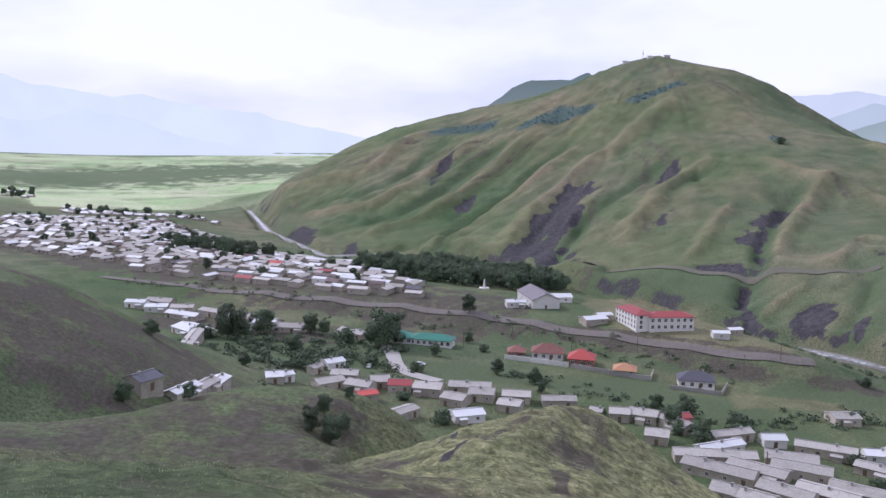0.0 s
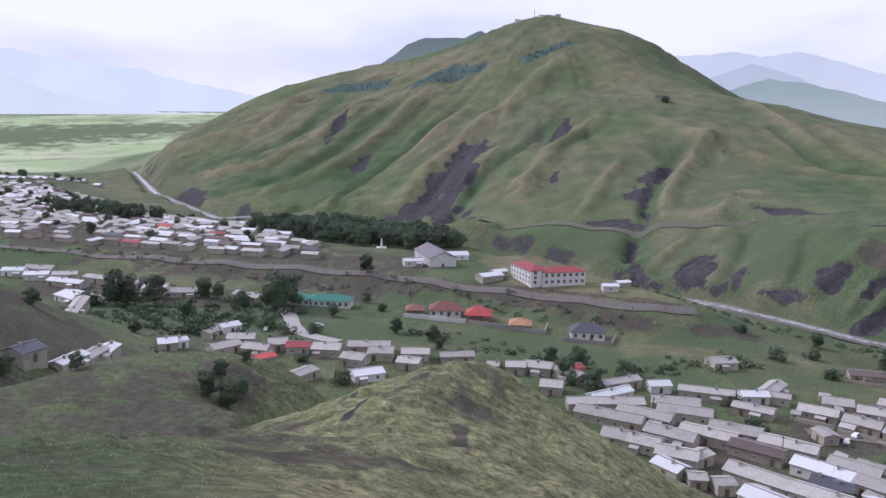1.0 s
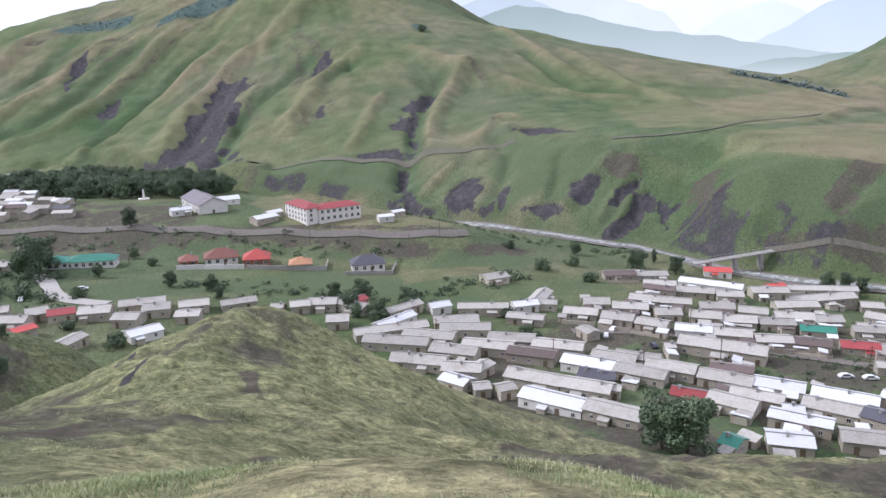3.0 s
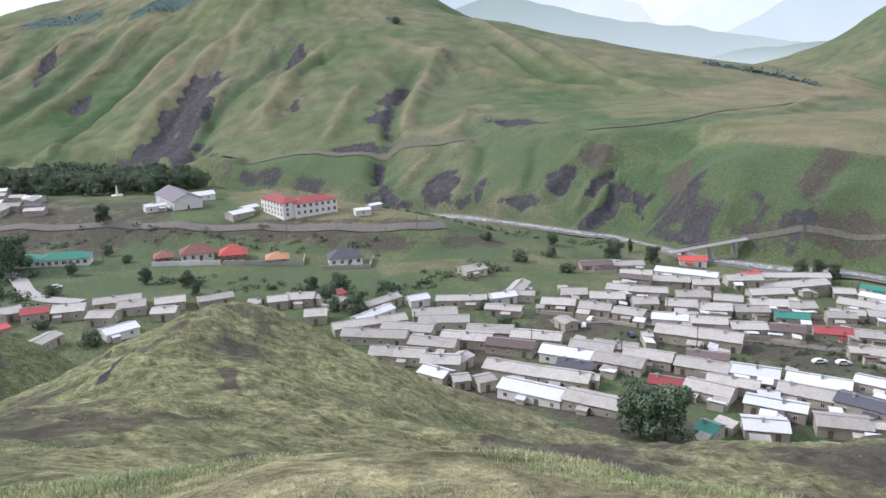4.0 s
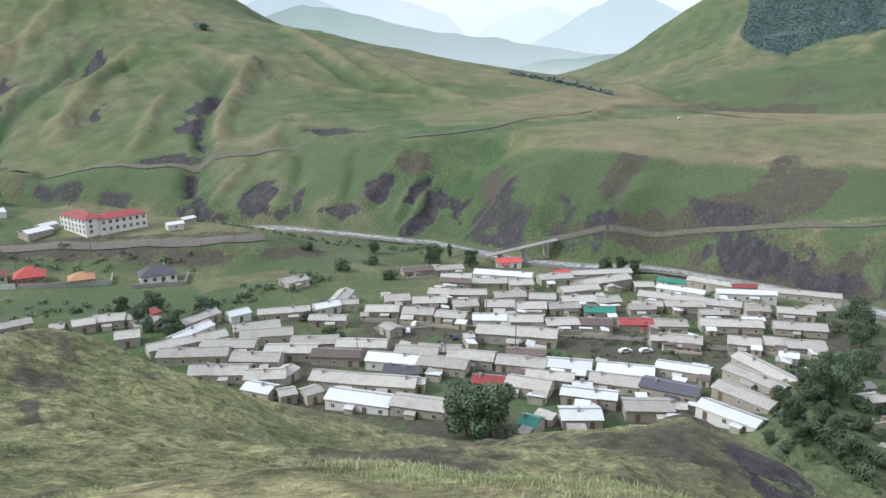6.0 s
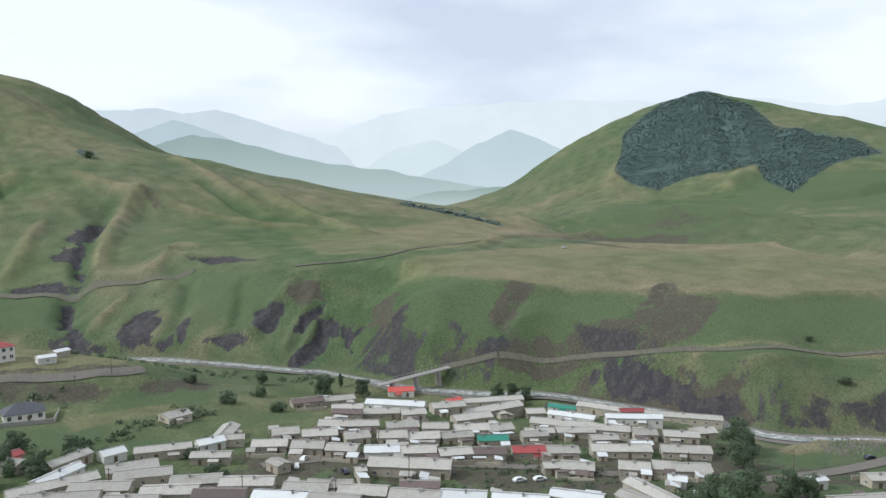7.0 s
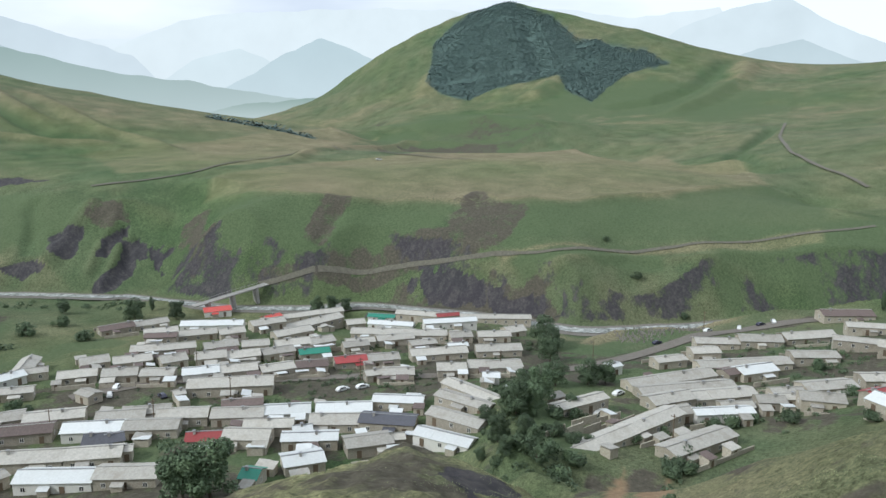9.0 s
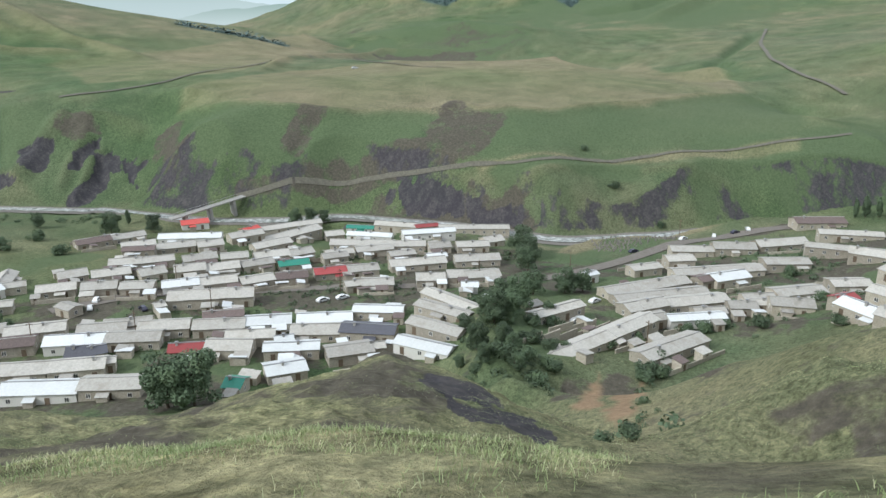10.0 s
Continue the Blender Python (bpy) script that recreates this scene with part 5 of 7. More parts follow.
for rows, group in ((MAIN_STREET, "houses on the village square"), (NEAR_ROWS, "houses in the near rows"), (NEAR_ROWS_EAST, "houses in the near rows"), (MIDDLE_ROWS, "houses in the middle rows"),
                    (NORTH_ROWS, "houses in the far rows"), (RIVER_ROWS, "houses by the river"), (EAST_QUARTER, "houses past the ravine"), (EAST_QUARTER_FAR, "houses past the ravine"),
                    (WEST_ROWS, "houses below the knoll"), (WEST_ROWS_UPPER, "houses below the knoll"), (BENCH_ROWS, "houses on the lower bench"), (LANE_ROWS, "houses on the lower bench"), (WEST_LANE, "houses along the western lane")):
    for row in rows:
        house(*row, group)

# ---- spots of trees, roads and quarters ----
RAVINE_TREES = [(180, 88, 8.2), (166, 77, 7.1), (220, 92, 9.4), (195, 77, 5.5), (161, 72, 5.5), (153, 82, 4.2), (255, 109, 10.7), (146, 72, 5.1), (200, 93, 8.7), (173, 71, 4.3), (150, 65, 4.5), (173, 91, 5.2)]
BROADLEAF = [(285, 124, 13.0), (275, 117, 10.0), (239, 284, 9.5), (109, 131, 14.6), (113, 127, 15.1), (194, 85, 12.3), (178, 85, 10.8), (182, 82, 9.3), (229, 85, 9.9), (234, 81, 8.4), (162, 82, 8.1), (225, 294, 12.4), (215, 330, 8.3), (286, 242, 8.0), (290, 236, 8.5), (294, 231, 7.4), (-100, 375, 18.0), (-95, 375, 16.0), (-86, 390, 13.8), (-27, 362, 19.7), (-24, 371, 16.8), (-64, 392, 11.9), (-57, 390, 9.4), (-97, 268, 6.8), (15, 417, 11.2)]
BROADLEAF_WEST = [(79, 266, 9.6), (89, 282, 8.6), (79, 285, 7.7), (86, 254, 8.3), (103, 271, 6.7), (24, 325, 7.9), (38, 313, 7.2), (-19, 117, 4.1), (-16, 116, 4.6), (-15, 121, 3.6), (-18, 124, 3.5), (-80, 200, 6.6), (-77, 214, 5.9), (-39, 123, 3.0), (-15, 132, 2.4), (39, 301, 5.1), (-2, 352, 6.9), (14, 383, 6.3), (-65, 354, 8.1), (-75, 306, 5.7)]
POPLAR = [(386, 12, 8.7), (387, 8, 9.9), (388, 3, 9.3), (389, -1, 10.5), (389, -6, 9.9), (390, -10, 10.5), (240, 301, 7.0)]
BUSH = [(145, 74, 3.5), (150, 69, 4.5), (172, 72, 3.9), (158, 61, 3.6), (149, 66, 4.0), (176, 44, 4.4), (183, 41, 4.5), (182, 48, 3.6), (212, 38, 4.4), (217, 24, 4.5), (217, 34, 3.5), (187, 78, 4.2), (172, 67, 3.9), (185, 56, 3.7), (374, 92, 4.1), (373, 117, 4.1), (389, 138, 3.1), (283, 24, 4.8), (254, 14, 3.9), (211, 5, 3.6), (322, -6, 4.4), (50, 13, 1.5)]
BUSH_RAVINE = [(151, 61, 4.0), (160, 62, 3.6), (187, 61, 4.1), (192, 55, 4.5), (194, 52, 3.8), (156, 66, 4.1), (176, 64, 3.0), (47, 14, 1.3), (171, 42, 4.3), (191, 73, 3.9), (177, 40, 3.8), (199, 42, 3.9), (209, 43, 3.4)]
BUSH_WEST = [(150, 288, 5.5), (131, 243, 5.1), (81, 259, 6.3), (84, 251, 6.1), (100, 265, 5.2), (107, 259, 4.7), (127, 224, 4.0), (127, 217, 3.1), (112, 229, 3.6), (198, 308, 5.6), (191, 279, 5.7), (179, 301, 6.9), (180, 335, 4.6), (-113, 375, 8.8), (-46, 373, 9.6), (-59, 321, 7.4), (-84, 353, 6.5), (-9, 322, 5.4), (-14, 284, 4.4), (0, 261, 6.1), (46, 287, 4.5), (359, 868, 9.6), (-30, 331, 6.5), (21, 368, 5.0)]
TERRACE_ROAD = [(-211, 500), (-150, 480), (-100, 461), (-60, 446), (-20, 430), (18, 415), (47, 398), (82, 376), (113, 359), (143, 345), (163, 345)]
WINDING_ROAD = [(-26, 368), (-20, 350), (-19, 331), (-13, 317), (0, 308)]
FAR_BANK_ROAD = [(286, 278), (297, 264), (322, 241), (333, 215), (339, 193), (344, 179), (356, 152), (383, 133), (413, 98), (444, 61), (479, 23)]
MOUNTAIN_ROAD = [(112, 642), (145, 608), (176, 570), (210, 543), (239, 508), (272, 497)]
SQUARE_LANE = [(142, 219), (169, 209), (190, 176), (208, 157), (217, 132), (228, 116), (240, 101), (266, 90), (299, 79), (329, 68), (358, 46), (375, 25)]
RAVINE_EDGE = [(169, 76), (156, 66), (150, 64), (128, 52), (105, 42)]
RAVINE_SIDE = [(194, 42), (176, 42), (110, 27), (53, 13)]
PLATEAU_TRACK = [(300, 423), (321, 405), (353, 390), (417, 416), (481, 427), (570, 461), (518, 354), (528, 291)]
VALLEY_ROAD = [(1027, 155), (888, 138), (724, 102), (642, 66), (603, 36)]
UPPER_VILLAGE = [(-504, 925), (-421, 956), (-338, 1005), (-186, 756), (-103, 665), (-50, 594), (3, 452), (-25, 436), (-81, 476), (-189, 515), (-280, 578), (-335, 613)]
FAR_HAMLET = [(-916, 1687), (-866, 1726), (-687, 1369), (-703, 1293)]
HAMLET_ROW = [(-582, 1244), (-291, 1094), (-266, 1054), (-493, 1069)]
WOOD = [(-61, 605), (-10, 692), (58, 689), (98, 634), (70, 483), (28, 487), (-15, 527), (-51, 559)]
PARK_TREES = [(-260, 740), (-166, 697), (-124, 632), (-159, 628), (-233, 691)]
CEMETERY = [(323, 109), (342, 101), (348, 76), (329, 75), (299, 90), (301, 100)]




def inside(x, y, poly):
    hit, j = False, len(poly) - 1
    for i in range(len(poly)):
        (xi, yi), (xj, yj) = poly[i], poly[j]
        if (yi > y) != (yj > y) and x < (xj - xi) * (y - yi) / (yj - yi) + xi:
            hit = not hit
        j = i
    return hit


def scatter(poly, step, rng, jitter=0.35, turn=0.0):
    xs, ys = [p[0] for p in poly], [p[1] for p in poly]
    cx, cy, r = (min(xs) + max(xs)) / 2, (min(ys) + max(ys)) / 2, max(max(xs) - min(xs), max(ys) - min(ys)) * 0.75
    c, s = math.cos(radians(turn)), math.sin(radians(turn))
    n = int(r / step)
    out = []
    for i in range(-n, n + 1):
        for k in range(-n, n + 1):
            u, v = (i + rng.uniform(-jitter, jitter)) * step, (k + rng.uniform(-jitter, jitter)) * step
            x, y = cx + c * u - s * v, cy + s * u + c * v
            if inside(x, y, poly):
                out.append((x, y))
    return out


def far_house(bm, x, y, turn, length, depth, roof_slot, rng):
    """A small house in a joined mesh: walls, gables, roof sheets and two dark windows."""
    z = ground_at(x, y)
    m = pose(x, y, z, 0, 0, turn)
    l, d, h, r, o = length / 2, depth / 2, rng.uniform(2.8, 3.4), depth * rng.uniform(0.14, 0.2), 0.4
    pts = [(sx * l, sy, sz) for sx in (-1, 1) for sy, sz in ((-d, -2.5), (d, -2.5), (d, h), (0, h + r), (-d, h))]
    v = [bm.verts.new(m @ Vector(p)) for p in pts]
    for f in ((0, 1, 2, 3, 4), (9, 8, 7, 6, 5), (0, 4, 9, 5), (1, 6, 7, 2)):
        bm.faces.new([v[i] for i in f]).material_index = 0
    for s in (-1, 1):
        e = h - r * o / d
        top = [(-l - o, s * (d + o), e + 0.1), (l + o, s * (d + o), e + 0.1), (l + o, 0, h + r + 0.1), (-l - o, 0, h + r + 0.1)]
        w = [bm.verts.new(m @ Vector(p)) for p in top]
        bm.faces.new(w if s < 0 else w[::-1]).material_index = roof_slot
        lip = [bm.verts.new(m @ (Vector(p) - Vector((0, 0, 0.15)))) for p in top[:2]]
        bm.faces.new((w[0], w[1], lip[1], lip[0])).material_index = roof_slot
    for k in range(2):
        for s in (-1, 1):
            wx = (-0.25 + 0.5 * k) * length
            q = [(wx - 0.55, s * (d + 0.03), 1.0), (wx + 0.55, s * (d + 0.03), 1.0), (wx + 0.55, s * (d + 0.03), 2.2), (wx - 0.55, s * (d + 0.03), 2.2)]
            bm.faces.new([bm.verts.new(m @ Vector(p)) for p in q]).material_index = 3


rng = random.Random(5)
far_bm = bmesh.new()
upper = sorted(scatter(UPPER_VILLAGE, 14.0, rng, 0.3, -24), key=lambda p: p[0] ** 2 + p[1] ** 2)
for index, (x, y) in enumerate(upper):
    if rng.random() < 0.05:
        continue
    turn = -24 + rng.uniform(-9, 9) + (90 if rng.random() < 0.22 else 0)
    length, depth = rng.uniform(8, 12.5), rng.uniform(5.5, 7.5)
    if index < 85:
        house(x, y, turn, length, depth, rng.choices("swbrdo", (66, 22, 5, 2, 4, 1))[0], "houses of the upper village", 1)
    else:
        far_house(far_bm, x, y, turn, length, depth, rng.choices((1, 2, 4), (66, 27, 7))[0], rng)
for poly, step in ((FAR_HAMLET, 48), (HAMLET_ROW, 26)):
    for x, y in scatter(poly, step, rng, 0.4):
        far_house(far_bm, x, y, -24 + rng.uniform(-15, 15), rng.uniform(10, 16), 8, rng.choice((1, 2, 2)), rng)
tagged(part("distant_houses", far_bm, [MAT_WALL, MAT_SLATE, MAT_WHITE_ROOF, MAT_DARK, MAT_BROWN_ROOF]), "crowded pale-roofed houses of the upper village", "houses", kind="stuff")


# ---- the large buildings on the terrace ----
def storeyed(ob, length, depth, high, storeys, wall_mat, across=3.0, sides="fb"):
    """Walls with rows of windows on each storey, as parts of ob."""
    part("wall", boxes((-length / 2, length / 2, -depth / 2, depth / 2, -3, high)), wall_mat, ob)
    n = max(2, int(length / across))
    for level in range(storeys):
        z = high * (level + 0.55) / storeys
        for k in range(n):
            x = -length / 2 + length * (k + 0.5) / n
            if "f" in sides:
                window(ob, x, -depth / 2, z, 0, 1.5, 1.7)
            if "b" in sides:
                window(ob, x, depth / 2, z, 180, 1.5, 1.7)
        for y in (-depth / 4, depth / 4):
            window(ob, length / 2, y, z, 90, 1.5, 1.7)
            window(ob, -length / 2, y, z, -90, 1.5, 1.7)


def school_wing(name, x, y, turn, length, depth, high, label):
    ob = empty(name, pose(x, y, ground_at(x, y) + 0.2, 0, 0, turn), label, "school", "wings of the school")
    storeyed(ob, length, depth, high, 3 if high > 6.8 else 2, MAT_PLASTER, 2.9)
    part("roof", hip_roof(length, depth, high, 2.0), MAT_RED_ROOF, ob, "red metal hip roof")
    return ob


school_wing("school_wing", 110.0, 385.0, 6, 22, 10, 6.4, "two-storey white school wing under a red roof")
school_wing("school_wing", 95.5, 391.0, 104, 22, 10, 7.0, "three-storey white school wing under a red roof")

hall = empty("sports_hall", pose(53.5, 439.5, ground_at(54, 440), 0, 0, 10), "large white-walled hall with a grey gable roof", "hall")
_b = gable_walls(30, 15, 5.0, 3.4)
bmesh.ops.rotate(_b, verts=_b.verts, cent=(0, 0, 0), matrix=Matrix.Rotation(radians(90), 3, "Z"))
part("wall", _b, MAT_PLASTER, hall)
_b = gable_roof(30, 15, 5.0, 3.4, random.Random(2), 0.6, 0.15)
bmesh.ops.rotate(_b, verts=_b.verts, cent=(0, 0, 0), matrix=Matrix.Rotation(radians(90), 3, "Z"))
part("roof", _b, weathered("mauve_grey_roof", (0.21, 0.185, 0.20), 0.6, 0, 0.12, 2.0, 0.2, 0.01), hall)
for k in range(5):
    window(hall, -7.5, -12 + 6 * k, 2.6, -90, 1.5, 1.7)
door(hall, 0, -15, 0)
house(40, 428, 8, 10, 6, "w", "outbuildings on the terrace")
house(66, 452, 6, 15, 8, "w", "outbuildings on the terrace", 1)
_t = empty("white_house", pose(17, 526, ground_at(17, 526), 0, 0, 15), "two-storey white house with a pale hip roof", "house")
storeyed(_t, 12, 9, 5.6, 2, MAT_PLASTER)
part("roof", hip_roof(12, 9, 5.6, 2.2), MAT_WHITE_ROOF, _t)
for x, y, turn, l, d in ((130.5, 370.5, -4, 7.5, 5), (140.5, 381, 15, 7, 5), (147, 491, 20, 9, 6), (76, 396, 20, 12, 8), (82, 402, 20, 8, 6)):
    house(x, y, turn, l, d, "w", "outbuildings on the terrace", 1)

green_range = empty("long_house", pose(-17.5, 377, ground_at(-17, 377), 0, 0, -2), "long white-walled building with a green metal roof", "house")
storeyed(green_range, 9, 9, 3.2, 1, MAT_PLASTER, 2.8)
part("roof", hip_roof(9, 9, 3.2, 2.4), MAT_GREEN_ROOF, green_range)
green_range = empty("long_house", pose(-3.5, 375.5, ground_at(-4, 375), 0, 0, -14), "long white-walled building with a green metal roof", "house")
storeyed(green_range, 20, 9, 3.2, 1, MAT_PLASTER, 2.8)
part("roof", hip_roof(20, 9, 3.2, 2.2), MAT_GREEN_ROOF, green_range)


def villa(x, y, turn, length, depth, high, rise, roof_mat, wall_mat, label):
    ob = empty("villa", pose(x, y, ground_at(x, y), 0, 0, turn), label, "house", "villas on the bench")
    storeyed(ob, length, depth, high, 1, wall_mat, 3.2)
    part("roof", hip_roof(length, depth, high, rise, 0.6), roof_mat, ob)
    door(ob, length * 0.1, -depth / 2 - 0.002, 0)
    part("chimney", boxes((length * 0.2 - 0.3, length * 0.2 + 0.3, -0.3, 0.3, high, high + rise + 0.5)), MAT_CONCRETE, ob)
    return ob


MAT_CLAY_ROOF = weathered("clay_red_roof", (0.26, 0.11, 0.085), 0.7, 0, 0.2, 2.0, 0.3, 0.02)
MAT_TAN_ROOF = weathered("tan_orange_roof", (0.50, 0.26, 0.14), 0.7, 0, 0.2, 2.0, 0.3, 0.02)
MAT_BRICK = weathered("brick_wall", (0.33, 0.15, 0.11), 0.9, 0, 0.25, 4.0, 0.3, 0.02)
villa(35, 361, -5, 7.5, 7, 2.8, 2.4, MAT_CLAY_ROOF, MAT_BRICK, "small brick villa with a clay-red hip roof")
villa(49, 360, -8, 14, 10, 3.2, 3.4, MAT_CLAY_ROOF, MAT_PLASTER, "brick villa with a steep clay-red hip roof")
villa(63, 351, -14, 11, 10, 3.2, 3.6, MAT_ORANGE_ROOF, MAT_BRICK, "brick villa with a bright orange hip roof")
villa(79, 337, -14, 9, 8, 2.8, 2.4, MAT_TAN_ROOF, MAT_WALL, "unfinished house with a tan hip roof")
villa(105.5, 325, -12, 14, 9, 3.4, 3.2, MAT_GREY_ROOF, MAT_PLASTER, "white villa with a dark grey hip roof")


def yard_wall(points, high, mat, label):
    ob = empty("yard_wall", pose(points[0][0], points[0][1], ground_at(*points[0])), label, "wall", "yard walls")
    for (x0, y0), (x1, y1) in zip(points, points[1:]):
        n = max(1, int(math.hypot(x1 - x0, y1 - y0) / 6))
        for k in range(n):
            ax, ay, bx, by = x0 + (x1 - x0) * k / n, y0 + (y1 - y0) * k / n, x0 + (x1 - x0) * (k + 1) / n, y0 + (y1 - y0) * (k + 1) / n
            run = math.hypot(bx - ax, by - ay)
            seg = part("wall_section", boxes((0, run - 0.004, -0.15, 0.15, -1.5, high), (run - 0.25, run, -0.2, 0.2, -1.5, high + 0.12)), mat, ob)
            seg.matrix_local = Matrix.Translation(-ob.location) @ pose(ax, ay, ground_at(ax, ay), 0, 0, math.degrees(math.atan2(by - ay, bx - ax)))
    return ob


yard_wall([(29, 354), (40, 350), (56, 344)], 2.0, MAT_PLASTER, "pale rendered yard wall along the lane")
yard_wall([(57, 343), (72, 335), (88, 329)], 1.9, MAT_CONCRETE, "grey block yard wall along the lane")
yard_wall([(88, 329), (92, 340)], 1.9, MAT_WALL, "stone yard wall at the corner")
yard_wall([(93, 318), (112, 312.5), (119, 326)], 1.6, MAT_CONCRETE, "grey block wall round the white villa")

monument = empty("monument", pose(26.5, 489, ground_at(26.5, 489)), "white stepped monument on a plinth", "monument")
part("plinth", boxes((-3, 3, -2, 2, -1, 0.8)), MAT_PLASTER, monument)
_b = boxes((-0.7, 0.7, -0.7, 0.7, 0.8, 6.0))
for v in _b.verts:
    if v.co.z > 3:
        v.co.x *= 0.45
        v.co.y *= 0.45
part("pillar", _b, MAT_PLASTER, monument)
kiosk = house(248, 83.5, -32, 4.6, 4.0, "w", "outbuildings past the ravine")


# ---- sheds and stone yard walls between the houses ----
def shed(x, y, turn, w, d, h, roof_mat, rng):
    ob = empty("shed", pose(x, y, ground_at(x, y), 0, 0, turn), "small stone shed with a sloping sheet roof", "shed", "sheds")
    part("wall", boxes((-w / 2, w / 2, -d / 2, d / 2, -1.5, h)), MAT_WALL, ob)
    bm = bmesh.new()
    slab(bm, ((-w / 2 - 0.25, -d / 2 - 0.25, h + 0.05), (w / 2 + 0.25, -d / 2 - 0.25, h + 0.05), (w / 2 + 0.25, d / 2 + 0.25, h + 0.55), (-w / 2 - 0.25, d / 2 + 0.25, h + 0.55)), 0.08)
    part("roof", bm, roof_mat, ob)
    part("door", boxes((-0.45, 0.45, -d / 2 - 0.05, -d / 2 + 0.02, 0, 1.8)), MAT_WOOD, ob)
    return ob


rng = random.Random(31)
ALL_ROWS = MAIN_STREET + NEAR_ROWS + NEAR_ROWS_EAST + MIDDLE_ROWS + NORTH_ROWS + EAST_QUARTER + EAST_QUARTER_FAR + WEST_ROWS + WEST_ROWS_UPPER + BENCH_ROWS + LANE_ROWS


def free(x, y, r):
    for hx, hy, turn, l, d, k in ALL_ROWS:
        c, s = math.cos(radians(turn)), math.sin(radians(turn))
        u, v = (x - hx) * c + (y - hy) * s, -(x - hx) * s + (y - hy) * c
        if abs(u) < l / 2 + r and abs(v) < d / 2 + r:
            return False
    return True


sheds, walls = 0, 0
for hx, hy, turn, l, d, k in ALL_ROWS:
    c, s = math.cos(radians(turn)), math.sin(radians(turn))
    for side in (-1, 1):
        for _ in range(2):
            u, v = rng.uniform(-0.5, 0.5) * l, side * (d / 2 + rng.uniform(2.6, 4.0))
            x, y = hx + c * u - s * v, hy + s * u + c * v
            if sheds < 150 and free(x, y, 1.9) and rng.random() < 0.6:
                shed(x, y, turn + rng.choice((0, 0, 90, 180)), rng.uniform(2.4, 4.2), rng.uniform(2.2, 3.0), rng.uniform(1.9, 2.3), rng.choice((MAT_SLATE, MAT_SLATE, MAT_WHITE_ROOF, MAT_BROWN_ROOF)), rng)
                sheds += 1
        v = side * (d / 2 + 4.6)
        a = (hx + c * (-l / 2) - s * v, hy + s * (-l / 2) + c * v)
        b = (hx + c * (l / 2) - s * v, hy + s * (l / 2) + c * v)
        m = ((a[0] + b[0]) / 2, (a[1] + b[1]) / 2)
        if walls < 60 and all(free(p[0], p[1], 0.6) for p in (a, b, m)) and rng.random() < 0.5:
            yard_wall([a, b], rng.uniform(1.0, 1.5), MAT_WALL, "low rough stone yard wall beside the houses")
            walls += 1


# ---- roads and river ----
def strip(name, line, width, mat, lift, label, wob=0.0, kind="structure", category="road", steps=4.0, crown=0.0):
    pts = []
    for (x0, y0), (x1, y1) in zip(line, line[1:]):
        n = max(1, int(math.hypot(x1 - x0, y1 - y0) / steps))
        pts += [(x0 + (x1 - x0) * k / n, y0 + (y1 - y0) * k / n) for k in range(n)]
    pts = np.array(pts + [line[-1]], float)
    for _ in range(6):
        pts[1:-1] = (pts[:-2] + 2 * pts[1:-1] + pts[2:]) / 4
    tang = np.gradient(pts, axis=0)
    tang /= np.linalg.norm(tang, axis=1)[:, None]
    side = np.stack([-tang[:, 1], tang[:, 0]], 1)
    across = np.linspace(-1, 1, 5)
    half = width / 2 * (1 + wob * fbm(pts[:, 0], pts[:, 1], 25, 3, 61))
    xy = pts[:, None, :] + side[:, None, :] * (across[None, :, None] * half[:, None, None])
    z = height(xy[..., 0], xy[..., 1])
    if category in ("river", "gravel"):
        z = np.repeat(bed_distance(pts[:, 0], pts[:, 1])[1][:, None], 5, 1)
    z = z + lift
    n = len(pts)
    verts = np.concatenate([xy, z[..., None]], -1).reshape(-1, 3)
    faces = [(i * 5 + j, i * 5 + j + 1, i * 5 + j + 6, i * 5 + j + 5) for i in range(n - 1) for j in range(4)]
    mesh = bpy.data.meshes.new(name)
    mesh.from_pydata(verts.tolist(), [], faces)
    mesh.polygons.foreach_set("use_smooth", [True] * len(faces))
    mesh.materials.append(mat)
    return tagged(new(name, mesh), label, category, kind=kind)


strip("road", TERRACE_ROAD, 6.0, MAT_ROAD, 0.4, "grey gravel road along the terrace edge", 0.08)
strip("road", WINDING_ROAD, 6.5, weathered("pale_concrete_road", (0.42, 0.40, 0.37), 0.9, 0, 0.15, 1.5, 0.3, 0.02), 0.3, "pale concrete road winding down the bench", 0.05)
MAT_TRACK = weathered("worn_track", (0.150, 0.140, 0.110), 0.95, 0, 0.3, 0.8, 0.4, 0.04)
strip("road", FAR_BANK_ROAD, 2.0, MAT_TRACK, 0.35, "grey gravel road above the far bank", 0.25)
strip("road", PLATEAU_TRACK, 2.4, MAT_TRACK, 0.5, "dirt track across the high meadow", 0.4)
strip("road", VALLEY_ROAD, 3.2, MAT_TRACK, 0.9, "grey road up the side valley", 0.2)
strip("road", MOUNTAIN_ROAD, 5.0, weathered("grassy_track", (0.17, 0.165, 0.12), 0.95, 0, 0.3, 1.2, 0.4, 0.04), 0.5, "overgrown track round the foot of the mountain", 0.3)
strip("road", SQUARE_LANE, 6.5, weathered("village_dirt", (0.17, 0.15, 0.13), 0.95, 0, 0.3, 1.2, 0.4, 0.04), 0.25, "brown dirt lane through the village", 0.3)


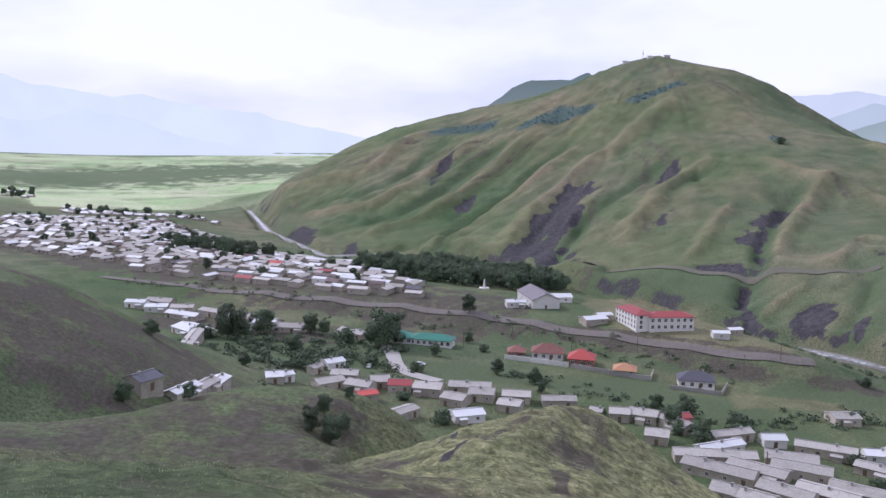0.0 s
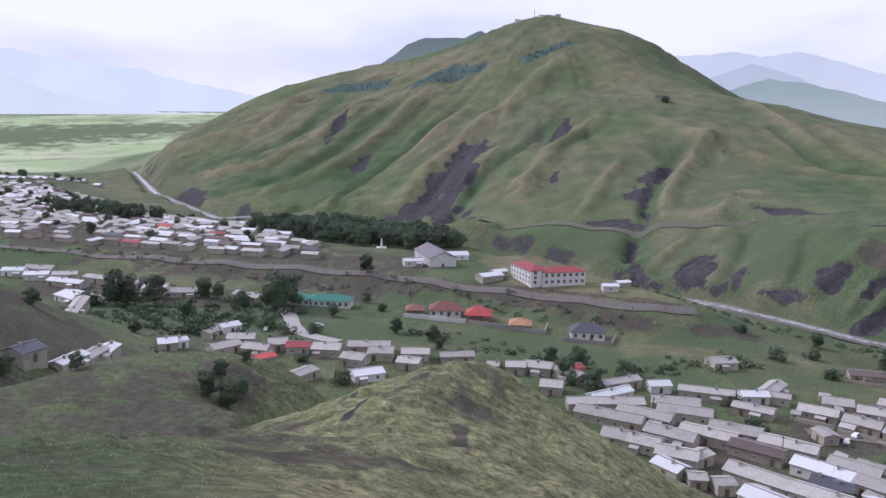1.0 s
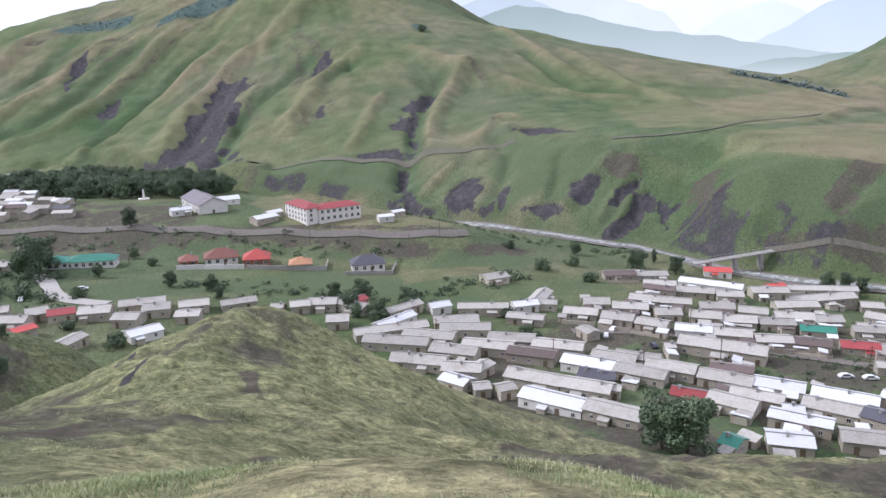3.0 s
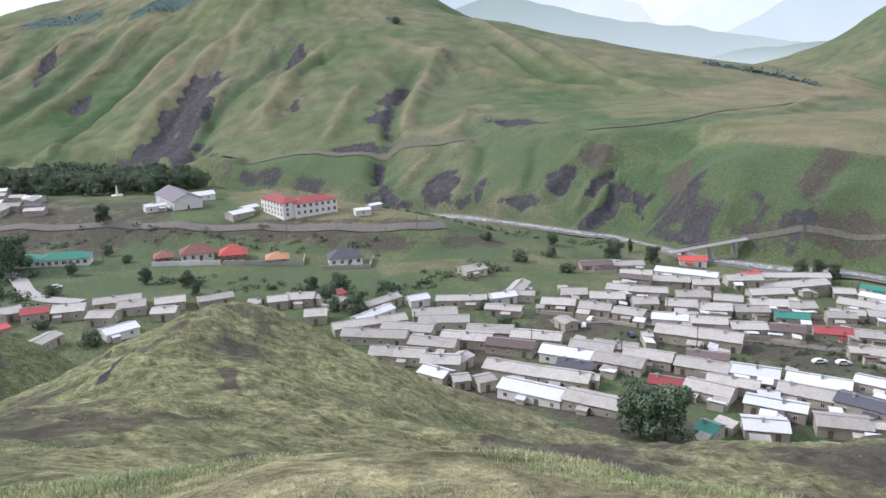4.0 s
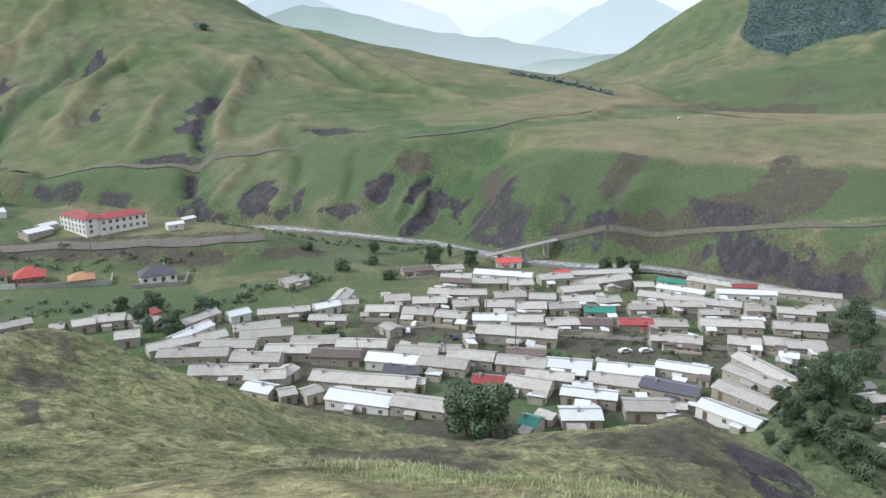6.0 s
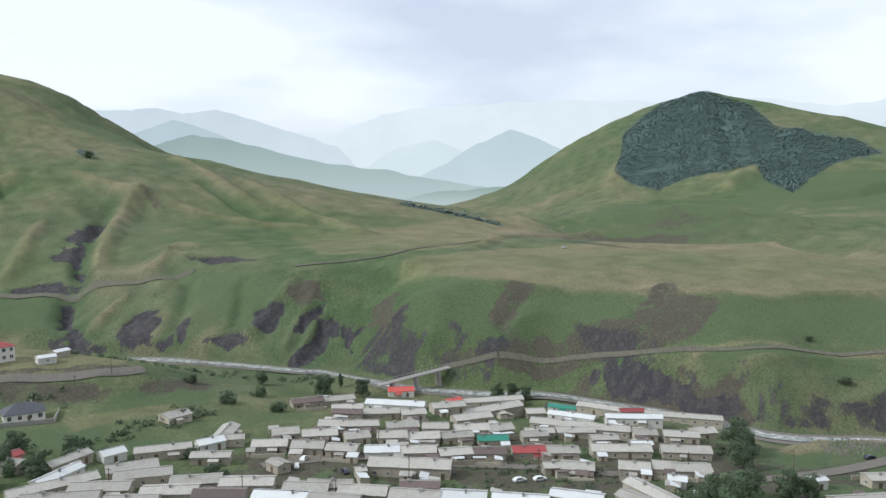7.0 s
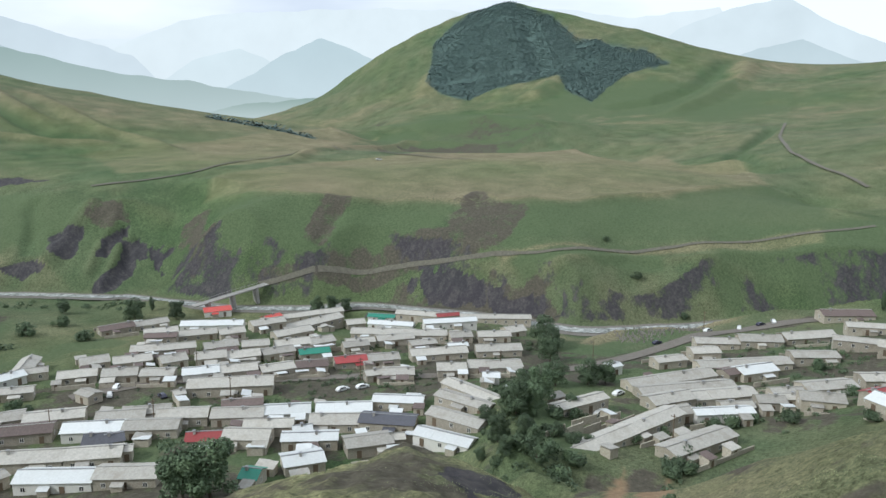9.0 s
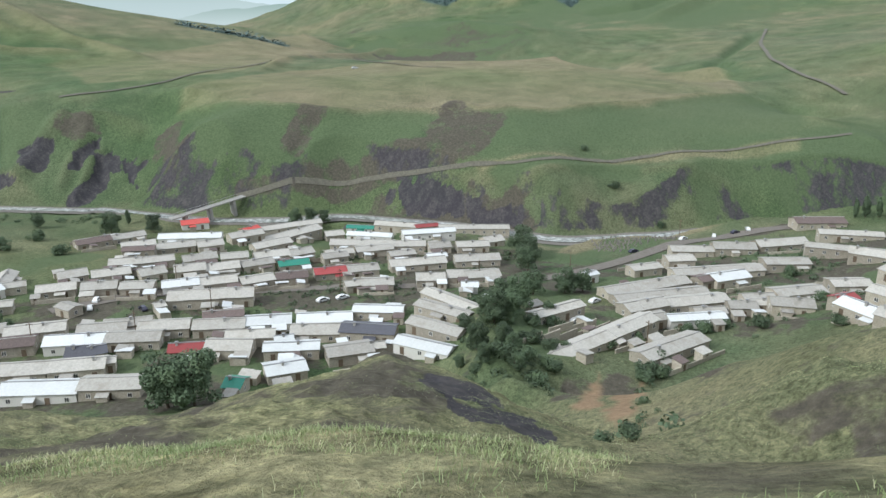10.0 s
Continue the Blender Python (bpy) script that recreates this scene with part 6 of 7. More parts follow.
def water_material():
    m, nodes, links, bsdf = fresh("shallow_river_water")
    pos = nodes.new("ShaderNodeNewGeometry").outputs["Position"]
    n = noise_node(nodes, links, pos, 0.35, 6.0, 0.7)
    links.new(ramp_node(nodes, links, n, [(0.35, (0.16, 0.17, 0.16)), (0.55, (0.42, 0.43, 0.42)), (0.72, (0.80, 0.80, 0.80))]), bsdf.inputs["Base Color"])
    bsdf.inputs["Roughness"].default_value = 0.18
    bump_node(nodes, links, bsdf, n, 0.6, 0.3)
    return m


MAT_WATER = water_material()
MAT_GRAVEL = weathered("river_gravel", (0.19, 0.175, 0.155), 0.95, 0, 0.25, 0.8, 0.4, 0.08)
RIVER_LINE = [(p[0], p[1]) for p in LANDFORM["river"]]
strip("gravel_bank", RIVER_LINE, 13.0, MAT_GRAVEL, 0.25, "grey gravel banks along the river", 0.5, "structure", "gravel")
strip("river", RIVER_LINE, 6.0, MAT_WATER, 0.55, "shallow white-grey mountain river", 0.5, "structure", "river")


# ---- bridge over the river ----
def bridge():
    a, b = Vector((254, 283, -103.2)), Vector((282.6, 274.8, -100.0))
    run = (b - a).length
    tilt = math.degrees(math.asin((b.z - a.z) / run))
    ob = empty("bridge", pose(a.x, a.y, a.z, 0, -tilt, math.degrees(math.atan2(b.y - a.y, b.x - a.x))), "narrow grey concrete and timber bridge over the river", "bridge")
    part("deck", boxes((-5, run + 4, -2.0, 2.0, -0.5, 0.0)), MAT_CONCRETE, ob)
    for x in (run * 0.08, run * 0.5, run * 0.92):
        part("pier", boxes((x - 0.7, x + 0.7, -1.8, 1.8, -9, -0.5)), MAT_CONCRETE, ob)
    for y in (-2.1, 2.1):
        rail = part("handrail", boxes((-2, run + 2, y - 0.06, y + 0.06, 1.0, 1.12)), MAT_METAL, ob)
        n = int(run / 2.2)
        for k in range(n + 1):
            x = run * k / n
            part("post", boxes((x - 0.06, x + 0.06, y - 0.06, y + 0.06, 0, 1.0)), MAT_METAL, rail)
    return ob


bridge()


# ---- masts and poles ----
def mast():
    x, y = 286.5, 1200.0
    ob = empty("radio_mast", pose(x, y, ground_at(x, y)), "thin lattice radio mast on the summit", "mast")
    h = 13.0
    for k in range(3):
        a = radians(120 * k)
        _m = boxes((0.6 * math.cos(a) - 0.1, 0.6 * math.cos(a) + 0.1, 0.6 * math.sin(a) - 0.1, 0.6 * math.sin(a) + 0.1, -2, h))
        part("leg", _m, MAT_METAL, ob)
    for k in range(7):
        part("brace", boxes((-0.65, 0.65, -0.65, 0.65, 1 + 1.7 * k, 1.12 + 1.7 * k)), MAT_METAL, ob)
    part("antenna", boxes((-0.07, 0.07, -0.07, 0.07, h, h + 3)), MAT_METAL, ob)
    return ob


mast()
for x, y in ((298, 1204), (322, 1203), (264, 1211)):
    house(x, y, 0, 8, 5, "w", "huts on the summit", 0)


def utility_pole(x, y, h=8.0):
    ob = empty("utility_pole", pose(x, y, ground_at(x, y), 0, 0, 30), "grey wooden utility pole with a crossarm", "pole", "utility poles")
    bm = bmesh.new()
    bmesh.ops.create_cone(bm, segments=7, radius1=0.16, radius2=0.11, depth=h + 1, matrix=Matrix.Translation((0, 0, h / 2 - 0.5)))
    part("post", bm, MAT_WOOD, ob)
    part("crossarm", boxes((-0.9, 0.9, -0.06, 0.06, h - 0.7, h - 0.55)), MAT_WOOD, ob)
    return ob


first_pole = utility_pole(11, 373)
for x, y in ((130, 338), (61, 367), (148, 344), (202, 153), (345, 77), (165, 174), (191, 48), (120, 195), (140, 178), (230, 116), (180, 205), (95, 225), (260, 95), (35, 385), (90, 362)):
    copy_thing(first_pole, pose(x, y, ground_at(x, y), 0, 0, (x * 7) % 180))


# ---- cars ----
def car(x, y, turn, paint, label):
    ob = empty("car", pose(x, y, ground_at(x, y) + 0.12, 0, 0, turn), label, "car", "parked cars")
    bm = bmesh.new()
    prof = [(-2.1, 0.25), (2.1, 0.25), (2.15, 0.7), (1.2, 0.85), (0.55, 1.38), (-1.2, 1.40), (-1.9, 0.92), (-2.15, 0.75)]
    left = [bm.verts.new((px, -0.82 if pz < 1 else -0.62, pz)) for px, pz in prof]
    right = [bm.verts.new((px, 0.82 if pz < 1 else 0.62, pz)) for px, pz in prof]
    bm.faces.new(left)
    bm.faces.new(right[::-1])
    for i in range(8):
        j = (i + 1) % 8
        bm.faces.new((left[j], left[i], right[i], right[j]))
    bmesh.ops.recalc_face_normals(bm, faces=bm.faces)
    part("body", bm, paint, ob)
    for s in (-1, 1):
        bm = bmesh.new()
        vs = [bm.verts.new(c) for c in ((-1.05, s * 0.70, 1.32), (0.45, s * 0.70, 1.30), (0.95, s * 0.83, 0.9), (-1.6, s * 0.83, 0.93))]
        bm.faces.new(vs)
        bmesh.ops.solidify(bm, geom=bm.faces[:], thickness=0.02)
        part("side_window", bm, MAT_DARK, ob)
        for wx in (-1.3, 1.3):
            bm = bmesh.new()
            bmesh.ops.create_cone(bm, cap_ends=True, segments=12, radius1=0.33, radius2=0.33, depth=0.22, matrix=Matrix.Translation((wx, s * 0.78, 0.3)) @ Matrix.Rotation(radians(90), 4, "X"))
            wheel = part("wheel", bm, MAT_DARK, ob)
            bm = bmesh.new()
            bmesh.ops.create_cone(bm, cap_ends=True, segments=10, radius1=0.19, radius2=0.17, depth=0.24, matrix=Matrix.Translation((wx, s * 0.79, 0.3)) @ Matrix.Rotation(radians(90), 4, "X"))
            part("rim", bm, MAT_METAL, wheel)
    return ob


MAT_WHITE_CAR = weathered("white_car_paint", (0.80, 0.80, 0.80), 0.25, 0, 0.03, 2.0, 0.05, 0.001)
MAT_DARK_CAR = weathered("dark_car_paint", (0.05, 0.05, 0.08), 0.25, 0, 0.1, 2.0, 0.05, 0.001)
for x, y, turn, dark in ((156, 231, 60, 0), (156, 215, 30, 0), (149.5, 210, 50, 0), (215, 170, -40, 0), (190, 151, -20, 0), (195, 147, -25, 0), (157, 195, 70, 1), (199.5, 70, -30, 0), (223, 73, -20, 0), (-8, 333, 0, 0), (-29, 327, 80, 0),
                         (488, 350, -40, 0), (300, 84, -25, 1), (330, 72, -20, 0), (342, 62, 10, 0), (350, 55, -30, 1), (356, 51, 20, 0)):
    car(x, y, turn, MAT_DARK_CAR if dark else MAT_WHITE_CAR, "dark saloon car parked on the dirt" if dark else "white saloon car parked on the dirt")


# ---- trees ----
def leaf_cloud(bm, blobs, count, leaf, rng, slot=0):
    """Small leaf sprays over the surface and inside of several rough lobes."""
    total = sum(b[3] ** 2 for b in blobs)
    for bx, by, bz, br, squash in blobs:
        for _ in range(int(count * br * br / total)):
            d = Vector((rng.gauss(0, 1), rng.gauss(0, 1), rng.gauss(0, 1))).normalized()
            r = br * (0.55 + 0.5 * rng.random() ** 0.5)
            c = Vector((bx + d.x * r, by + d.y * r, bz + d.z * r * squash))
            a = (d + Vector((rng.uniform(-0.8, 0.8), rng.uniform(-0.8, 0.8), rng.uniform(-0.2, 1.0)))).normalized()
            u = a.orthogonal().normalized()
            w = a.cross(u)
            s = leaf * rng.uniform(0.6, 1.3)
            t = rng.uniform(0, 6.28)
            p, q = u * math.cos(t) + w * math.sin(t), w * math.cos(t) - u * math.sin(t)
            vs = [bm.verts.new(c + p * s), bm.verts.new(c + q * s * 0.6 + a * s * 0.2), bm.verts.new(c - p * s), bm.verts.new(c - q * s * 0.6 - a * s * 0.15)]
            bm.faces.new(vs).material_index = slot


def trunk_mesh(h, r, limbs, rng):
    bm = bmesh.new()
    bmesh.ops.create_cone(bm, segments=7, radius1=r, radius2=r * 0.35, depth=h, matrix=Matrix.Translation((0, 0, h / 2 - 0.05 * h)))
    for _ in range(limbs):
        z, a = rng.uniform(0.4, 0.85) * h, rng.uniform(0, 6.28)
        reach = h * rng.uniform(0.25, 0.4)
        m = Matrix.Translation((0, 0, z)) @ Matrix.Rotation(a, 4, "Z") @ Matrix.Rotation(radians(rng.uniform(35, 60)), 4, "Y") @ Matrix.Translation((0, 0, reach / 2))
        bmesh.ops.create_cone(bm, segments=5, radius1=r * 0.4, radius2=r * 0.12, depth=reach, matrix=m)
    return bm


def tree_master(name, style, seed):
    """A tree one metre high, to be scaled; crown and trunk are parts."""
    rng = random.Random(seed)
    labels = {"broad": "spreading dark green broadleaf tree", "poplar": "tall narrow dark green poplar", "bush": "low rounded dark green bush"}
    ob = empty(name, pose(0, 0, -900), labels[style], "bush" if style == "bush" else "tree", {"broad": "village trees", "poplar": "poplars", "bush": "bushes"}[style])
    bm = bmesh.new()
    if style == "broad":
        blobs = [(0, 0, 0.60, 0.26, 1.2), (0, 0, 0.36, 0.26, 0.9)]
        for _ in range(13):
            a, z = rng.uniform(0, 6.28), rng.uniform(0.2, 0.86)
            r = rng.uniform(0.16, 0.34) * (1.15 - 0.7 * abs(z - 0.4))
            blobs.append((r * math.cos(a), r * math.sin(a), z, rng.uniform(0.09, 0.17), 0.9))
        leaf_cloud(bm, blobs, 5600, 0.022, rng)
        part("trunk", trunk_mesh(0.6, 0.025, 6, rng), MAT_BARK, ob)
    elif style == "poplar":
        blobs = [(rng.uniform(-0.04, 0.04), rng.uniform(-0.04, 0.04), 0.18 + 0.085 * k, 0.14 * math.sin(math.pi * (0.22 + 0.072 * k)) + 0.01, 1.2) for k in range(10)]
        leaf_cloud(bm, blobs, 3000, 0.024, rng)
        part("trunk", trunk_mesh(0.7, 0.02, 5, rng), MAT_BARK, ob)
    else:
        blobs = [(rng.uniform(-0.4, 0.4), rng.uniform(-0.4, 0.4), rng.uniform(0.25, 0.6), rng.uniform(0.22, 0.38), 0.9) for _ in range(7)]
        leaf_cloud(bm, blobs, 1100, 0.06, rng)
        part("stem", trunk_mesh(0.5, 0.03, 5, rng), MAT_BARK, ob)
    part("crown", bm, MAT_LEAF, ob)
    return ob


rng = random.Random(11)
TREES = {s: [tree_master("bush" if s == "bush" else "poplar_tree" if s == "poplar" else "tree", s, 20 + 7 * k + len(s)) for k in range(4 if s == "broad" else 2)] for s in ("broad", "poplar", "bush")}


def plant(style, x, y, h):
    m = pose(x, y, ground_at(x, y) - 0.02 * h, 0, 0, rng.uniform(0, 360))
    ob = copy_thing(rng.choice(TREES[style]), m)
    ob.scale = (h * rng.uniform(0.85, 1.2), h * rng.uniform(0.85, 1.2), h)


for x, y, h in BROADLEAF + BROADLEAF_WEST + RAVINE_TREES:
    plant("broad", x, y, h)
for x, y, h in POPLAR:
    plant("poplar", x, y, h)
for x, y, h in BUSH + BUSH_WEST + BUSH_RAVINE:
    plant("bush", x, y, h)
for x, y in scatter(WOOD, 11.0, rng, 0.4):
    plant("broad", x, y, rng.uniform(11, 16))
for x, y in scatter(PARK_TREES, 15.0, rng, 0.4):
    plant("broad", x, y, rng.uniform(11, 17))
for x, y in scatter(UPPER_VILLAGE, 40.0, rng, 0.45):
    plant("broad", x + 7, y + 7, rng.uniform(6, 10))
for poly in (HAMLET_ROW, FAR_HAMLET):
    for x, y in scatter(poly, 38.0, rng, 0.45):
        plant("broad", x, y, rng.uniform(9, 15))
for rows in (MAIN_STREET, NEAR_ROWS, NEAR_ROWS_EAST, MIDDLE_ROWS, NORTH_ROWS, WEST_ROWS, WEST_ROWS_UPPER, EAST_QUARTER, EAST_QUARTER_FAR, BENCH_ROWS, LANE_ROWS):
    for x, y, turn, l, d, k in rows:
        # a garden shrub or two behind each house
        if rng.random() < 0.45:
            a = radians(turn + 90)
            s = 1 if math.cos(a) * x + math.sin(a) * y > 0 else -1
            o = d / 2 + 2.2
            plant("bush", x + s * math.cos(a) * o + rng.uniform(-0.3, 0.3) * l, y + s * math.sin(a) * o, rng.uniform(1.6, 2.8))
for group in TREES.values():
    for ob in group:
        for o in list(ob.children_recursive) + [ob]:
            bpy.data.objects.remove(o)


def wood_stuff(name, poly, step, size, label, seed, tall=1.6, mat=MAT_HAZED_WOODLAND):
    rng = random.Random(seed)
    bm = bmesh.new()
    spots = scatter(poly, step, rng, 0.5)
    levels = height(np.array([p[0] for p in spots]), np.array([p[1] for p in spots])).tolist()
    for (x, y), z in zip(spots, levels):
        s = size * rng.uniform(0.6, 1.3)
        for _ in range(7):
            d = Vector((rng.gauss(0, 0.7), rng.gauss(0, 0.7), rng.uniform(0, tall)))
            c = Vector((x, y, z)) + d * s
            a = Vector((rng.uniform(-0.6, 0.6), rng.uniform(-0.6, 0.6), 1.0)).normalized()
            u = a.orthogonal().normalized() * s * 0.55
            w = a.cross(u)
            bm.faces.new([bm.verts.new(c + u), bm.verts.new(c + w), bm.verts.new(c - u), bm.verts.new(c - w)])
    ob = part(name, bm, mat)
    return tagged(ob, label, "wood", kind="stuff")


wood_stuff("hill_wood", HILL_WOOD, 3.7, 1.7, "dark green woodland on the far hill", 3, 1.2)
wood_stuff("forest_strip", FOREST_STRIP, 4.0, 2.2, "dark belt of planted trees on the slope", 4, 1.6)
for outline in SCRUB.values():
    wood_stuff("crest_scrub", outline, 4.5, 1.2, "low dark scrub high on the mountain", 6, 0.5, MAT_LEAF)


# scrub on the banks and in the gardens
def bank_scrub(name, line, width, count, size, label, seed):
    rng = random.Random(seed)
    bm = bmesh.new()
    for _ in range(count):
        k = rng.randrange(len(line) - 1)
        f, o = rng.random(), rng.gauss(0, 0.4) * width
        (x0, y0), (x1, y1) = line[k], line[k + 1]
        run = math.hypot(x1 - x0, y1 - y0)
        x, y = x0 + (x1 - x0) * f - (y1 - y0) / run * o, y0 + (y1 - y0) * f + (x1 - x0) / run * o
        s = size * rng.uniform(0.4, 1.3)
        z = ground_at(x, y)
        leaf_cloud(bm, [(x, y, z + s * 0.3, s * 0.6, 0.8), (x + s * 0.5, y + s * 0.2, z + s * 0.2, s * 0.45, 0.8)], 46, s * 0.17, rng)
    return tagged(part(name, bm, MAT_LEAF), label, "scrub", kind="stuff")


bank_scrub("bank_scrub", [(-190, 485), (-130, 478), (-77, 448), (-24, 410), (24, 405), (60, 380), (90, 357), (128, 338)], 12, 150, 2.4, "low dark scrub on the bank below the terrace road", 21)
bank_scrub("bench_scrub", [(-110, 385), (-80, 370), (-50, 360), (-30, 340), (-45, 322), (-65, 330), (-90, 355)], 34, 300, 3.0, "dense dark bushes in the hollow by the lane", 22)
bank_scrub("field_scrub", [(25, 325), (60, 305), (85, 285), (110, 275), (140, 290), (165, 300)], 12, 110, 2.6, "dark bushes along the edge of the fields", 23)
bank_scrub("river_scrub", [(150, 400), (190, 380), (225, 345), (250, 310)], 14, 90, 2.2, "dark bushes along the near bank of the river", 24)
bank_scrub("ravine_scrub", [(135, 57), (155, 72), (180, 84), (215, 105), (245, 125), (280, 125)], 10, 170, 2.0, "tangled dark bushes along the ravine", 25)
bank_scrub("ravine_edge_scrub", RAVINE_EDGE, 4, 40, 1.2, "dark bushes at the bottom of the ravine", 28)
bank_scrub("ravine_side_scrub", RAVINE_SIDE, 4, 60, 1.4, "dark bushes up the side of the ravine", 29)
bank_scrub("garden_scrub", [(130, 190), (165, 165), (200, 130), (215, 150), (180, 200), (215, 215), (250, 180), (270, 150)], 34, 420, 1.5, "small garden bushes between the houses", 26)
bank_scrub("east_garden_scrub", [(215, 45), (240, 25), (270, 20), (300, 25), (330, 20), (280, 60)], 24, 260, 1.7, "small garden bushes past the ravine", 27)


# ---- graves ----
def cemetery():
    rng = random.Random(9)
    bm = bmesh.new()
    box(bm, -0.35, 0.35, -0.1, 0.1, -0.3, 1.2)
    for v in bm.verts:
        if v.co.z > 1:
            v.co.x *= 0.75
    mesh = bpy.data.meshes.new("gravestone")
    bm.to_mesh(mesh)
    bm.free()
    mesh.materials.append(weathered("gravestone_grey", (0.27, 0.25, 0.23), 0.9, 0, 0.3, 4.0, 0.3, 0.02))
    for x, y in scatter(CEMETERY, 2.3, rng, 0.35)[:260]:
        ob = new("gravestone", mesh)
        ob.matrix_world = pose(x, y, ground_at(x, y), rng.uniform(-6, 6), rng.uniform(-6, 6), -65 + rng.uniform(-15, 15)) @ Matrix.Scale(rng.uniform(0.5, 1.1), 4)
        tagged(ob, "weathered grey upright gravestone in the grass", "gravestone", "gravestones")


cemetery()

# ---- grass close by ----
def grass(name, count, near, far, tall, seed, label, lo=-40, hi=100):
    rng = np.random.default_rng(seed)
    r = np.sqrt(rng.uniform(near ** 2, far ** 2, count))
    t = np.radians(rng.uniform(lo, hi, count))
    x, y = r * np.sin(t), r * np.cos(t)
    clump = fbm(x, y, 2.2, 3, 71) + 0.4 * fbm(x, y, 9, 2, 73)
    worn = strokes(x, y, SOIL + SOIL_MORE + SOIL_REST, 9.0, 47)
    keep = clump + rng.uniform(-0.5, 0.5, count) > 0.8 * worn - 0.12
    x, y, clump = x[keep], y[keep], clump[keep]
    z = height(x, y) - 0.02
    n = len(x)
    h = tall * rng.uniform(0.45, 1.15, n) * (0.8 + 0.5 * np.clip(clump, 0, 1))
    a = rng.uniform(0, 6.28, n)
    lean = rng.uniform(0.2, 1.0, n) * h
    b = rng.uniform(0, 6.28, n)
    w = h * 0.022 + 0.0028 * (r[keep] / 8)
    px, py = np.cos(a) * w, np.sin(a) * w
    lx, ly = np.cos(b) * lean, np.sin(b) * lean
    v = np.stack([np.stack([x - px, y - py, z], 1), np.stack([x + px, y + py, z], 1), np.stack([x + lx * 0.4 + px * 0.7, y + ly * 0.4 + py * 0.7, z + h * 0.6], 1),
                  np.stack([x + lx * 0.4 - px * 0.7, y + ly * 0.4 - py * 0.7, z + h * 0.6], 1), np.stack([x + lx, y + ly, z + h * 0.95], 1)], 1).reshape(-1, 3)
    i = np.arange(n) * 5
    faces = np.stack([i, i + 1, i + 2, i + 3], 1).tolist() + np.stack([i + 3, i + 2, i + 4], 1).tolist()
    mesh = bpy.data.meshes.new(name)
    mesh.from_pydata(v.tolist(), [], faces)
    mesh.materials.append(MAT_BLADE)
    return tagged(new(name, mesh), label, "grass", kind="stuff")


def blade_material():
    m, nodes, links, bsdf = fresh("dry_grass_blades")
    geo = nodes.new("ShaderNodeNewGeometry")
    patch = noise_node(nodes, links, geo.outputs["Position"], 0.5, 4.0)
    col = ramp_node(nodes, links, geo.outputs["Random Per Island"], [(0.0, (0.19, 0.24, 0.11)), (0.45, (0.31, 0.36, 0.18)), (0.75, (0.40, 0.42, 0.25)), (1.0, (0.50, 0.47, 0.33))])
    tone = ramp_node(nodes, links, patch, [(0.35, (0.75, 0.85, 0.7)), (0.65, (1.15, 1.1, 1.05))])
    links.new(mix_node(nodes, links, 1.0, col, tone, "MULTIPLY"), bsdf.inputs["Base Color"])
    bsdf.inputs["Roughness"].default_value = 0.8
    return m


MAT_BLADE = blade_material()
grass("grass", 210000, 2.2, 13.0, 0.11, 1, "pale green and straw-coloured grass on the brow")
grass("hill_grass", 200000, 13.0, 80.0, 0.085, 2, "thin tufts of dry grass on the knolls")


# ---- distant hazy ranges: glowing backdrops with the haze in their colour ----
def range_material(name, color, top, dist):
    m = bpy.data.materials.new(name)
    m.use_nodes = True
    nodes, links = m.node_tree.nodes, m.node_tree.links
    nodes.clear()
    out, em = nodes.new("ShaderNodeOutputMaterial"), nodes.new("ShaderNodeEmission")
    pos = nodes.new("ShaderNodeNewGeometry").outputs["Position"]
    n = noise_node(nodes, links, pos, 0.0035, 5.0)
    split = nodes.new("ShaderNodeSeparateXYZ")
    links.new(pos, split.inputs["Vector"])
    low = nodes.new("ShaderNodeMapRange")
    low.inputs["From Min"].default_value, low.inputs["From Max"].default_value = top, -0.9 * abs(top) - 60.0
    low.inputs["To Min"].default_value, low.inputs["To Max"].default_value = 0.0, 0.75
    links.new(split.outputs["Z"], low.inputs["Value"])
    # haze put into the colour: whiter with distance, misted towards the foot
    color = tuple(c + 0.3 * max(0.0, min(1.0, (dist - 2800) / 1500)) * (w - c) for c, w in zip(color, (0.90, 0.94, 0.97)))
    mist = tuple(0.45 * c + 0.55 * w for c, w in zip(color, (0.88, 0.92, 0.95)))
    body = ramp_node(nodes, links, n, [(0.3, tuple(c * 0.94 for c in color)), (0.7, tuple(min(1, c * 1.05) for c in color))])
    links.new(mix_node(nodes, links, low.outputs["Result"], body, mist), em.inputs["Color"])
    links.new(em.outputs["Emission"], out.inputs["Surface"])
    return m


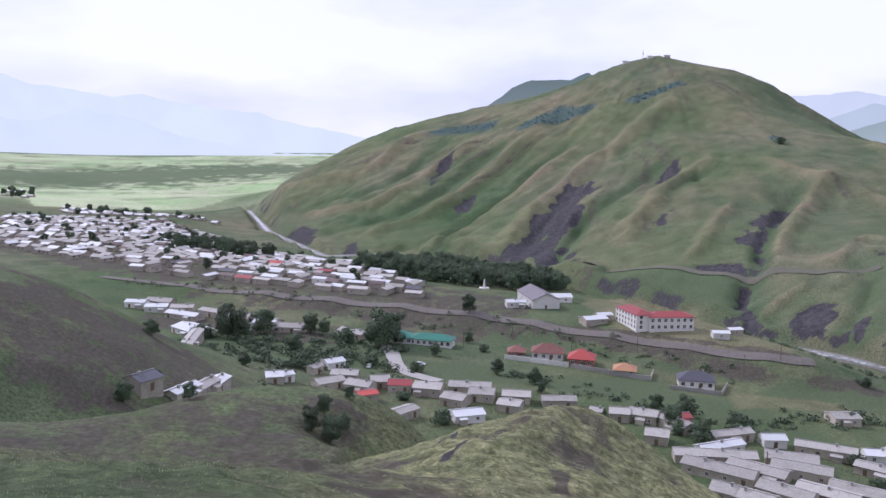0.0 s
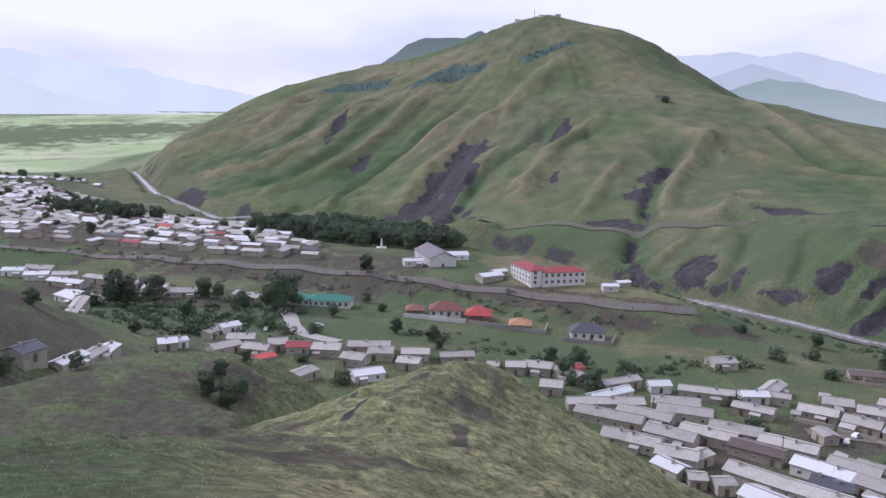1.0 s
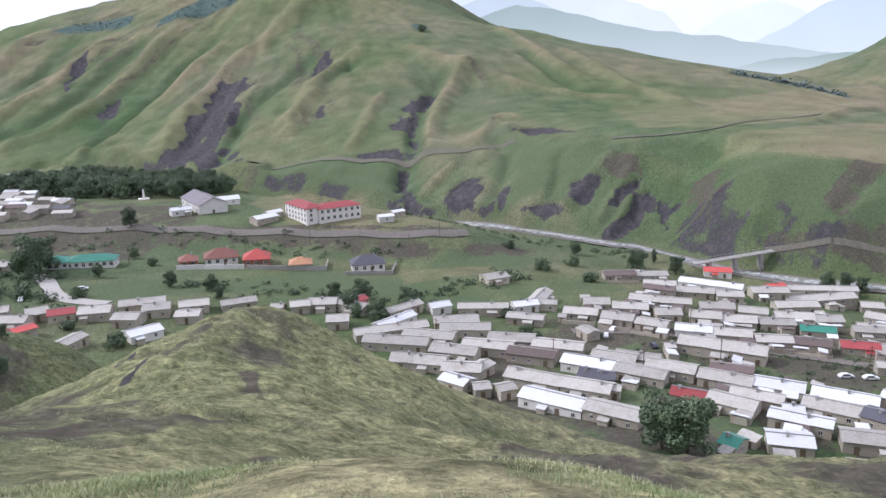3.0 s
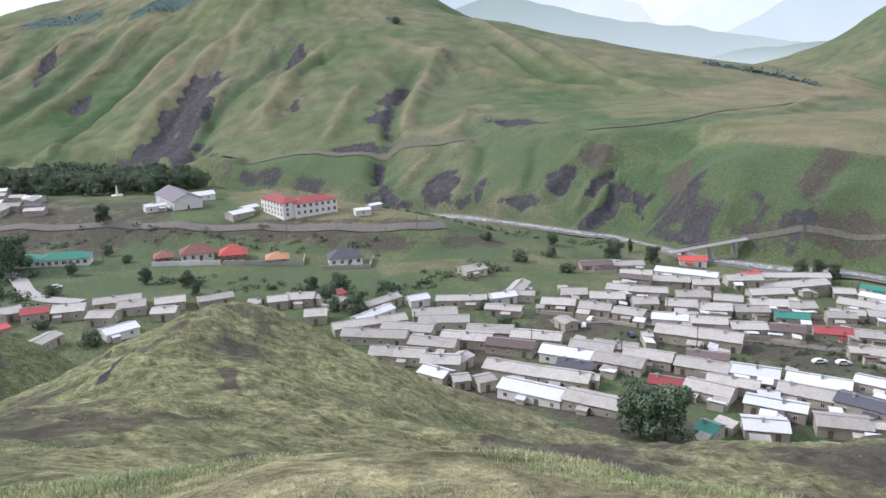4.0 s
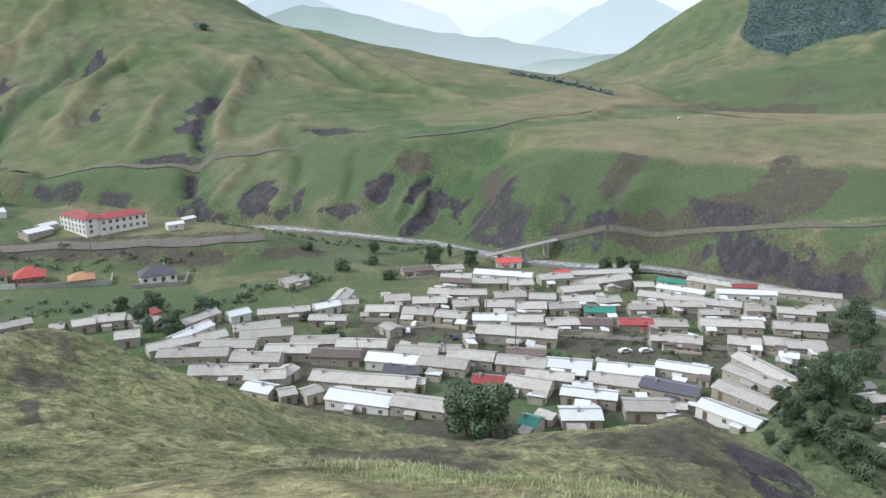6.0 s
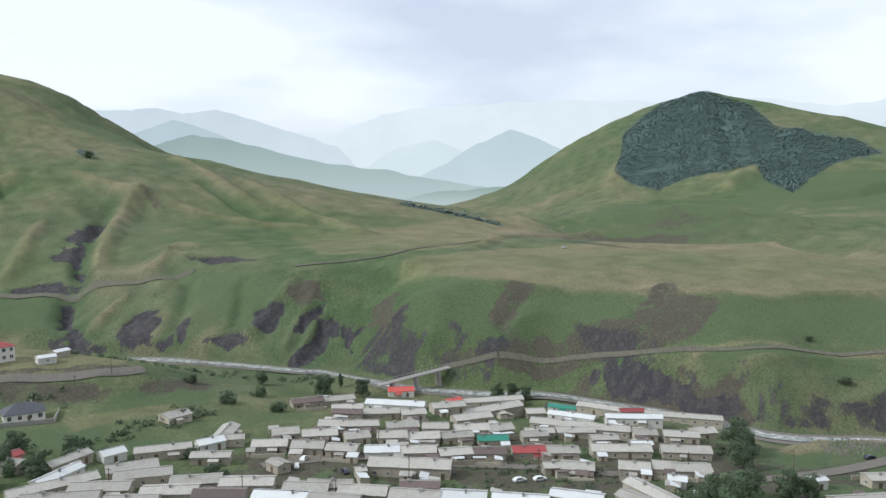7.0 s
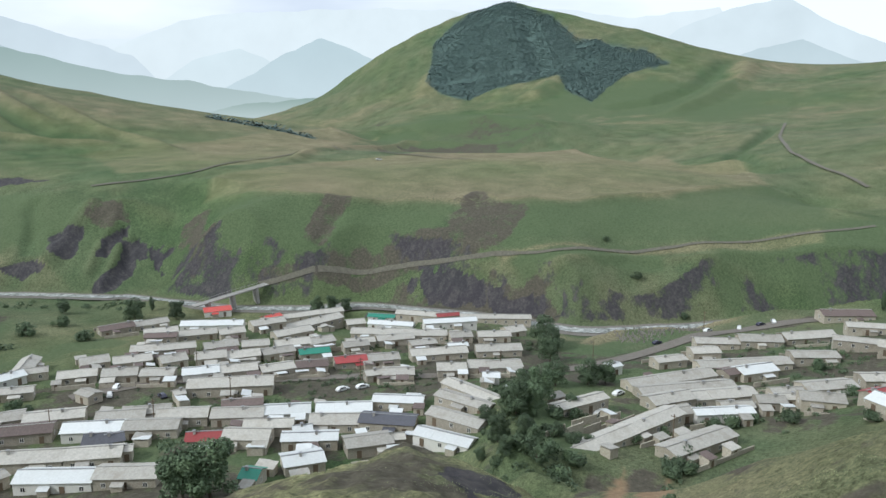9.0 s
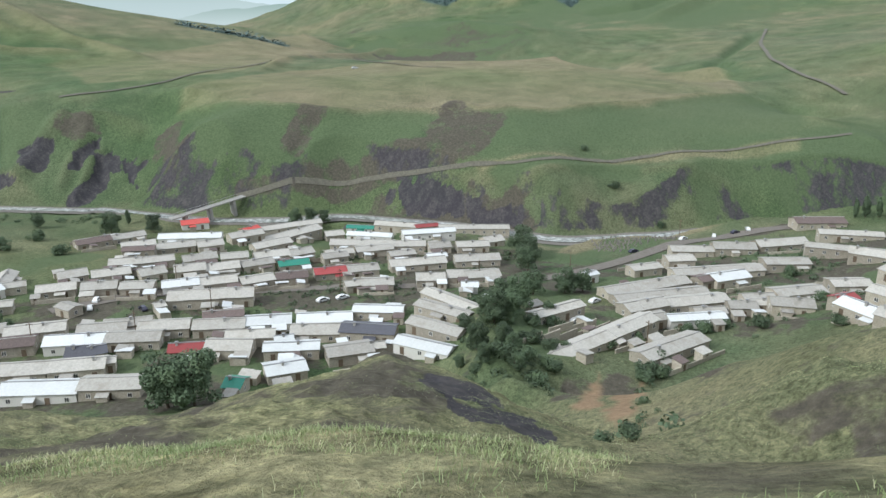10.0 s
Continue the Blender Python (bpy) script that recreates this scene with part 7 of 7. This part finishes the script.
def far_range(line, dist, color, seed):
    """A glowing backdrop ridge or band of haze: bearing and rise in degrees along its crest, at one distance."""
    line = [(line[0][0] - 6, -5.0)] + list(line) + [(line[-1][0] + 6, -5.0)]
    b = np.arange(line[0][0], line[-1][0] + 0.01, 0.2)
    e = np.interp(b, [p[0] for p in line], [p[1] for p in line])
    e = e + fbm(b * 10, b * 0 + seed, 14, 4, seed) * 0.18
    rows = []
    for k, (scale, back) in enumerate(((1.0, 0.0), (0.45, -0.006), (0.0, -0.015))):
        d = dist * (1 + back)
        z = dist * np.tan(np.radians(e)) * scale + (-260.0) * (1 - scale)
        z = z + (fbm(b * 9, b * 0 + 3.1 * k, 11, 3, seed + k) * 25 if k else 0)
        rows.append(np.stack([d * np.sin(np.radians(b)), d * np.cos(np.radians(b)), z], 1))
    n = len(b)
    verts = np.concatenate(rows)
    faces = [(k * n + i, k * n + i + 1, (k + 1) * n + i + 1, (k + 1) * n + i) for k in range(2) for i in range(n - 1)]
    mesh = bpy.data.meshes.new("backdrop")
    mesh.from_pydata(verts.tolist(), [], faces)
    mesh.polygons.foreach_set("use_smooth", [True] * len(faces))
    mesh.materials.append(range_material("haze_glow_backdrop", color, dist * math.tan(radians(max(p[1] for p in line))), dist))
    tagged(new("backdrop", mesh), "glowing blue-grey backdrop of hazy ranges and haze bands in the distance", "mountains", kind="structure")

for line, dist, color, seed in (
    # the first two are added bands of pale haze, without a mountain
    ([(-34, -0.55), (-24, -0.7), (-14, -0.8), (-4, -1.0)], 4300, (0.70, 0.83, 0.72), 15),
    ([(14, 1.6), (30, 1.9), (42, 2.3), (55, 2.6), (70, 2.4), (84, 2.0), (96, 1.5)], 4880, (0.84, 0.88, 0.93), 12),
    ([(-31.6, 4.21), (-28.2, 3.76), (-26.3, 3.24), (-24.1, 2.84), (-21.8, 2.58), (-20.1, 2.89), (-18.4, 2.40), (-15.5, 2.11), (-12.2, 1.63), (-8.8, 0.94), (-4.1, 0.05)], 4750, (0.76, 0.87, 0.94), 1),
    ([(-31.8, 2.26), (-28.3, 1.21), (-26.4, 0.92), (-23.8, 1.87), (-21.2, 1.41), (-17.7, 0.20), (-13.7, -0.56), (-8.8, -1.19)], 4300, (0.72, 0.84, 0.88), 2),
    ([(2.9, 2.49), (4.7, 3.85), (6.0, 4.32), (8.7, 4.38), (9.8, 4.83), (10.6, 4.46), (13.3, 2.97)], 2100, (0.15, 0.205, 0.19), 3),
    ([(18.5, 2.04), (20.4, 2.95), (22.6, 3.27), (25.1, 3.39), (26.5, 3.61), (28.2, 3.20), (30.3, 3.62), (31.7, 3.29), (34.6, 2.41), (38.4, 1.24)], 4700, (0.62, 0.69, 0.76), 4),
    ([(22.2, 1.02), (25.1, 1.86), (27.5, 2.85), (28.9, 2.59), (31.3, 1.61), (34.6, 0.70), (38.3, -0.23), (43.0, -1.38)], 3600, (0.46, 0.55, 0.60), 5),
    ([(32.3, -1.40), (36.1, 0.91), (38.4, 2.17), (41.5, 3.48), (45.4, 4.11), (50.1, 4.33), (55.2, 4.53), (60.9, 4.31), (66.4, 4.50), (71.6, 3.96), (76.9, 4.50)], 4800, (0.84, 0.89, 0.93), 6),
    ([(39.9, -0.61), (42.2, 0.97), (45.0, 1.77), (46.9, 1.08), (49.3, -0.16)], 4200, (0.70, 0.78, 0.82), 7),
    ([(43.0, -1.38), (45.4, -0.18), (48.1, 1.48), (50.5, 2.51), (52.5, 1.82), (55.2, 0.66), (57.2, -0.49)], 3300, (0.54, 0.64, 0.68), 8),
    ([(72.3, 1.46), (74.4, 3.27), (77.8, 4.45), (80.8, 5.07), (82.8, 3.84), (86.6, 2.27), (90.6, 1.10)], 4700, (0.72, 0.79, 0.84), 9),
    ([(77.4, 1.11), (79.4, 1.99), (82.0, 2.43), (84.6, 1.45), (86.8, 0.84), (92.1, 0.46)], 3800, (0.54, 0.63, 0.67), 10),
    ([(26.1, 1.08), (28.8, 1.93), (31.3, 1.53), (34.6, 0.70), (37.6, 0.08), (41.4, -0.29), (45.4, -1.05), (49.3, -1.54), (53.3, -2.10)], 2700, (0.36, 0.45, 0.43), 13),
    ([(39.9, -3.04), (43.8, -2.16), (47.7, -1.67), (50.9, -1.33), (54.1, -1.90), (57.2, -2.84)], 2300, (0.31, 0.40, 0.36), 14),
):
    far_range(line, dist, color, seed)
